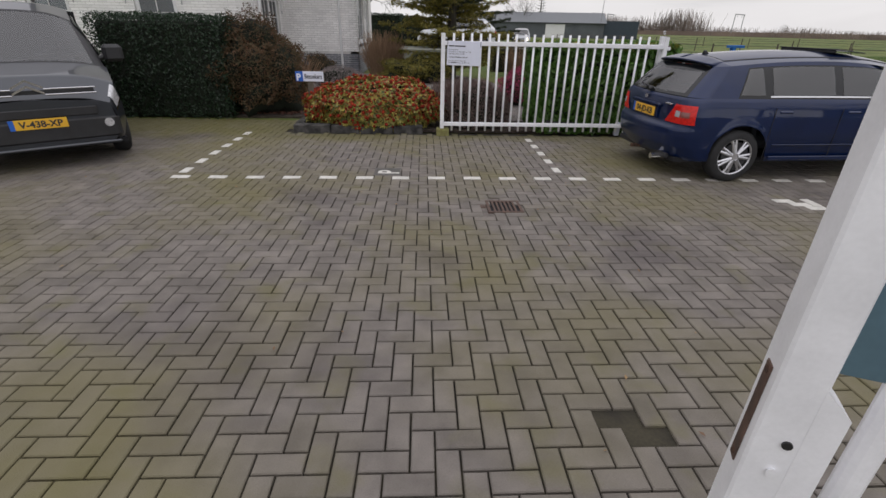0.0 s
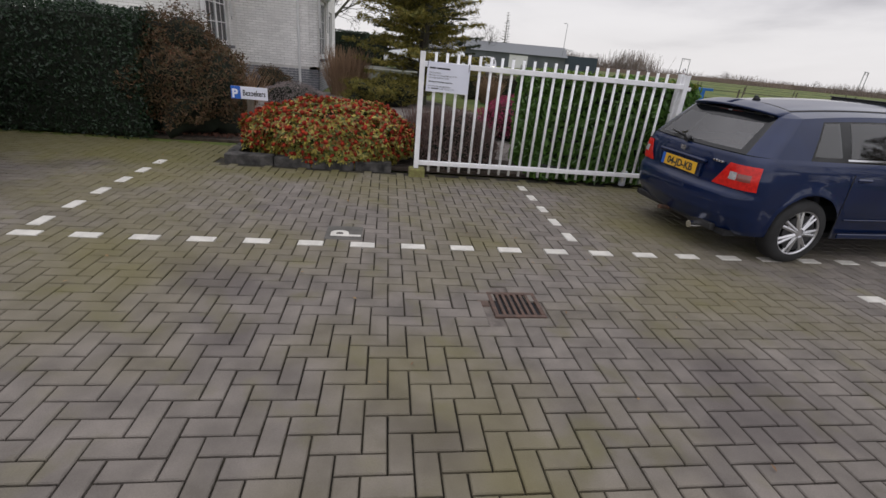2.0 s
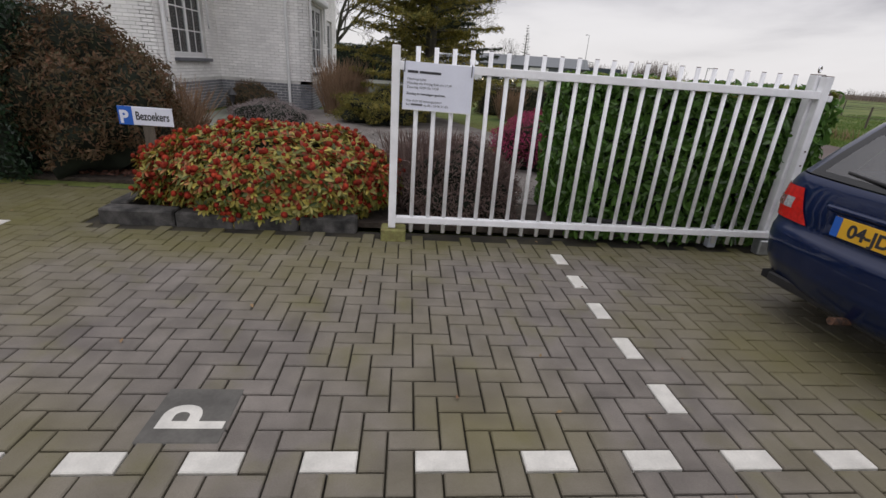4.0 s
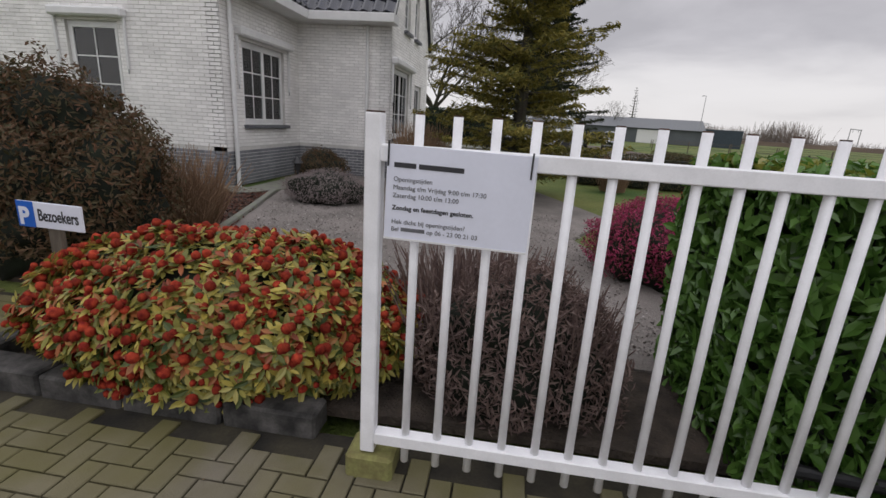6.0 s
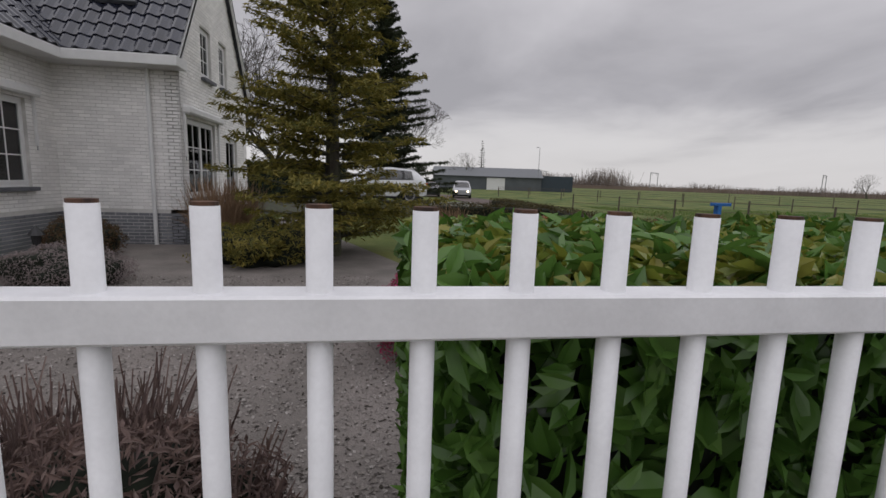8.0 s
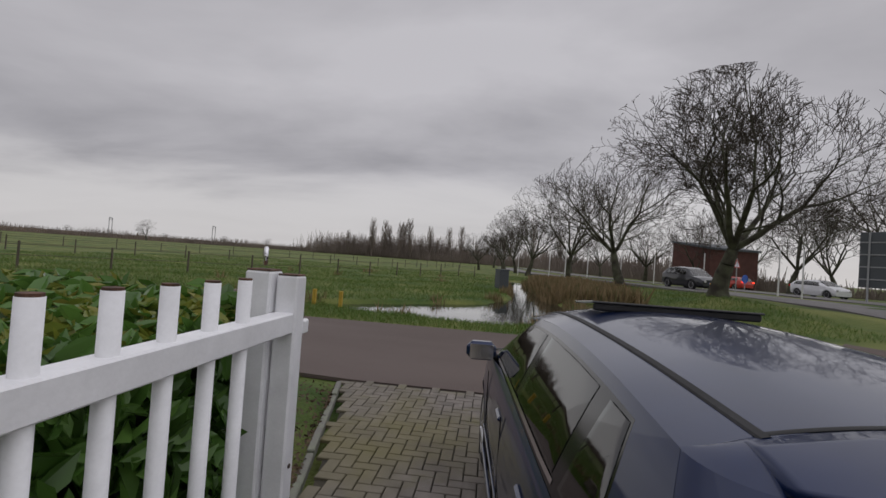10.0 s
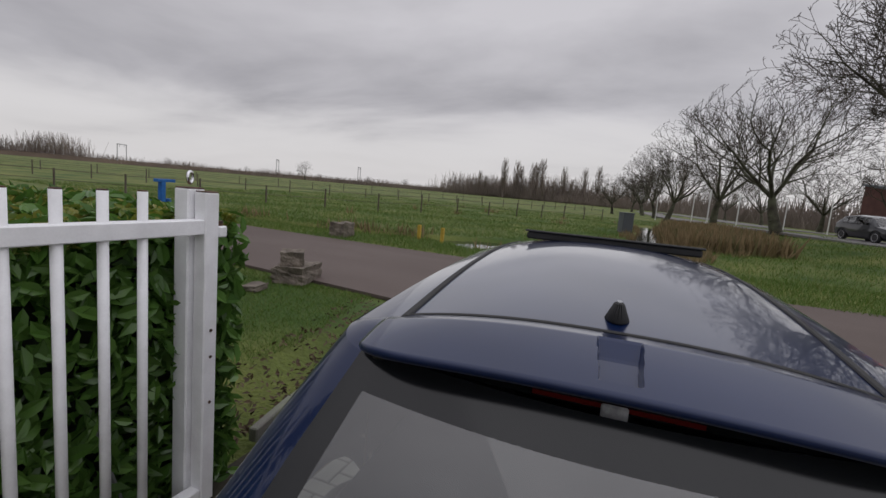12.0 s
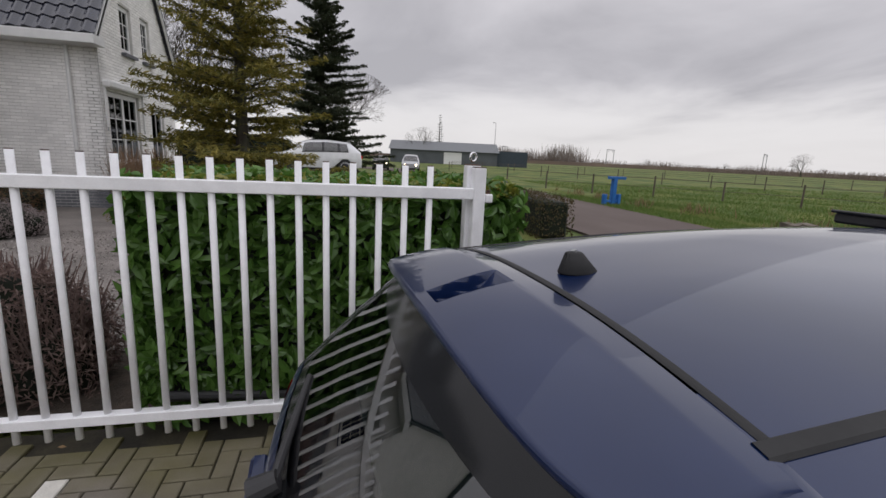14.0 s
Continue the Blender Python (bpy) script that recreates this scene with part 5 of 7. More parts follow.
def wall_with_holes(name, o, u, length, top, holes, material, parent, thick=0.28):
    """A solid wall from o along u with real openings. top: list of (s, z) along the upper edge."""
    u = Vector(u).normalized()
    nrm = Vector((u.y, -u.x, 0))
    ss = sorted({0, length, *[h for q in holes for h in q[:2]], *[s for s, _ in top]})
    tops = lambda s: float(np.interp(s, [a for a, _ in top], [b for _, b in top]))
    bm = bmesh.new()
    for a, b in zip(ss, ss[1:]):
        cuts = sorted([(h[2], h[3]) for h in holes if h[0] <= a + 1e-6 and h[1] >= b - 1e-6])
        z = 0.0
        segs = []
        for c0, c1 in cuts:
            if c0 > z:
                segs.append((z, z, c0, c0))
            z = c1
        segs.append((z, z, tops(a), tops(b)))
        for za, zb, ta, tb in segs:
            vs = []
            for d in (0, -thick):
                for s, zz in ((a, za), (b, zb), (b, tb), (a, ta)):
                    w_ = Vector(o) + u * s + nrm * d
                    vs.append(bm.verts.new((w_.x, w_.y, zz)))
            for f in ((0, 1, 2, 3), (7, 6, 5, 4), (0, 4, 5, 1), (1, 5, 6, 2), (2, 6, 7, 3), (3, 7, 4, 0)):
                bm.faces.new([vs[k] for k in f])
    bmesh.ops.recalc_face_normals(bm, faces=bm.faces)
    return part(name, bm, material, parent)


def house_window(parent, o, u, s0, s1, z0, z1, leaves=2, rows_=3, cols=2, screen=True, name="window", curtain=True, sill=True):
    u = Vector(u).normalized()
    nrm = Vector((u.y, -u.x, 0))
    m = Matrix.Translation(Vector(o) + u * s0 - nrm * 0.09) @ Matrix.Rotation(math.atan2(u.y, u.x), 4, "Z")
    W, Hh = s1 - s0, z1 - z0
    win = new(name)
    win.parent = parent
    win.matrix_world = m
    t = 0.06
    bm = bmesh.new()
    for lo, hi in (((0, 0, z0), (t, 0.06, z1)), ((W - t, 0, z0), (W, 0.06, z1)), ((t, 0, z0), (W - t, 0.06, z0 + t)), ((t, 0, z1 - t), (W - t, 0.06, z1))):
        add_box(bm, (lo[0], -0.03, lo[2]), (hi[0], 0.03, hi[2]), 0.004)
    part("window_frame", bm, FRAME_WHITE, win)
    lw = (W - 2 * t) / leaves
    for k in range(leaves):
        a = t + k * lw
        bm = bmesh.new()
        f = 0.05
        for lo, hi in (((a, z0 + t), (a + f, z1 - t)), ((a + lw - f, z0 + t), (a + lw, z1 - t)), ((a + f, z0 + t), (a + lw - f, z0 + t + f)), ((a + f, z1 - t - f), (a + lw - f, z1 - t))):
            add_box(bm, (lo[0], -0.045, lo[1]), (hi[0], -0.005, hi[1]), 0.003)
        part("sash", bm, FRAME_WHITE, win)
        part("pane", box((a + f, -0.020, z0 + t + f), (a + lw - f, -0.014, z1 - t - f)), PANE, win).visible_shadow = False
        for c_ in range(1, cols):
            x = a + f + (lw - 2 * f) * c_ / cols
            part("glazing_bar", box((x - 0.011, -0.035, z0 + t + f), (x + 0.011, -0.022, z1 - t - f)), FRAME_WHITE, win)
        for r in range(1, rows_):
            z = z0 + t + f + (Hh - 2 * t - 2 * f) * r / rows_
            part("glazing_bar", box((a + f, -0.034, z - 0.011), (a + lw - f, -0.0225, z + 0.011)), FRAME_WHITE, win)
    if sill:
        part("window_sill", box((-0.04, -0.20, z0 - 0.07), (W + 0.04, 0.03, z0 - 0.002), 0.006), SILL_STONE, win)
    if curtain:
        bm = bmesh.new()
        n = 40
        g = [[bm.verts.new((0.03 + (W - 0.06) * i / n, 0.12 + 0.012 * math.sin(i * 1.7), z)) for z in (z1 - Hh * 0.42 - 0.03 * abs(math.sin(i * 0.45)), z1 - 0.03)] for i in range(n + 1)]
        for i in range(n):
            bm.faces.new((g[i][0], g[i + 1][0], g[i + 1][1], g[i][1]))
        part("curtain", bm, CURTAIN, win)
    if screen:
        sc = part("awning_box", box((-0.22, -0.26, z1 + 0.05), (W + 0.22, -0.075, z1 + 0.20), 0.03), FRAME_WHITE, win)
        for x in (-0.19, W + 0.17):
            part("awning_arm", box((x - 0.02, -0.15, z1 - 0.78), (x + 0.02, -0.10, z1 + 0.05), 0.006), FRAME_WHITE, sc)
            part("arm_hook", tube((x, -0.13, z1 - 0.86), (x, -0.125, z1 - 0.78), 0.012), STEEL, sc)
    return win


def tile_roof(parent, p0, along, up, n_along, n_up, tile_w=0.27, tile_h=0.335):
    """Rows of curved glazed tiles laid from p0 along the eave and up the slope."""
    along, up = Vector(along).normalized(), Vector(up).normalized()
    nrm = along.cross(up).normalized()
    if nrm.z < 0:
        nrm = -nrm
    prof = [(0.0, 0.0), (0.16, 0.040), (0.34, 0.050), (0.52, 0.026), (0.72, 0.002), (0.90, -0.003), (1.02, 0.006)]
    V, F = [], []
    for r in range(n_up):
        for c_ in range(n_along):
            o = Vector(p0) + along * (c_ * tile_w) + up * (r * tile_h)
            n0 = len(V)
            for k in range(2):
                for a, h in prof:
                    q = o + along * (a * tile_w) + up * (tile_h * 1.06 * k) + nrm * (h + (0.032 if k == 0 else 0.004))
                    V.append(tuple(q))
            for a, h in prof:
                q = o + along * (a * tile_w) + nrm * (h + 0.006)
                V.append(tuple(q))
            m_ = len(prof)
            for a in range(m_ - 1):
                F.append((n0 + a, n0 + a + 1, n0 + m_ + a + 1, n0 + m_ + a))
                F.append((n0 + 2 * m_ + a, n0 + 2 * m_ + a + 1, n0 + a + 1, n0 + a))
    ob = quads("roof_tiles", V, F, ROOF_TILE, parent)
    ob["kind"] = "stuff"
    return ob


def slab(name, pts, normal, thick, material, parent):
    bm = bmesh.new()
    f = bm.faces.new([bm.verts.new(p) for p in pts])
    r = bmesh.ops.extrude_face_region(bm, geom=[f])
    for g in r["geom"]:
        if isinstance(g, bmesh.types.BMVert):
            g.co -= Vector(normal).normalized() * thick
    bmesh.ops.recalc_face_normals(bm, faces=bm.faces)
    return part(name, bm, material, parent)


def downpipe(parent, x, y, z0, z1):
    p = part("downpipe", tube((x, y, z0), (x, y, z1), 0.042, n=12), FRAME_WHITE, parent)
    for z in (0.9, 2.2, 3.3):
        part("pipe_clip", tube((x, y, z), (x, y, z + 0.03), 0.05, n=12), FRAME_WHITE, p)


def villa():
    h = thing("house", "white painted brick house with dark glazed tile roof", "house")
    h.location.x, h.scale.z = -0.18, 1.08
    AX, AY, BX, BY = -4.64, 14.05, -2.27, 17.22   # corners of the wing and the main block
    # wing: gable wall with windows, side wall
    g1 = [(0, 3.86), (3.4, 7.2), (6.8, 3.86)]
    o1, u1 = (AX - 6.8, AY, 0), (1, 0, 0)
    holes1 = [(3.60, 4.72, 1.12, 2.74), (0.75, 1.87, 1.12, 2.74)]
    w1 = wall_with_holes("wall", o1, u1, 6.8, g1, holes1, HOUSE_JOINT, h)
    t1 = lambda s: float(np.interp(s, [a for a, _ in g1], [b for _, b in g1]))
    bricks_on("b", o1, u1, 6.8, t1, holes1, HOUSE_BRICK, 0.72, w1)
    bricks_on("b", o1, u1, 6.8, lambda s: 0.72, [], PLINTH_BRICK, 0.0, w1)
    o2, u2 = (AX, AY, 0), (0, 1, 0)
    L2 = BY - AY
    holes2 = [(0.66, 2.40, 1.13, 2.62)]
    w2 = wall_with_holes("wall", o2, u2, L2, [(0, 3.86), (L2, 3.86)], holes2, HOUSE_JOINT, h)
    bricks_on("b", o2, u2, L2, lambda s: 3.86, holes2, HOUSE_BRICK, 0.72, w2, near=(0, 0.9, 0.7, 3.7))
    bricks_on("b", o2, u2, L2, lambda s: 0.72, [], PLINTH_BRICK, 0.0, w2)
    o3, u3 = (AX, BY, 0), (1, 0, 0)
    L3 = BX - AX
    w3 = wall_with_holes("wall", o3, u3, L3, [(0, 3.86), (L3, 3.86)], [], HOUSE_JOINT, h)
    bricks_on("b", o3, u3, L3, lambda s: 3.86, [], HOUSE_BRICK, 0.72, w3)
    bricks_on("b", o3, u3, L3, lambda s: 0.72, [], PLINTH_BRICK, 0.0, w3)
    o4, u4, L4 = (BX, BY, 0), (0, 1, 0), 4.6
    g4 = [(0, 3.86), (L4 / 2, 6.97), (L4, 3.86)]
    holes4 = [(0.30, 2.05, 0.95, 2.55), (2.85, 3.85, 0.2, 2.35), (1.28, 1.95, 3.50, 4.55), (2.55, 3.15, 3.50, 4.55)]
    w4 = wall_with_holes("wall", o4, u4, L4, g4, holes4, HOUSE_JOINT, h)
    t4 = lambda s: float(np.interp(s, [a for a, _ in g4], [b for _, b in g4]))
    bricks_on("b", o4, u4, L4, t4, holes4, HOUSE_BRICK, 0.72, w4)
    bricks_on("b", o4, u4, L4, lambda s: 0.72, [(2.85, 3.85, 0.2, 2.35)], PLINTH_BRICK, 0.0, w4)
    for o, u, hs, rest in ((o1, u1, holes1[0], {}), (o1, u1, holes1[1], {}), (o2, u2, holes2[0], {}), (o4, u4, holes4[0], {}),
                           (o4, u4, holes4[1], {"screen": False, "curtain": False}), (o4, u4, holes4[2], {"screen": False}), (o4, u4, holes4[3], {"screen": False})):
        wide = hs[1] - hs[0] > 1.5
        house_window(h, o, u, hs[0], hs[1], hs[2], hs[3], 2 if wide else 1, 3 if wide else 3, 2, **rest)
    # dim rooms behind the glass
    part("inner_wall", box((AX - 6.6, AY + 2.2, 0), (AX - 0.3, AY + 2.3, 3.8)), CURTAIN, h)
    part("inner_wall", box((AX - 2.4, AY + 0.3, 0), (AX - 2.3, AY + 2.2, 3.8)), CURTAIN, h)
    part("inner_wall", box((BX - 2.3, BY + 0.3, 0), (BX - 2.2, BY + L4 - 0.3, 3.8)), CURTAIN, h)
    part("upper_floor", box((AX - 6.6, AY + 0.3, 3.5), (AX - 0.3, AY + 3.5, 3.6)), CURTAIN, h)
    part("wall", box((-14, BY + L4, 0), (BX, BY + L4 + 0.28, 3.86)), HOUSE_BRICK, h)
    part("wall", box((-14.3, BY, 0), (-14, BY + L4 + 0.28, 3.86)), HOUSE_BRICK, h)
    part("wall", box((-14, BY, 0), (AX - 6.8, BY + 0.28, 3.86)), HOUSE_BRICK, h)
    part("wall", box((AX - 6.8, AY + 0.3, 0), (AX - 6.52, BY, 3.86)), HOUSE_BRICK, h)
    # roofs
    k = 3.34 / 3.4
    e = 0.42
    ridge = AX - 3.4
    r1 = part("roof", prism([(AX + e, 3.86 - e * k + 0.10), (ridge, 7.30), (AX - 6.8 - e, 3.86 - e * k + 0.10), (AX - 6.8 - e, 3.86 - e * k), (ridge, 7.18), (AX + e, 3.86 - e * k)], AY - 0.2, BY + 1.6, "y"), ROOF_FAR, h)
    sl = Vector((-1, 0, k)).normalized()
    tile_roof(r1, (AX + e + 0.04, AY - 0.2, 3.86 - e * k + 0.11), (0, 1, 0), sl, 24, 14)
    km, em, mid = 1.35, 0.30, BY + L4 / 2
    zm = 3.86 - em * km
    r2 = part("roof", prism([(BY - em, zm + 0.10), (mid, 7.09), (BY + L4 + em, zm + 0.10), (BY + L4 + em, zm), (mid, 6.97), (BY - em, zm)], -14.2, BX + 0.16, "x"), ROOF_FAR, h)
    tile_roof(r2, (BX + 0.14 - 15 * 0.27, BY - em - 0.04, zm + 0.11), (1, 0, 0), Vector((0, 1, km)).normalized(), 15, 13)
    for y0 in (BY - em, BY + L4 + em):
        slab("barge_board", [(BX + 0.16, y0, zm - 0.08), (BX + 0.16, mid, 6.91), (BX + 0.16, mid, 7.11), (BX + 0.16, y0, zm + 0.14)], (1, 0, 0), 0.05, FRAME_WHITE, h)
    # gutters on boxed eaves
    zg = 3.86 - e * k
    part("gutter", box((AX + 0.02, AY - 0.2, zg - 0.09), (AX + e + 0.10, BY - e - 0.10, zg + 0.09), 0.01), FRAME_WHITE, h)
    part("gutter", box((AX + 0.02, BY - e - 0.10, zg - 0.09), (BX + 0.18, BY - 0.012, zg + 0.09), 0.01), FRAME_WHITE, h)
    downpipe(h, AX + 0.07, AY + 0.22, 0.0, zg - 0.08)
    downpipe(h, BX - 0.57, BY - 0.07, 0.0, zg - 0.08)
    rw = part("roof_window", box((-0.45, -0.42, 0), (0.45, 0.42, 0.10), 0.01), SILL_STONE, h)
    part("roof_window_pane", box((-0.37, -0.34, 0.101), (0.37, 0.34, 0.108)), mat("roof_pane", (0.5, 0.55, 0.6), 0.05, vary=0.05, bump=0), rw)
    rw.matrix_local = pose(-3.60, BY + 0.63, 3.86 + 0.63 * km + 0.20, math.degrees(math.atan(km)), 0, 0)
    # wall lantern ornament on the terrace
    return h


villa()

# ---- hedges and shrubs ----
LAUREL = leaf_mat("laurel_leaf", [(0.050, 0.105, 0.020), (0.090, 0.195, 0.036), (0.13, 0.25, 0.052), (0.065, 0.145, 0.028)], 0.24)
LAUREL_TOP = leaf_mat("laurel_top_leaf", [(0.10, 0.16, 0.022), (0.24, 0.26, 0.04), (0.15, 0.20, 0.03), (0.30, 0.28, 0.06)], 0.35)
IVY = leaf_mat("dark_hedge_leaf", [(0.010, 0.022, 0.012), (0.018, 0.042, 0.018), (0.026, 0.055, 0.024), (0.014, 0.03, 0.014)], 0.35)
# near-black filling: the shade deep inside the foliage, put into the colour
HEDGE_SHADE = mat("hedge_shade", (0.010, 0.014, 0.007), 0.95, vary=0.4, scale=8)
YEW = leaf_mat("brown_conifer_leaf", [(0.058, 0.046, 0.020), (0.13, 0.070, 0.034), (0.066, 0.062, 0.024), (0.18, 0.085, 0.044)], 0.7)
DRY = leaf_mat("dry_stem", [(0.24, 0.15, 0.09), (0.36, 0.24, 0.15), (0.30, 0.19, 0.12)], 0.9)
REDTIP = leaf_mat("red_tip_leaf", [(0.26, 0.030, 0.014), (0.36, 0.09, 0.03), (0.50, 0.24, 0.08), (0.18, 0.035, 0.016)], 0.5)
YELLOWTIP = leaf_mat("yellow_green_leaf", [(0.06, 0.10, 0.02), (0.58, 0.47, 0.10), (0.30, 0.28, 0.06), (0.035, 0.07, 0.014), (0.44, 0.38, 0.11)], 0.45)
BERRY = mat("red_bud", (0.19, 0.014, 0.012), 0.9, vary=0.35, scale=30, second=(0.25, 0.035, 0.016), bump=0.6, bscale=160, island=0.35, spec=0.15)
PINK = leaf_mat("pink_heather", [(0.34, 0.03, 0.10), (0.50, 0.06, 0.17), (0.22, 0.04, 0.07), (0.12, 0.06, 0.03)], 0.8)
HEATH = leaf_mat("brown_heather", [(0.12, 0.080, 0.074), (0.20, 0.14, 0.125), (0.16, 0.105, 0.088), (0.28, 0.21, 0.185)], 0.9)
GREY_HEATH = leaf_mat("grey_heather", [(0.24, 0.20, 0.195), (0.34, 0.285, 0.28), (0.18, 0.15, 0.14)], 0.9)
SPRUCE = leaf_mat("spruce_needles", [(0.115, 0.118, 0.022), (0.21, 0.185, 0.036), (0.32, 0.26, 0.055), (0.08, 0.092, 0.022)], 0.7)
SPRUCE_DARK = leaf_mat("dark_needles", [(0.022, 0.032, 0.014), (0.036, 0.050, 0.022), (0.055, 0.06, 0.026)], 0.7)


def clipped_hedge(name, label, lo, hi, count, size, material, top_material=None, top_count=0, inset=0.10, lump=0.07, oval=False, width=0.5):
    h = thing(name, label, "hedge", ((lo[0] + hi[0]) / 2, (lo[1] + hi[1]) / 2, 0))
    off = Vector((-(lo[0] + hi[0]) / 2, -(lo[1] + hi[1]) / 2, 0))
    # solid dark block in place of the shaded inside
    o = part("shade_core", box(Vector(lo) + Vector((inset, inset, 0)) + off, Vector(hi) - Vector((inset, inset, inset)) + off, 0.05), HEDGE_SHADE, h)
    p, n = on_block(lo, hi, count, lump)
    leaf_cloud("foliage", p + np.array(off), n, size, material, h, oval=oval, width=width, spread=0.6)["kind"] = "stuff"
    if top_material:
        p, n = on_block((lo[0], lo[1], hi[2] - 0.02), hi, top_count, lump, faces="Z", depth=0.06)
        leaf_cloud("young_foliage", p + np.array(off), n, size * 0.85, top_material, h, up=0.4, oval=oval, width=width * 0.9)["kind"] = "stuff"
    return h


clipped_hedge("laurel_hedge", "glossy green laurel hedge behind the white gate", (1.74, 7.50, 0.03), (3.92, 8.75, 1.40), 15000, 0.105, LAUREL, LAUREL_TOP, 6500, oval=True, width=0.42)
clipped_hedge("dark_hedge", "tall clipped dark green hedge along the parking", (-6.0, 8.62, 0.0), (-3.75, 9.7, 1.72), 16000, 0.055, IVY)


def mound(name, label, category, center, radii, count, size, material, core=True, width=0.5, spread=0.8, low=-0.4, rough=0.22, up=0.0, extra=()):
    t = thing(name, label, category, (center[0], center[1], 0))
    c = (0, 0, center[2])
    if core:
        # dark lump painted as the shade between the leaves
        lumpy("shade_core", c, [r * 0.86 for r in radii], HEDGE_SHADE, t, center[0], rough, floor=0.0)
    p, n = on_mound(c, radii, count, rough, seed=center[0], low=low)
    p[:, 2] = np.maximum(p[:, 2], 0.03)
    leaf_cloud("foliage", p, n, size, material, t, width=width, spread=spread, up=up)["kind"] = "stuff"
    for mtl, k, s, lo_ in extra:
        p, n = on_mound(c, [r * 1.02 for r in radii], k, rough, seed=center[0], low=lo_)
        p[:, 2] = np.maximum(p[:, 2], 0.03)
        leaf_cloud("young_foliage", p, n, s, mtl, t, width=width, spread=spread, up=up)["kind"] = "stuff"
    return t


mound("brown_shrub", "brownish evergreen shrub beside the dark hedge", "shrub", (-3.38, 9.42, 0.66), (0.86, 0.78, 1.08), 14000, 0.065, YEW, width=0.35, rough=0.38)


def rosette_shrub():
    """A low mound of rosettes: a red bud in the middle of a whorl of yellow-green and reddish leaves."""
    c, radii = (0, 0, 0.34), (1.16, 0.64, 0.47)
    t = thing("skimmia_shrub", "low broad shrub with red buds and yellow-green leaf whorls", "shrub", (-1.02, 8.08, 0))
    # dark lump that gives the whorls a shaded inside
    lumpy("shade_core", c, [r * 0.88 for r in radii], HEDGE_SHADE, t, 0.0, 0.10, floor=0.0)
    p, n = on_mound(c, radii, 2150, 0.12, low=-0.80, depth=0.08)
    p[:, 2] = np.maximum(p[:, 2], 0.07)
    n = n + np.array((0, 0, 0.55))
    n /= np.linalg.norm(n, axis=1)[:, None]
    bm = bmesh.new()
    bmesh.ops.create_icosphere(bm, subdivisions=2, radius=1.0)
    bm.verts.ensure_lookup_table()
    ball_v, ball_f = np.array([tuple(v.co) for v in bm.verts]), np.array([[v.index for v in f.verts] for f in bm.faces])
    bm.free()
    LP, LN, LA, BV = [], [], [], []
    for q, d in zip(p, n):
        d = Vector(d + rng.normal(0, 0.18, 3)).normalized()
        q = Vector(q)
        if rng.random() < 0.74:
            s = rng.uniform(0.016, 0.030)
            BV.append(ball_v * s * (1 + rng.uniform(-0.14, 0.14, (len(ball_v), 1))) + np.array(q + d * 0.022))
        e = d.orthogonal().normalized()
        f = d.cross(e)
        k = rng.integers(7, 11)
        a0 = rng.random() * 6.28
        for i in range(k):
            a = a0 + 6.283 * i / k
            r = e * math.cos(a) + f * math.sin(a)
            LP.append(q + r * 0.038 - d * rng.uniform(0.0, 0.02))
            LN.append((d * 0.9 - r * 0.15))
            LA.append(r + d * rng.uniform(-0.25, 0.75))
    quads("bud_crown", np.concatenate(BV), np.concatenate([ball_f + len(ball_v) * i for i in range(len(BV))]), BERRY, t, smooth=True)["kind"] = "stuff"
    P, N, A = (np.array([tuple(v) for v in L]) for L in (LP, LN, LA))
    red = (rng.random(len(P)) < 0.26) & (P[:, 2] > 0.25)
    for name, sel, mtl in (("foliage", ~red, YELLOWTIP), ("red_leaves", red, REDTIP)):
        a, d = A[sel], N[sel]
        a /= np.linalg.norm(a, axis=1)[:, None]
        side = np.cross(d, a)
        side /= np.linalg.norm(side, axis=1)[:, None]
        s = rng.uniform(0.055, 0.095, (len(a), 1))
        q = P[sel]
        up = np.cross(a, side)
        v = np.stack([q - a * s * 0.4, q + side * s * 0.17 + up * s * 0.05 - a * s * 0.05, q + side * s * 0.16 + up * s * 0.05 + a * s * 0.30, q + a * s * 0.62,
                      q - side * s * 0.16 + up * s * 0.05 + a * s * 0.30, q - side * s * 0.17 + up * s * 0.05 - a * s * 0.05], 1).reshape(-1, 3)
        i = np.arange(len(a))[:, None] * 6
        quads(name, v, np.concatenate([i + [0, 1, 2, 3], i + [0, 3, 4, 5]]), mtl, t)["kind"] = "stuff"


rosette_shrub()
mound("pink_heather", "dark pink heather bush by the gravel path", "shrub", (2.42, 10.75, 0.34), (0.82, 0.74, 0.56), 11000, 0.05, PINK, width=0.3)
mound("brown_heather", "faded brown heather clump behind the gate", "shrub", (0.75, 8.15, 0.25), (0.62, 0.48, 0.52), 7000, 0.06, HEATH, width=0.22, up=0.6)
mound("grey_heather", "rounded grey-pink heather cushion", "shrub", (-2.55, 13.4, 0.22), (0.75, 0.6, 0.36), 5000, 0.05, GREY_HEATH, width=0.25)


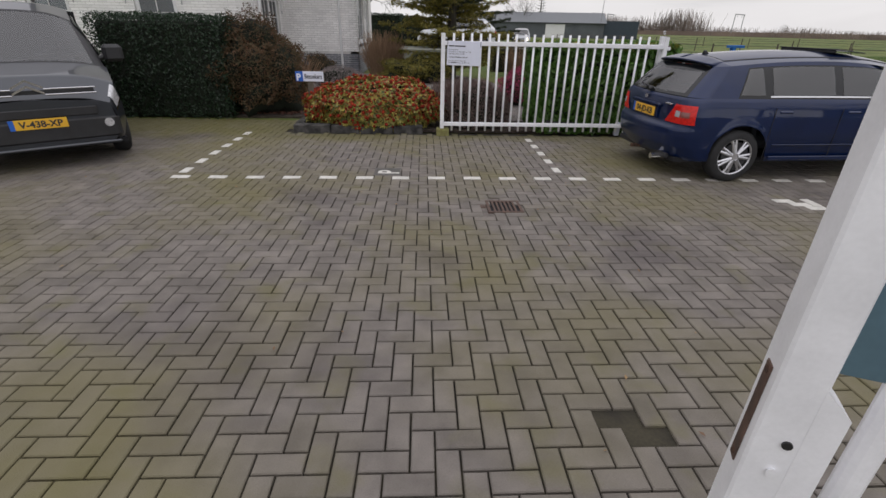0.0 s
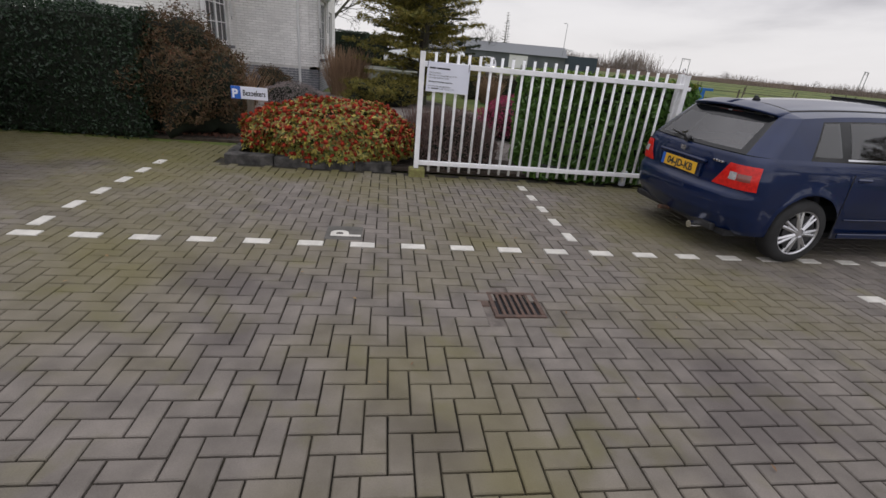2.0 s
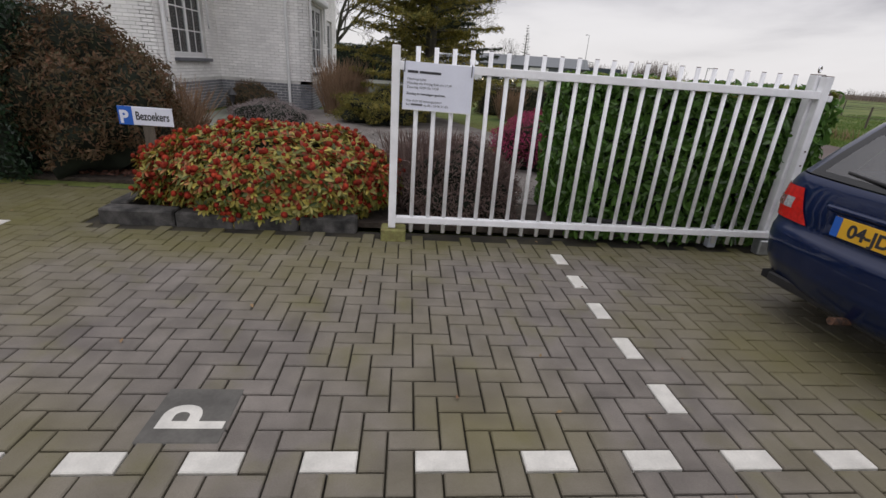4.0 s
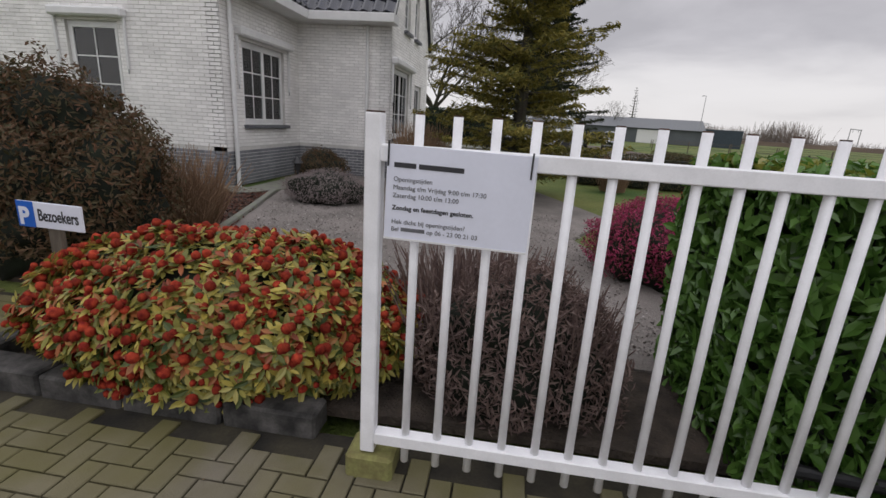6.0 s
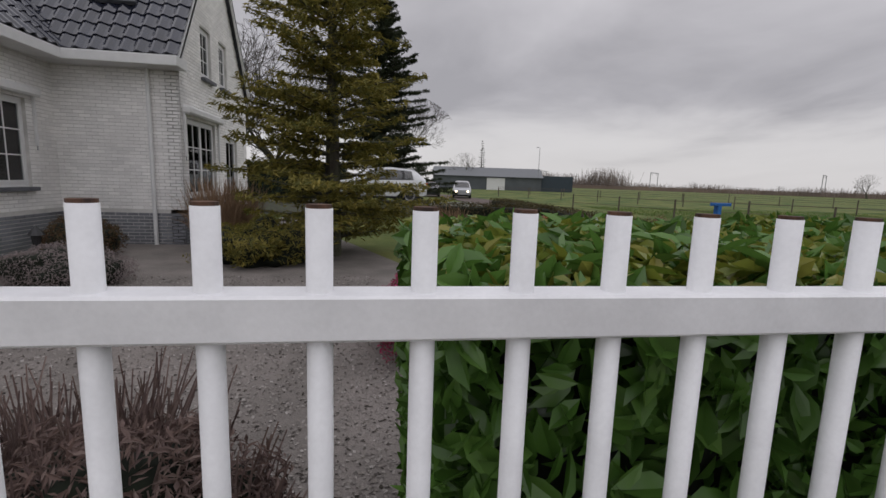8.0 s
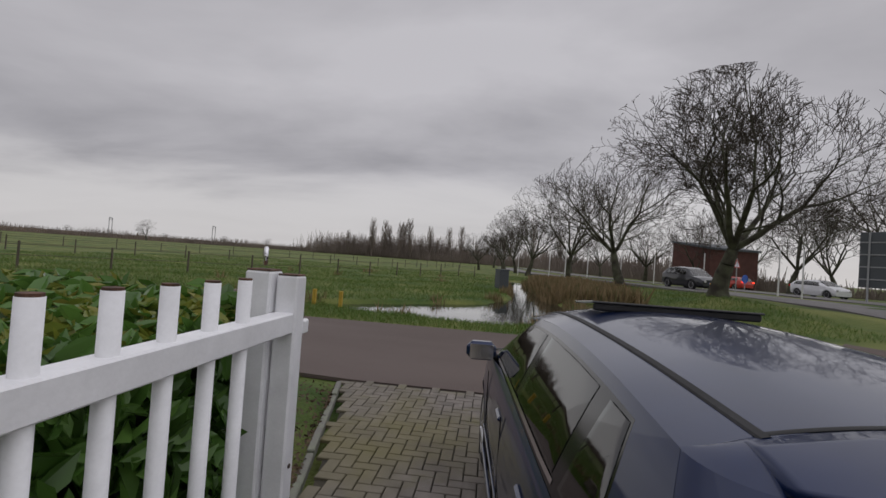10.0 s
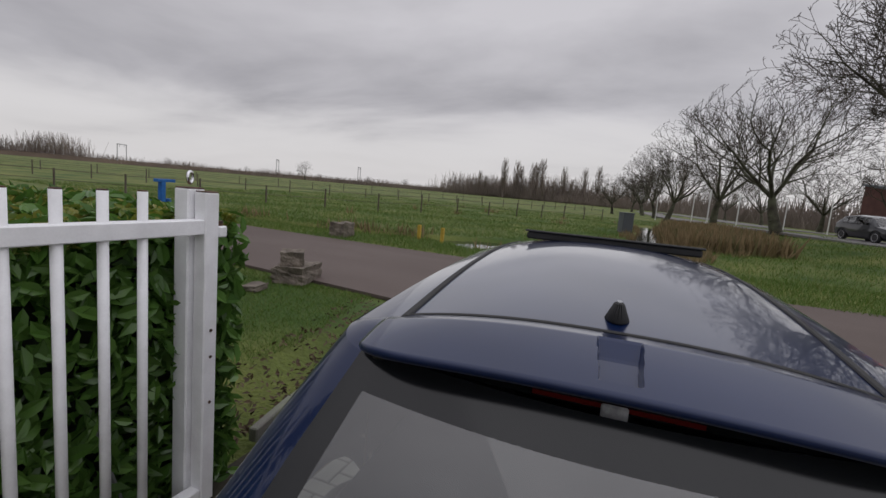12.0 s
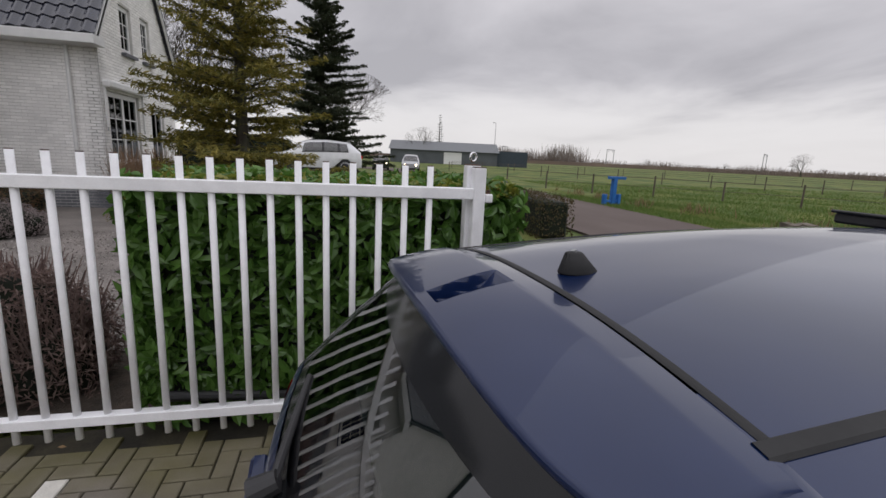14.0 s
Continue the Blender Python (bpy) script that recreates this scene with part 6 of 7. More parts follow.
# ---- trees ----
def segments_mesh(name, segs, material, parent, sides=4):
    """Many thin tapered sticks as one mesh."""
    S = np.asarray(segs, float)
    a, b, r0, r1 = S[:, :3], S[:, 3:6], S[:, 6:7], S[:, 7:8]
    d = b - a
    d /= np.linalg.norm(d, axis=1)[:, None] + 1e-9
    e = np.cross(d, np.where(np.abs(d[:, 2:3]) > 0.9, np.array([[1.0, 0, 0]]), np.array([[0, 0, 1.0]])))
    e /= np.linalg.norm(e, axis=1)[:, None] + 1e-9
    f = np.cross(d, e)
    V = []
    for c, r in ((a, r0), (b, r1)):
        for k in range(sides):
            w_ = 2 * math.pi * k / sides
            V.append(c + r * (e * math.cos(w_) + f * math.sin(w_)))
    V = np.stack(V, 1).reshape(-1, 3)
    i = np.arange(len(S))[:, None] * (2 * sides)
    F = np.concatenate([i + [k, (k + 1) % sides, sides + (k + 1) % sides, sides + k] for k in range(sides)])
    return quads(name, V, F, material, parent, smooth=sides > 4)


def bare_tree(name, label, at, height, trunk_r, seed, fork=0.17, spread=0.75, levels=6, limbs=5, dome=0.60):
    r = random.Random(seed)
    t = thing(name, label, "tree", at)
    big, mid, fine = [], [], []

    def grow(p, d, length, rad, level):
        n = 3 if level < 3 else 2
        out = big if level <= 1 else mid if level <= 3 else fine
        for i in range(n):
            d2 = (d + Vector((r.gauss(0, 0.13), r.gauss(0, 0.13), r.gauss(0, 0.06) + (0.06 if level > 0 else 0.02)))).normalized()
            q = p + d2 * (length / n * r.uniform(0.9, 1.1))
            ra, rb = rad * (1 - 0.42 * i / n), rad * (1 - 0.42 * (i + 1) / n)
            out.append((*p, *q, ra, rb))
            if level >= 1 and level < levels and i < n - 1 and r.random() < 0.85:
                side = d2.orthogonal().normalized()
                side.rotate(Matrix.Rotation(r.random() * 6.28, 3, d2))
                grow(q, (d2 * 0.75 + side * r.uniform(0.5, 0.95)).normalized(), length * r.uniform(0.45, 0.65), rb * 0.55, level + 1)
            p, d = q, d2
        if level < levels:
            k = limbs if level == 0 else 2 if r.random() < 0.7 else 3
            a0 = r.random() * 6.28
            for i in range(k):
                side = d.orthogonal().normalized()
                side.rotate(Matrix.Rotation(a0 + 6.28 * i / k + r.gauss(0, 0.25), 3, d))
                s = spread * r.uniform(0.55, 1.1) if level == 0 else r.uniform(0.35, 0.7)
                grow(p, (d + side * s).normalized(), length * (r.uniform(1.45, 1.75) if level == 0 else r.uniform(0.58, 0.78)), rb * (0.62 if level == 0 else 0.72), level + 1)
    base = height * fork
    big.append((0, 0, -0.4, 0, 0, 0.35, trunk_r * 1.5, trunk_r * 1.05))
    grow(Vector((0, 0, 0.3)), Vector((0, 0, 1)), base, trunk_r, 0)
    allp = np.array(big + mid + fine)
    k = height / np.percentile(allp[:, 5], 97)
    cz, rr, rz = height * 0.55, height * dome, height * 0.47

    def shape(x, y, z):
        """Holds the crown inside an uneven dome."""
        x, y, z = x * k, y * k, z * k
        q = math.sqrt((x / rr) ** 2 + (y / rr) ** 2 + ((z - cz) / rz) ** 2) if z > height * 0.2 else 0
        if q > 1:
            s = (1 + (q - 1) * 0.15) / q
            x, y, z = x * s, y * s, cz + (z - cz) * s
        return x, y, z
    def over(s):
        x, y, z = (v * k for v in s[:3])
        return z > height * 0.2 and (x / rr) ** 2 + (y / rr) ** 2 + ((z - cz) / rz) ** 2 > 1.06
    mid = [s for s in mid if not over(s)]
    fine = [s for s in fine if not over(s)]
    for L in (big, mid, fine):
        for i, s in enumerate(L):
            L[i] = (*shape(*s[:3]), *shape(*s[3:6]), s[6], s[7])
    segments_mesh("trunk", big, BARK, t, 8)
    segments_mesh("limb_crown", mid, BARK, t, 5)["kind"] = "stuff"
    fine = [(*s[:6], max(s[6], 0.014), max(s[7], 0.010)) for s in fine]
    segments_mesh("twig_crown", fine, TWIG, t, 3)["kind"] = "stuff"
    return t


ROW = "bare trees along the main road"
T3 = bare_tree("roadside_tree", "large bare spreading roadside tree with mossy trunk", (28.5, -5.6, 0.55), 11.8, 0.50, 5, 0.17, 1.15, 7, 6, 0.64)
T2 = bare_tree("roadside_tree", "bare roadside tree with a broad low crown", (40.6, -3.7, 0.30), 11.5, 0.42, 8, 0.17, 1.2, 6, 6)
T1 = bare_tree("roadside_tree", "bare roadside tree with a rounded crown", (54.0, -1.7, 0.15), 12.0, 0.38, 12, 0.2, 1.0, 6, 5)
for T in (T3, T2, T1):
    tagged(T, group=ROW)
spots = [(T1, 47, -20.5, 0.5, 0.85), (T2, 40, -25, 0.6, 1.0), (T1, 33, -27, 0.6, 1.05), (T2, 68, 1.5, 0, 0.9), (T1, 82, 2.5, 0, 0.85), (T2, 96, 4, 0, 0.8),
         (T1, 62, -18, 0.2, 0.8), (T2, 76, -17, 0.2, 0.85), (T1, 92, -14, 0, 0.8), (T1, 115, 4, 0, 0.8), (T2, 112, -12, 0, 0.8), (T1, 135, 6, 0, 0.8), (T2, 86, 9, 0, 0.6), (T1, 72, -30, 0.2, 0.9), (T1, 58, -32, 0.3, 0.9)]
for k, (T, x, y, z, s) in enumerate(spots):
    copy_thing(T, pose(x, y, z, 0, 0, 67 * k) @ Matrix.Scale(s, 4))
# paler than the near twigs: distance haze is mixed into the colour
HAZY_TWIG = mat("hazy_twig", (0.20, 0.165, 0.14), 0.95, vary=0.2, scale=0.1, bump=0)
LONE = bare_tree("field_tree", "small rounded bare tree standing alone in the fields", (205, 172, 0), 10, 0.4, 21, 0.2, 0.8, 5, 5)
for k, (x, y, s) in enumerate(((250, 160, 0.55), (262, 140, 0.6), (290, 120, 0.8), (300, 105, 0.7), (215, 225, 0.5), (190, 260, 0.6), (150, 290, 0.8), (240, 190, 0.45))):
    tagged(copy_thing(LONE, pose(x, y, 0, 0, 0, 41 * k) @ Matrix.Scale(s, 4)), "bare bush on the horizon of the fields", "tree", "bushes on the horizon")


def poplar(at, height, seed):
    r = random.Random(seed)
    t = thing("poplar", "tall narrow bare poplar on the horizon", "tree", at, group="poplars on the horizon")
    segs = [(0, 0, 0, 0, 0, height * 0.9, 0.35, 0.06)]
    for i in range(150):
        z = height * (0.12 + 0.8 * r.random())
        a = r.random() * 6.28
        w_ = height * 0.085 * math.sin(math.pi * min(1, (1.05 - z / height) * 1.1)) + 0.3
        up = r.uniform(1.5, 3.2)
        segs.append((0, 0, z, math.cos(a) * w_, math.sin(a) * w_, z + up, 0.10, 0.05))
        segs.append((math.cos(a) * w_, math.sin(a) * w_, z + up, math.cos(a + .4) * w_ * 1.1, math.sin(a + .4) * w_ * 1.1, z + up + 1.6, 0.07, 0.03))
    segments_mesh("branch_crown", segs, HAZY_TWIG, t, 3)["kind"] = "stuff"
    return t


P0 = poplar((232, 62, 0), 17, 1)
P1 = poplar((236, 50, 0), 19, 2)
for k in range(26):
    y = 84 - k * 4.6 + random.uniform(-1.5, 1.5)
    s = random.choice((0.5, 0.55, 0.6, 0.8, 1.0, 0.5, 0.9))
    copy_thing((P0, P1)[k % 2], pose(228 + random.uniform(-8, 12), y, 0, 0, 0, 50 * k) @ Matrix.Scale(s, 4))

SCRUB = leaf_mat("winter_scrub", [(0.055, 0.042, 0.032), (0.085, 0.062, 0.045), (0.06, 0.055, 0.035), (0.075, 0.05, 0.038)], 0.95, 0.1)


def tree_line(name, label, pts, height, depth, count, size):
    """A far belt of winter scrub as loose twigs and leaves."""
    pts = np.array(pts, float)
    k = np.cumsum(np.r_[0, np.hypot(*np.diff(pts, axis=0).T)])
    s = rng.random(count) * k[-1]
    x, y = np.interp(s, k, pts[:, 0]), np.interp(s, k, pts[:, 1])
    top = height * (0.45 + 0.55 * np.array([abs(noise.noise(Vector((a * 0.045, b * 0.045, 0)))) * 1.7 for a, b in zip(x, y)]))
    segs = []
    for a, b, h in zip(x + rng.normal(0, depth, count), y + rng.normal(0, depth, count), top * rng.uniform(0.35, 1.0, count)):
        z0 = rng.uniform(0, 0.35) * h
        segs.append((a, b, z0, a + rng.normal(0, 0.16) * h, b + rng.normal(0, 0.16) * h, h, size * 0.05, size * 0.02))
    o = segments_mesh(name, segs, HAZY_TWIG, None, 3)
    return tagged(o, label, "trees", kind="stuff")


tree_line("far_scrub", "dark winter scrub along the far field edge", [(245, 110), (238, 60), (225, 20), (190, -15), (120, -22), (85, -38)], 8, 5, 9000, 2.0)
tree_line("far_wood", "thin bare wood on the horizon", [(60, 320), (110, 300), (150, 270)], 13, 4, 3200, 2.2)
tree_line("roadside_scrub", "brown winter scrub beyond the main road", [(45, -36), (60, -28), (90, -22), (140, -14)], 4.0, 1.6, 9000, 0.8)
tree_line("horizon_trees", "loose row of bare trees among the poplars", [(236, 95), (240, 45), (230, 8)], 15, 7, 5200, 2.0)
tree_line("horizon_scrub", "low brown scrub on the horizon", [(150, 270), (220, 180), (245, 110)], 6, 5, 4200, 2.0)
# long railway bank across the fields
BANK = mat("bank_heath", (0.070, 0.048, 0.034), 0.95, vary=0.3, scale=0.05, second=(0.085, 0.06, 0.038), bump=0)
bm = bmesh.new()
rows_ = []
for x, y in ((-200, 420), (60, 330), (150, 262), (205, 205), (262, 120), (262, 40), (230, -10)):
    rows_.append([bm.verts.new((x + d * 0.8, y + d * 0.6, z)) for d, z in ((-9, -0.2), (-2, 2.1), (2, 2.1), (9, -0.2))])
for a, b in zip(rows_, rows_[1:]):
    for k in range(3):
        bm.faces.new((a[k], a[k + 1], b[k + 1], b[k]))
bmesh.ops.recalc_face_normals(bm, faces=bm.faces)
tagged(part("railway_bank", bm, BANK), "low brown heathy bank across the far fields", "bank", kind="structure")


def portal(at, turn):
    t = thing("catenary_portal", "steel railway overhead-line portal far off", "portal", at, turn, "railway portals")
    for y in (-5, 5):
        part("mast", box((-0.14, y - 0.14, 0), (0.14, y + 0.14, 8.6)), STEEL, t)
    part("beam", box((-0.12, -5.4, 8.2), (0.12, 5.4, 8.6)), STEEL, t)
    for y in (-2.6, 2.6):
        part("hanger", box((-0.06, y - 0.06, 7.0), (0.06, y + 0.06, 8.2)), STEEL, t)
    return t


PT = portal((158, 250, 1.6), -55)
for x, y, a in ((210, 196, -55), (236, 158, -65), (108, 292, -40)):
    copy_thing(PT, pose(x, y, 1.6, 0, 0, a))


def conifer(name, label, at, height, radius, seed, material, dark=0.0, whorls=30, bare=0.05, fronds=26):
    r = random.Random(seed)
    t = thing(name, label, "tree", at)
    part("trunk", tube((0, 0, -0.05), (0, 0, height * 0.97), 0.022 * height, 0.01, 10), BARK, t)
    segs, P, N = [], [], []
    for w_ in range(whorls):
        f = bare + (1 - bare) * w_ / whorls
        z = height * f
        L = radius * (1 - f) ** 0.85 + 0.10
        for k in range(7):
            a = r.random() * 6.283
            l = L * r.choice((r.uniform(0.45, 0.8), r.uniform(0.8, 1.15)))
            lift = r.uniform(-0.10, 0.16) + 0.35 * f
            d = Vector((math.cos(a), math.sin(a), lift))
            p0, p1 = Vector((0, 0, z)), Vector((0, 0, z)) + d * l
            segs.append((*p0, *p1, 0.010 + 0.014 * l, 0.004))
            n = int(fronds * l) + 6
            for i in range(n):
                u = r.uniform(0.18, 1.02)
                c = p0.lerp(p1, u)
                wdt = 0.26 * l * (1.1 - u) + 0.05
                c += Vector((-math.sin(a), math.cos(a), 0)) * r.gauss(0, wdt * 0.6) + Vector((0, 0, r.gauss(-0.02, 0.03)))
                P.append(c)
                N.append((0.25 * math.cos(a), 0.25 * math.sin(a), 0.9))
    segments_mesh("bough_crown", segs, BARK, t, 4)["kind"] = "stuff"
    P, N = np.array([tuple(p) for p in P]), np.array(N)
    for k in range(2):
        leaf_cloud("needles", P + rng.normal(0, 0.02, P.shape), N, 0.15 if radius < 3 else 0.26, material, t, width=0.22, spread=0.45, sizes=(0.6, 1.3))["kind"] = "stuff"
    return t


conifer("spruce", "olive-green spruce in the front garden", (0.75, 16.0, 0), 8.0, 2.35, 4, SPRUCE, whorls=38, fronds=64)
conifer("dark_conifer", "tall dark conifer behind the garden", (1.9, 33.0, 0), 12.0, 4.0, 9, SPRUCE_DARK, whorls=40, fronds=48)
conifer("dark_conifer", "slim far conifer beside the sheds", (27, 118, 0), 12.0, 2.2, 10, SPRUCE_DARK, whorls=20, fronds=10)
copy_thing(T1, pose(2.9, 36.5, 0, 0, 0, 20) @ Matrix.Scale(0.56, 4))
copy_thing(T1, pose(-9, 40, 0, 0, 0, 140) @ Matrix.Scale(0.95, 4))
copy_thing(T2, pose(-4.5, 38, 0, 0, 0, 80) @ Matrix.Scale(0.85, 4))
copy_thing(LONE, pose(22, 112, 0, 0, 0, 0) @ Matrix.Scale(0.8, 4))

# ---- garden ----
clipped_hedge("back_hedge", "tall dark clipped hedge behind the house", (-1.6, 31.5, 0), (-0.4, 40, 2.2), 5000, 0.12, IVY)
clipped_hedge("back_hedge", "long dark clipped hedge at the end of the garden", (-7.0, 36.0, 0), (-1.6, 37.2, 2.4), 6000, 0.12, IVY)
BROWN_HEDGE = leaf_mat("brown_beech_leaf", [(0.05, 0.045, 0.018), (0.085, 0.06, 0.026), (0.06, 0.065, 0.02), (0.11, 0.07, 0.03)], 0.8)
clipped_hedge("low_hedge", "low brownish clipped hedge along the lane", (6.9, 13.6, 0), (7.7, 28, 0.86), 15000, 0.06, BROWN_HEDGE)
clipped_hedge("low_hedge", "low brownish clipped hedge across the garden", (2.6, 19.6, 0), (6.85, 20.4, 0.95), 7000, 0.06, BROWN_HEDGE)
mound("copper_shrub", "rounded copper-orange shrub by the lane hedge", "shrub", (4.6, 14.6, 0.4), (0.75, 0.7, 0.55), 5000, 0.06, REDTIP, width=0.35)
mound("low_shrub", "dark reddish low shrub against the house", "shrub", (-3.55, 15.6, 0.3), (0.55, 0.7, 0.48), 4000, 0.06, YEW, width=0.3)
mound("yellow_conifer", "low golden conifer under the spruce", "shrub", (-0.40, 15.2, 0.32), (1.05, 0.8, 0.46), 7000, 0.09, SPRUCE, width=0.22, rough=0.55)


def stem_bush(name, label, at, height, radius, count, material, seed=1, tilt=0.35):
    """A bush of thin upright dry stems."""
    r = random.Random(seed)
    t = thing(name, label, "shrub", at)
    segs = []
    for i in range(count):
        a, q = r.random() * 6.283, radius * 0.55 * math.sqrt(r.random())
        p = Vector((q * math.cos(a), q * math.sin(a), 0))
        d = Vector((math.cos(a) * tilt * r.random() * q / radius * 2 + r.gauss(0, 0.10), math.sin(a) * tilt * r.random() * q / radius * 2 + r.gauss(0, 0.10), 1)).normalized()
        h = height * r.uniform(0.55, 1.05)
        m_ = p + d * h * 0.6
        e = m_ + (d + Vector((r.gauss(0, 0.2), r.gauss(0, 0.2), 0))).normalized() * h * 0.4
        segs += [(*p, *m_, 0.006, 0.005), (*m_, *e, 0.006, 0.003)]
        for k in range(2):
            b = p.lerp(m_, r.uniform(0.4, 1))
            segs.append((*b, *(b + Vector((r.gauss(0, 0.12), r.gauss(0, 0.12), r.uniform(0.12, 0.3))) * height), 0.004, 0.002))
    segments_mesh("stem_tuft", segs, material, t, 3)["kind"] = "stuff"
    return t


stem_bush("dry_bush", "tall dry reddish-brown stem bush by the house", (-1.55, 16.9, 0.02), 1.45, 0.9, 700, DRY, 2)
stem_bush("dry_grass", "pale dry ornamental grass beside the brown shrub", (-3.15, 10.55, 0.02), 1.05, 0.55, 420, DRY, 3, 0.6)
stem_bush("dry_bush", "small pale dry bush by the garden hedge", (3.4, 18.4, 0.02), 0.95, 0.6, 260, DRY, 4)
stem_bush("lavender", "faded purple-brown lavender clump behind the gate", (0.50, 8.35, 0.02), 0.78, 0.62, 1100, HEATH, 5, 0.5)
stem_bush("lavender", "faded purple-brown lavender clump behind the gate", (0.98, 8.12, 0.02), 0.66, 0.36, 600, HEATH, 6, 0.4)


def mulch():
    k = 9000
    x, y = rng.uniform(-5.0, -1.5, k), rng.uniform(8.9, 13.9, k)
    keep = (x < -2.15 - (y - 8.9) * 0.33) & (x > -5.5)
    p = np.stack([x, y, np.full(k, 0.046)], 1)[keep]
    o = leaf_cloud("bark_mulch", p, np.tile((0, 0, 1.0), (len(p), 1)), 0.075, leaf_mat("bark_chip", [(0.06, 0.024, 0.016), (0.11, 0.045, 0.028), (0.08, 0.032, 0.022), (0.15, 0.07, 0.042)], 0.9, 0.0), spread=0.35, width=0.5)
    tagged(o, "reddish-brown bark mulch on the garden bed", "mulch", kind="stuff")
    k = 700
    p = np.stack([rng.uniform(4.1, 7.6, k), rng.uniform(0, 1, k), np.full(k, 0.02)], 1)
    p[:, 1] = 7.72 + (p[:, 0] - 4.2) * 0.222 + p[:, 1] ** 2 * 0.7
    p[:, 2] = 0.03
    o = leaf_cloud("leaf_litter", p, np.tile((0, 0, 1.0), (k, 1)), 0.06, leaf_mat("dead_leaf", [(0.06, 0.04, 0.025), (0.12, 0.08, 0.045), (0.05, 0.035, 0.025)], 0.9, 0.0), spread=0.5)
    tagged(o, "dead leaves along the edge of the drive", "leaf litter", kind="stuff")


mulch()


def pebbles():
    """Loose stones on the gravel path, the part nearest the gate."""
    k = 16000
    y = 8.75 + 5.2 * rng.random(k) ** 1.4
    x = -2.0 - (y - 8.8) * 0.32 + rng.random(k) * (4.0 + (y - 8.8) * 0.25)
    keep = (x < 2.0) | (y < 9.6)
    p = np.stack([x, y, np.full(k, 0.040)], 1)[keep]
    o = leaf_cloud("gravel_stones", p, np.tile((0, 0, 1.0), (len(p), 1)), 0.026, leaf_mat("gravel_stone", [(0.14, 0.125, 0.115), (0.30, 0.275, 0.255), (0.21, 0.185, 0.165), (0.42, 0.39, 0.37)], 0.9, 0.0), spread=0.5, width=0.9)
    tagged(o, "loose grey gravel stones on the garden path", "gravel", kind="stuff")


pebbles()
# path edging stones, lantern, urn, low edging under the shrub
edge = thing("path_edging", "grey concrete edging along the gravel path", "edging")
pts = [(-3.78, 13.85), (-3.40, 12.6), (-3.05, 11.4), (-2.80, 10.5), (-2.3, 9.3)]
for (ax, ay), (bx, by) in zip(pts, pts[1:]):
    o = part("edging_stone", box((0, -0.05, 0), (math.hypot(bx - ax, by - ay) - 0.01, 0.05, 0.09), 0.01), CONCRETE, edge)
    o.matrix_local = pose(ax, ay, 0, 0, 0, math.degrees(math.atan2(by - ay, bx - ax)))


def planter_edge():
    t = thing("block_edging", "low weathered dark concrete block edging under the shrub", "edging")
    x = -2.34
    for w_ in (0.62, 0.48, 0.56, 0.50):
        part("block", box((x, 7.49 + random.uniform(-0.01, 0.01), -0.03), (x + w_ - 0.012, 7.66, 0.112 + random.uniform(-0.015, 0.01)), 0.014), DARK_CONCRETE, t)
        x += w_
    for k in range(2):
        part("block", box((-2.34, 7.67 + 0.5 * k, -0.03), (-2.20, 8.16 + 0.5 * k, 0.13), 0.012), DARK_CONCRETE, t)


planter_edge()
lan = thing("garden_lantern", "small black garden lantern on the terrace", "lantern", (-3.72, 14.75, 0.05))
part("post", tube((0, 0, 0), (0, 0, 0.32), 0.022), BLACK, lan)
part("lamp_body", tube((0, 0, 0.32), (0, 0, 0.47), 0.05, 0.07, 8), BLACK, lan)
part("lamp_roof", tube((0, 0, 0.47), (0, 0, 0.62), 0.12, 0.01, 8), BLACK, lan)
urn = thing("stone_urn", "pale stone urn with a dark dish", "urn", (-0.75, 17.0, 0.03))
part("bowl", tube((0, 0, 0.22), (0, 0, 0.52), 0.13, 0.24, 16), CONCRETE, urn)
part("foot", tube((0, 0, 0), (0, 0, 0.22), 0.16, 0.09, 16), CONCRETE, urn)
part("rim", ring((0, 0, 0.52), 0.24, 0.025, axis="z"), DARK_CONCRETE, urn)


def bezoekers():
    s = thing("visitor_sign", "small white and blue visitor parking sign on a post", "sign", (-2.115, 8.05, -0.045), -3)
    part("post", box((-0.045, 0.0, 0), (0.045, 0.035, 0.80), 0.004), WOOD_POST, s)
    part("plate", box((-0.235, -0.012, 0.785), (0.24, 0.0, 0.945), 0.003), PAPER, s)
    part("blue_field", box((-0.235, -0.015, 0.785), (-0.110, -0.0125, 0.945)), BLUE_SIGN, s)
    text_mesh("letter_p", "P", 0.15, PAPER, s, pose(-0.185, -0.0165, 0.802, 90, 0, 0), 0.006, "CENTER")
    text_mesh("lettering", "Bezoekers", 0.082, INK, s, pose(0.064, -0.0135, 0.832, 90, 0, 0) @ Matrix.Diagonal((0.86, 1.25, 1, 1)), 0.0015, "CENTER")


bezoekers()
pp = thing("drain_pipe_stub", "black plastic pipe lying at the foot of the hedge", "pipe", (0, 0, 0))
part("pipe", tube((1.9, 7.50, 0.20), (3.3, 7.50, 0.13), 0.03), BLACK, pp)
stk = thing("support_stake", "thin grey stake leaning behind the gate", "stake", (3.30, 7.50, 0))
part("stake", tube((0.10, 0.0, 0.02), (-0.06, 0.02, 0.62), 0.008), STEEL, stk)
can = thing("white_box", "small white box at the foot of the hedge", "box", (3.12, 7.47, 0))
part("box", box((-0.04, -0.03, 0.0), (0.04, 0.04, 0.22), 0.008), PAPER, can)

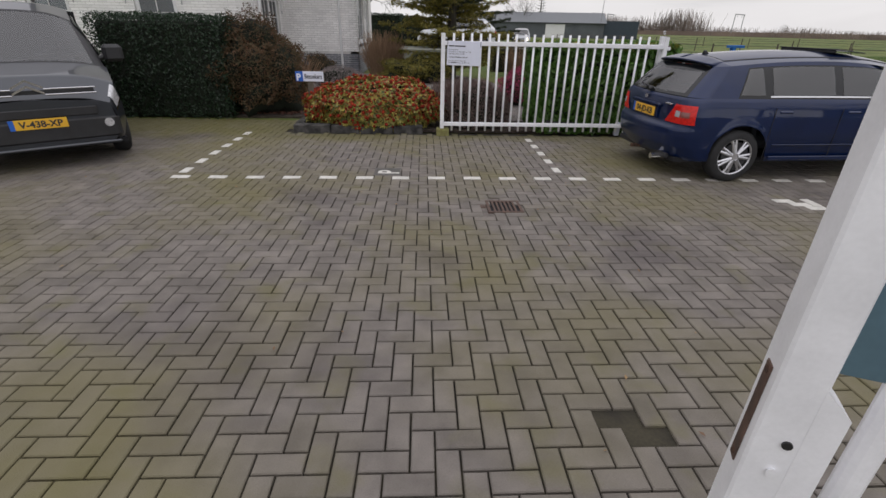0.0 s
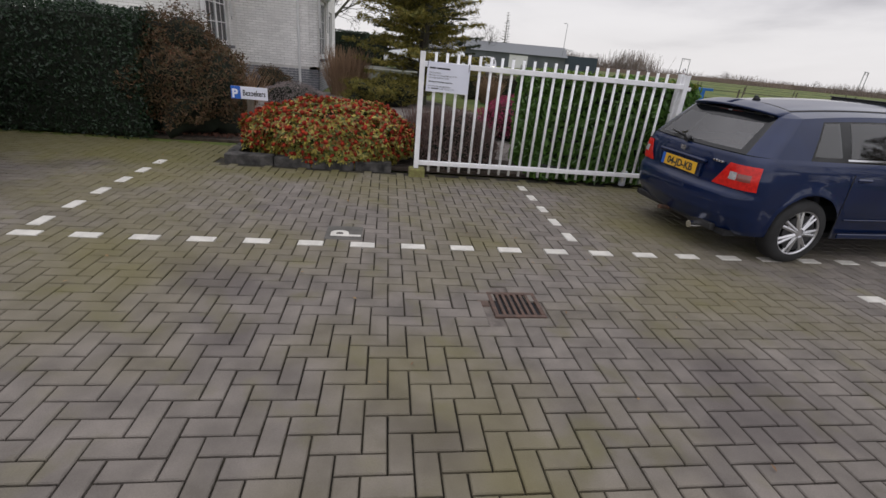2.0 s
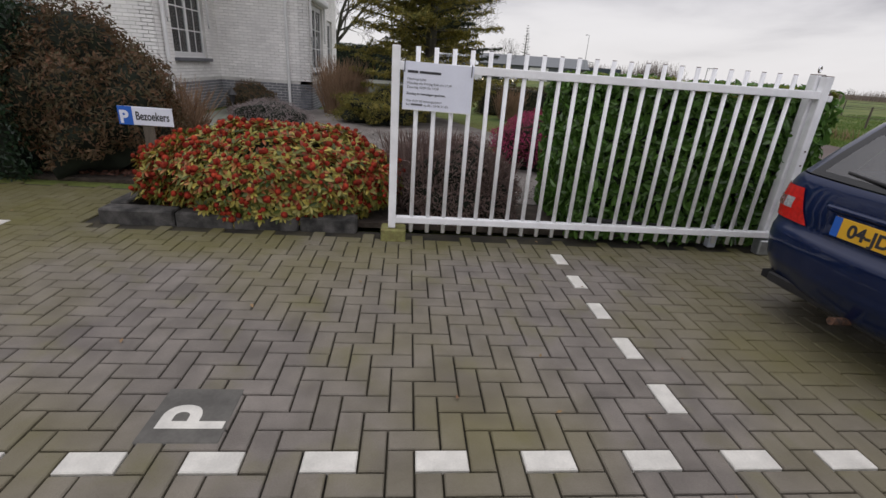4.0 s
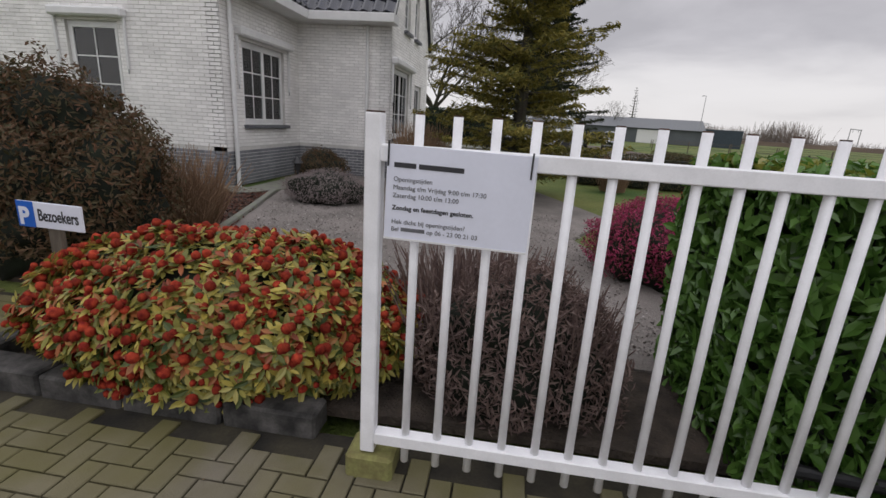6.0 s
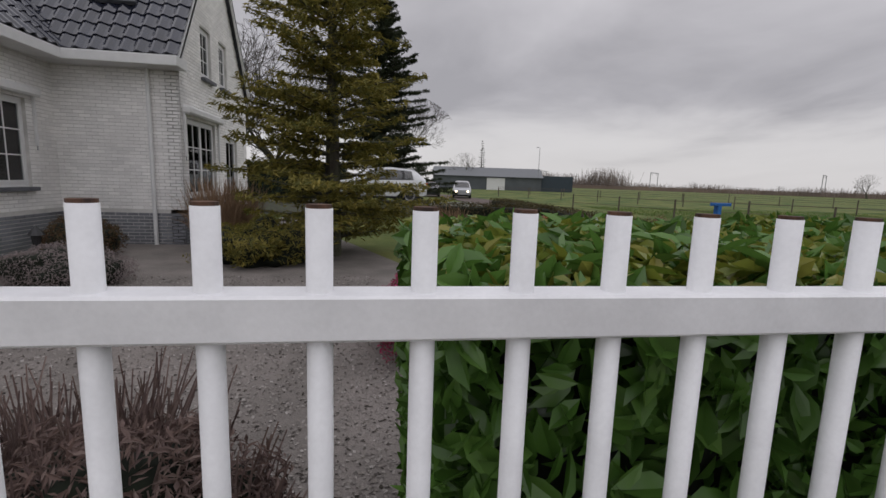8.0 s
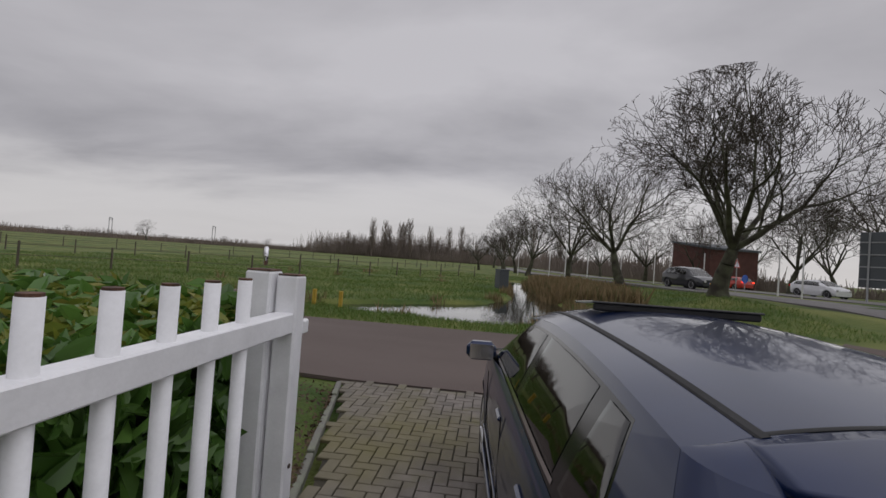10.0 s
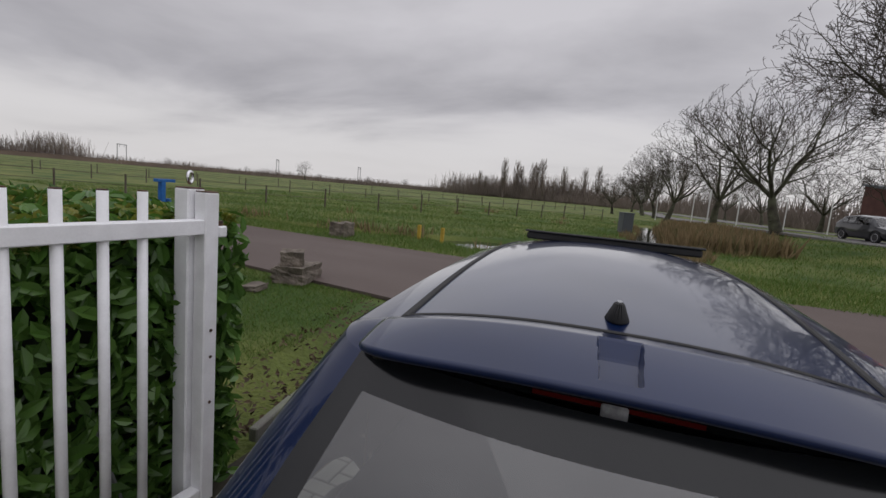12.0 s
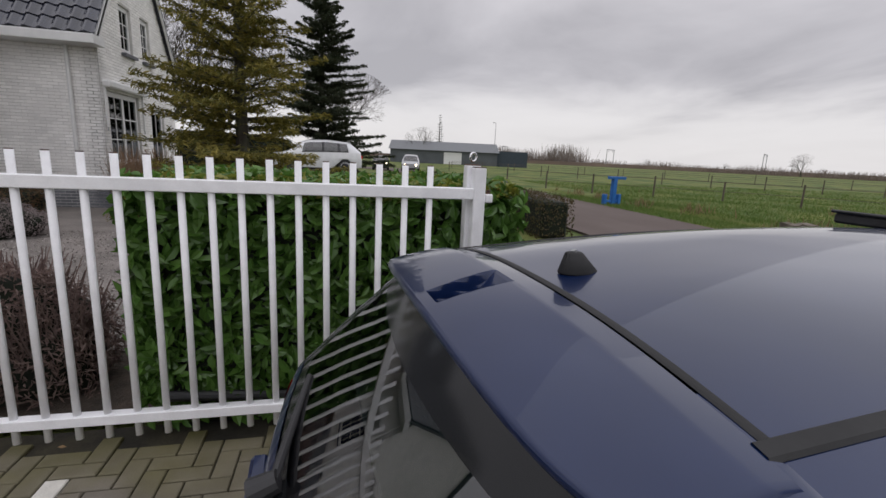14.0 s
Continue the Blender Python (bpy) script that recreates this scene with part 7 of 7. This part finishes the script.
# ---- parking details ----
dr = thing("drain_grate", "rusty cast-iron street drain grate in the paving", "drain", (0.635, 4.005, 0))
bm = bmesh.new()
for lo, hi in (((-0.175, -0.165), (0.175, -0.135)), ((-0.175, 0.135), (0.175, 0.165)), ((-0.175, -0.135), (-0.145, 0.135)), ((0.145, -0.135), (0.175, 0.135))):
    add_box(bm, (*lo, -0.03), (*hi, 0.004), 0.004)
part("frame", bm, IRON, dr)
for k in range(6):
    x = -0.105 + 0.042 * k
    part("bar", box((x - 0.011, -0.136, -0.011), (x + 0.011, 0.136, 0.003), 0.003), IRON, dr)
part("surround", box((-0.30, -0.29, -0.03), (0.30, 0.29, -0.014), 0.004), mat("drain_mortar", (0.15, 0.13, 0.115), 0.95, vary=0.25, scale=14, bump=0.6), dr)
# thin near-black sheet under the bars, for the shade down the drain
part("pit_shade", box((-0.145, -0.135, -0.0135), (0.145, 0.135, -0.012)), DARK, dr)
part("mortar", box((-0.27, -0.02, -0.03), (-0.178, 0.168, -0.003), 0.01), mat("brown_mortar", (0.11, 0.075, 0.06), 0.95, vary=0.3, scale=12, bump=0.6), dr)
pt = thing("parking_letter", "white letter P tile in the paving", "marking", (-0.62, 5.20, 0))
part("tile", box((-0.16, -0.16, -0.02), (0.16, 0.16, 0.002), 0.004), mat("dark_tile", (0.10, 0.095, 0.085), 0.8, vary=0.2, scale=9, bump=0.4), pt)
text_mesh("letter", "P", 0.36, PAVER_WHITE, pt, pose(0.14, -0.10, 0.0035, 0, 0, 90) @ Matrix.Diagonal((0.8, 1, 1, 1)), 0.008)
kb = thing("drive_edging", "mossy concrete edging along the drive", "edging")
for k in range(7):
    o = part("edging_stone", box((0, -0.03, -0.05), (0.49, 0.03, 0.045 - 0.01 * (k % 3)), 0.008), CONCRETE, kb)
    o.matrix_local = pose(4.28 + 0.486 * k, 7.715 + 0.108 * k, 0, 0, 0, 12.5)
fl = leaf_cloud("fallen_leaves", np.stack([rng.uniform(-6, 2.5, 90), rng.uniform(-0.5, 8.4, 90), np.full(90, 0.012)], 1), np.tile((0, 0, 1.0), (90, 1)), 0.035,
                leaf_mat("fallen_leaf", [(0.20, 0.13, 0.06), (0.30, 0.2, 0.1), (0.14, 0.07, 0.04)], 0.8, 0.0), spread=0.25)
tagged(fl, "few small dry leaves scattered on the paving", "foliage", kind="stuff")


def rock(name, label, at, size, seed, turn=0):
    t = thing(name, label, "stone", at, turn)
    bm = bmesh.new()
    bmesh.ops.create_cube(bm, size=1.0)
    bmesh.ops.subdivide_edges(bm, edges=list(bm.edges), cuts=5, use_grid_fill=True)
    for v in bm.verts:
        k = 1 + 0.16 * noise.fractal(v.co * 2.2 + Vector((seed, 0, 0)), 1.0, 2.0, 3)
        v.co = Vector((v.co.x * size[0] * k, v.co.y * size[1] * k, (v.co.z + 0.45) * size[2] * k))
    part("stone", bm, STONE, t)
    return t


st = rock("stone_block", "weathered stone block on the grass verge", (8.05, 10.55, 0), (0.75, 0.5, 0.26), 1, 15)
rock("stone_block", "smaller rough stone lying on the stone block", (7.95, 10.58, 0.24), (0.38, 0.34, 0.24), 2, 40)
rock("rubble", "broken brick rubble on the verge", (7.1, 10.5, 0.0), (0.32, 0.2, 0.08), 3, 10)
rock("stone_block", "dark boulder at the far side of the lane", (13.6, 13.6, 0), (0.55, 0.5, 0.42), 5, 0)
for x, y in ((15.4, 11.9), (15.3, 11.05)):
    t = thing("marker_post", "short yellow marker post at the ditch", "post", (x, y, -0.05), group="yellow posts")
    part("post", box((-0.05, -0.05, 0), (0.05, 0.05, 0.5), 0.008), mat("yellow_wood", (0.45, 0.30, 0.04), 0.8, vary=0.2), t)

# ---- fields ----
def fence(label, pts, step, wires=(0.55, 1.0), height=1.1):
    pts = np.array(pts, float)
    k = np.cumsum(np.r_[0, np.hypot(*np.diff(pts, axis=0).T)])
    t = thing("field_fence", label, "fence")
    last = None
    for s in np.arange(0, k[-1], step):
        x, y = float(np.interp(s, k, pts[:, 0])), float(np.interp(s, k, pts[:, 1]))
        z = float(ground_z(x, y))
        part("fence_post", tube((x, y, z - 0.1), (x, y, z + height * random.uniform(0.93, 1.07)), 0.05, 0.045, 7), WOOD_POST, t)
        if last:
            for h in wires:
                part("wire", tube((*last[:2], last[2] + h), (x, y, z + h), 0.012, n=4), WOOD_POST, t)
        last = (x, y, z)


fence("weathered post and wire fence along the meadow", [(13.8, 34), (17, 28), (22, 24), (27, 19.5), (50, 8)], 3.2)
fence("weathered post and wire fence across the fields", [(16, 60), (36, 38), (60, 22), (95, 12)], 4.0)
fence("distant post and rail fence in the fields", [(20, 75), (50, 52), (90, 32)], 5.0)
bf = thing("blue_pump_frame", "blue painted steel frame standing in the meadow", "frame", (13.75, 21.6, 0), 10)
part("post", box((-0.09, -0.09, 0), (0.09, 0.09, 1.02), 0.01), BLUE_METAL, bf)
part("top_beam", box((-0.28, -0.10, 1.02), (0.52, 0.10, 1.13), 0.01), BLUE_METAL, bf)
for x in (-0.42, 0.30):
    part("leg", box((x - 0.07, -0.08, 0), (x + 0.07, 0.08, 0.42), 0.01), BLUE_METAL, bf)
part("cross_bar", box((-0.42, -0.03, 0.10), (0.30, 0.03, 0.18), 0.005), BLUE_METAL, bf)


def blades(name, label, x, y, size, material, lean=0.35):
    k = len(x)
    z = ground_z(x, y)
    a = rng.random(k) * 6.283
    h = size * rng.uniform(0.5, 1.3, k)
    w_ = h * 0.07
    base = np.stack([x, y, z - 0.01], 1)
    side = np.stack([np.cos(a) * w_, np.sin(a) * w_, np.zeros(k)], 1)
    tip = base + np.stack([rng.normal(0, lean, k) * h, rng.normal(0, lean, k) * h, h], 1)
    v = np.stack([base - side, base + side, tip], 1).reshape(-1, 3)
    f = np.arange(3 * k).reshape(-1, 3)
    return tagged(quads(name, v, f, material), label, "grass", kind="stuff")


GRASS = leaf_mat("grass_blade", [(0.060, 0.135, 0.014), (0.10, 0.19, 0.022), (0.15, 0.175, 0.04), (0.07, 0.15, 0.017)], 0.6)
REED = leaf_mat("dry_reed", [(0.22, 0.16, 0.08), (0.30, 0.22, 0.12), (0.18, 0.13, 0.06), (0.12, 0.13, 0.05)], 0.8)
x, y = rng.uniform(4.0, 8.3, 60000), rng.uniform(7.8, 13.5, 60000)
keep = (y > 8.25 + (x - 4.2) * 0.222) & (x < 7.95 + np.maximum(0, y - 8.4) * 0.10)
blades("verge_grass", "short green grass on the verge beside the drive", x[keep], y[keep], 0.055, GRASS, 0.6)
x, y = rng.uniform(12.95, 17.0, 60000), rng.uniform(-1, 26, 60000)
d = seg_dist(x, y)
keep = d > -0.1
blades("verge_grass", "rough green grass between lane and ditch", x[keep], y[keep], 0.11, GRASS, 0.5)
x, y = rng.uniform(14, 60, 260000), rng.uniform(-6, 40, 260000)
d = seg_dist(x, y)
keep = (d > 0.2) & (rng.random(260000) < np.clip(26 / np.hypot(x - 2, y - 6), 0, 1) ** 1.5) & (x + 0.0 * y > 17)
blades("meadow_grass", "tufted green meadow grass", x[keep], y[keep], 0.14, GRASS, 0.6)
x, y = rng.uniform(15, 46, 90000), rng.uniform(1, 30, 90000)
d = seg_dist(x, y)
clump = np.array([noise.noise(Vector((a * 0.5, b * 0.5, 3))) for a, b in zip(x, y)])
keep = (np.abs(d - 0.25) < 0.35) & (clump > 0.05) | (d > 0) & (clump > 0.62) & (x > 17)
blades("ditch_reeds", "pale dry reeds and tussocks along the ditch", x[keep], y[keep], 0.34, REED, 0.35)
x, y = rng.uniform(24, 42, 9000), rng.uniform(-0.5, 4.0, 9000)
blades("ditch_reeds", "tall dry reed bed beside the road ditch", x, y, 0.8, REED, 0.25)

# ---- far road furniture and buildings ----
for label, table, ax, r_, paint, at, turn, nm in (
        ("black sport utility car driving on the main road", SUV, (0.85, 3.55), 0.36, BLACK_PAINT, (40.3, -7.5, 0.66), 195, "suv_car"),
        ("white small car on the far carriageway", HATCH, (0.93, 3.57), 0.315, WHITE_CAR, (44.5, -19.4, 0.62), 192, "small_car"),
        ("red small car far along the road", HATCH, (0.93, 3.57), 0.315, RED_PAINT, (53, -20.0, 0.50), 12, "small_car"),
        ("white sport utility car parked behind the garden", SUV, (0.85, 3.55), 0.36, WHITE_CAR, (4.0, 29.2, 0.5), 180, "suv_car"),
        ("dark car with its headlights on in the lane", HATCH, (0.93, 3.57), 0.315, BLACK_PAINT, (7.3, 55.0, 0.0), -96, "small_car"),
        ("silver van with its headlights on in the lane", SUV, (0.85, 3.55), 0.36, SILVER_PAINT, (10.4, 54.0, 0.0), -100, "van_car")):
    c = car(nm, label, table, ax, r_, paint, at, turn, detail=False)
    L = table[-1][0]
    lit = "lights on" in label or nm == "suv_car" and "black" in label
    for s in (1, -1):
        part("headlamp", tube((L - 0.05, s * 0.55, 0.66), (L + 0.03, s * 0.55, 0.66), 0.09, n=10), lamp_mat("lit_headlamp", (1.0, 0.85, 0.6), 6.0) if "headlights" in label else CLEAR_LENS, c)
        part("tail_lamp", box((0.0, s * 0.62 - 0.12, 0.80), (0.07, s * 0.62 + 0.12, 0.95), 0.02), lamp_mat("lit_tail_lamp", (1.0, 0.05, 0.02), 2.0) if "red small" in label else RED_LENS, c)
    if "black sport" in label:
        plate(c, pose(L + 0.03, 0, 0.55, 0, 0, 90), "")

br = thing("brick_building", "long red brick building with a sloping roof", "building", (66, -20.6, 0.4), 14)
part("wall", prism([(-6, 0), (1, 0), (1, 5.53), (-6, 4.6)], -3.2, 3.2, "y"), RED_BRICK_FAR, br)
part("roof", prism([(-6.2, 4.585), (1.2, 5.57), (1.2, 5.80), (-6.2, 4.82)], -3.4, 3.4, "y"), GREY_SHED, br)
part("door", box((-5.1, 3.2, 0), (-4.1, 3.24, 2.2), 0.01), GREY_SHED, br)
barn = thing("barn", "long low grey shed far across the fields", "building", (30, 112, 0), -12)
part("wall", box((-15, -6, 0), (9, 6, 3.0)), GREY_SHED, barn)
part("roof", prism([(-6.5, 2.9), (0, 5.0), (6.5, 2.9)], -15.4, 9.4, "x"), mat("grey_sheet_roof", (0.16, 0.17, 0.18), 0.6, vary=0.1), barn)
part("annex", box((9.1, -5, 0), (16, 4, 3.4)), mat("dark_sheet", (0.03, 0.045, 0.06), 0.6, vary=0.2), barn)
part("door", box((-3, -6.06, 0), (1, -6.0, 2.6)), FRAME_WHITE, barn)


def lamp_post(at, height, turn, label, group):
    t = thing("street_lamp", label, "street lamp", at, turn, group)
    part("mast", tube((0, 0, 0), (0, 0, height), 0.09, 0.05, 8), STEEL, t)
    part("arm", tube((0, 0, height), (0.9, 0, height + 0.1), 0.04, n=6), STEEL, t)
    part("lamp_head", box((0.6, -0.12, height + 0.05), (1.3, 0.12, height + 0.17), 0.03), STEEL, t)
    return t


LP = lamp_post((37, 105, 0), 9.5, 100, "tall street lamp far across the fields", "far street lamps")
copy_thing(LP, pose(27.5, 118, 0, 0, 0, 100))
for k, (x, y, h) in enumerate(((47, -2.4, 0.2), (58, -0.2, 0.1), (36, -13.0, 0.7), (44, -11.6, 0.5), (52, -10.2, 0.4), (60, -9.0, 0.3), (31, -21, 0.7), (34.5, -13.6, 0.7), (70, 2.8, 0), (43, 0.3, 0.2))):
    t = thing("white_pole", "white painted roadside pole", "pole", (x, y, h), group="white roadside poles")
    part("pole", tube((0, 0, -0.2), (0, 0, 3.2 if k != 6 else 6.0), 0.055, 0.045, 8), FRAME_WHITE, t)
sg = thing("traffic_sign_back", "grey back of a large road sign on posts", "sign", (33.5, -18.2, 0.7), 35)
part("panel", box((-1.7, -0.03, 1.0), (1.7, 0.03, 4.6), 0.01), GREY_SHED, sg)
for x in (-1.2, 1.2):
    part("sign_post", tube((x, 0.08, 0), (x, 0.08, 4.6), 0.06), STEEL, sg)
for z in (1.5, 2.3, 3.1, 3.9):
    part("stiffener", box((-1.7, 0.03, z), (1.7, 0.07, z + 0.08)), STEEL, sg)
    part("stiffener", box((-1.7, -0.07, z), (1.7, -0.03, z + 0.08)), STEEL, sg)
bn = thing("cable_cabinet", "dark grey cable cabinet at the ditch", "cabinet", (31.5, 6.0, 0.0), 20)
part("body", box((-0.45, -0.3, 0), (0.45, 0.3, 1.15), 0.03), GREY_SHED, bn)
part("lid", box((-0.48, -0.33, 1.15), (0.48, 0.33, 1.22), 0.02), GREY_SHED, bn)
ws = thing("warning_sign", "triangular warning sign on a grey post", "sign", (38.5, -11.5, 0.6), -60)
part("post", tube((0, 0, 0), (0, 0, 2.6), 0.04), STEEL, ws)
part("triangle", prism([(-0.4, 1.9), (0.4, 1.9), (0, 2.6)], -0.015, 0.015, "y"), RED_PAINT, ws)
part("triangle_field", prism([(-0.26, 1.98), (0.26, 1.98), (0, 2.44)], -0.02, 0.02, "y"), PAPER, ws)
bs = thing("direction_sign", "round blue direction sign on a short post", "sign", (45, -15.5, 0.5), -60)
part("post", tube((0, 0, 0), (0, 0, 1.1), 0.04), STEEL, bs)
part("disc", tube((0, -0.02, 1.2), (0, 0.02, 1.2), 0.38, n=18), BLUE_SIGN, bs)
# ---- paving ----
PW = 0.1065
PX, PY = -3.11, 4.90
WHITE_H = {(4 * i, 0) for i in range(0, 27)}
WHITE_V = {(0, 2 + 4 * j) for j in range(6)} | {(43, 3 + 4 * j) for j in range(5)}
MARK = {(63, -7), (64, -8), (65, -9), (66, -8), (65, -10), (67, -10), (68, -9), (66, -11)}
DRAIN = (0.455, 3.84, 0.815, 4.17)
GONE = {(35, -35), (36, -36)}


def paved(x, y):
    """Where pavers lie: the parking, and the drive out to the lane."""
    if DRAIN[0] - 0.02 < x < DRAIN[2] + 0.02 and DRAIN[1] - 0.02 < y < DRAIN[3] + 0.02:
        return False
    if y > 7.40 and x < 4.2:
        return -9.5 < x < -2.42 and y < 8.55
    if x > 4.2 and y > 7.62 + (x - 4.2) * 0.222:
        return False
    return -10.5 < x < 7.9 and y > -3.2


def paver_mesh(w, h, e=0.005, t=0.03):
    vv = [(0, 0, -t), (w, 0, -t), (w, h, -t), (0, h, -t), (0, 0, -e), (w, 0, -e), (w, h, -e), (0, h, -e), (e, e, 0), (w - e, e, 0), (w - e, h - e, 0), (e, h - e, 0)]
    ff = [(8, 9, 10, 11)] + [(a, (a + 1) % 4, 4 + (a + 1) % 4, 4 + a) for a in range(4)] + [(4 + a, 4 + (a + 1) % 4, 8 + (a + 1) % 4, 8 + a) for a in range(4)]
    return vv, ff


def build_paving():
    j = 0.009
    pav = thing("paving", "herringbone paving of grey-brown concrete pavers, mossy in places", "pavement", kind="structure")
    whites = thing("bay_marking", "white pavers marking the parking bay", "marking", kind="structure")
    shapes = {}
    for key, w, h in (("h", 2 * PW - j, PW - j), ("v", PW - j, 2 * PW - j)):
        vv, ff = paver_mesh(w, h)
        for col, mt in (("n", PAVER), ("w", PAVER_WHITE)):
            me = bpy.data.meshes.new("paver")
            me.from_pydata(vv, [], ff)
            me.materials.append(mt)
            shapes[key, col] = me
        shapes[key] = (np.array(vv), np.array(ff))
    V, F, n0, singles = [], [], 0, 0
    for a in range(-75, 110):
        for b in range(-80, 40):
            k = (a + b) % 4
            if k not in (0, 2):
                continue
            key = "h" if k == 0 else "v"
            x, y = PX + a * PW + j / 2, PY + b * PW + j / 2
            cx, cy = x + (PW if key == "h" else PW / 2), y + (PW / 2 if key == "h" else PW)
            if not paved(cx, cy) or (a, b) in GONE:
                continue
            white = (a, b) in WHITE_H and key == "h" or (a, b) in WHITE_V and key == "v" or (a, b) in MARK
            dz = 0.004 * noise.noise(Vector((cx * 1.1, cy * 1.1, 0))) + random.uniform(-0.0015, 0.0015)
            near = 0.0 < cx < 1.75 and 5.45 < cy < 7.4
            if white or (near and singles < 300):
                o = new("paver", shapes[key, "w" if white else "n"])
                o.parent = whites if white else pav
                o.matrix_local = pose(x, y, dz + 0.001, random.uniform(-0.3, 0.3), random.uniform(-0.3, 0.3), random.uniform(-0.4, 0.4))
                singles += 0 if white else 1
                continue
            vv, ff = shapes[key]
            r = random.uniform(-0.007, 0.007)
            q = vv.copy()
            q[:, 0], q[:, 1] = vv[:, 0] - r * vv[:, 1] + x, vv[:, 1] + r * vv[:, 0] + y
            q[:, 2] += dz + (vv[:, 0] - PW) * random.uniform(-0.006, 0.006) + (vv[:, 1] - PW / 2) * random.uniform(-0.006, 0.006)
            V.append(q)
            F.append(ff + n0)
            n0 += len(vv)
    rest = quads("paver_field", np.concatenate(V), np.concatenate(F), PAVER, pav)
    rest["kind"] = "stuff"


build_paving()
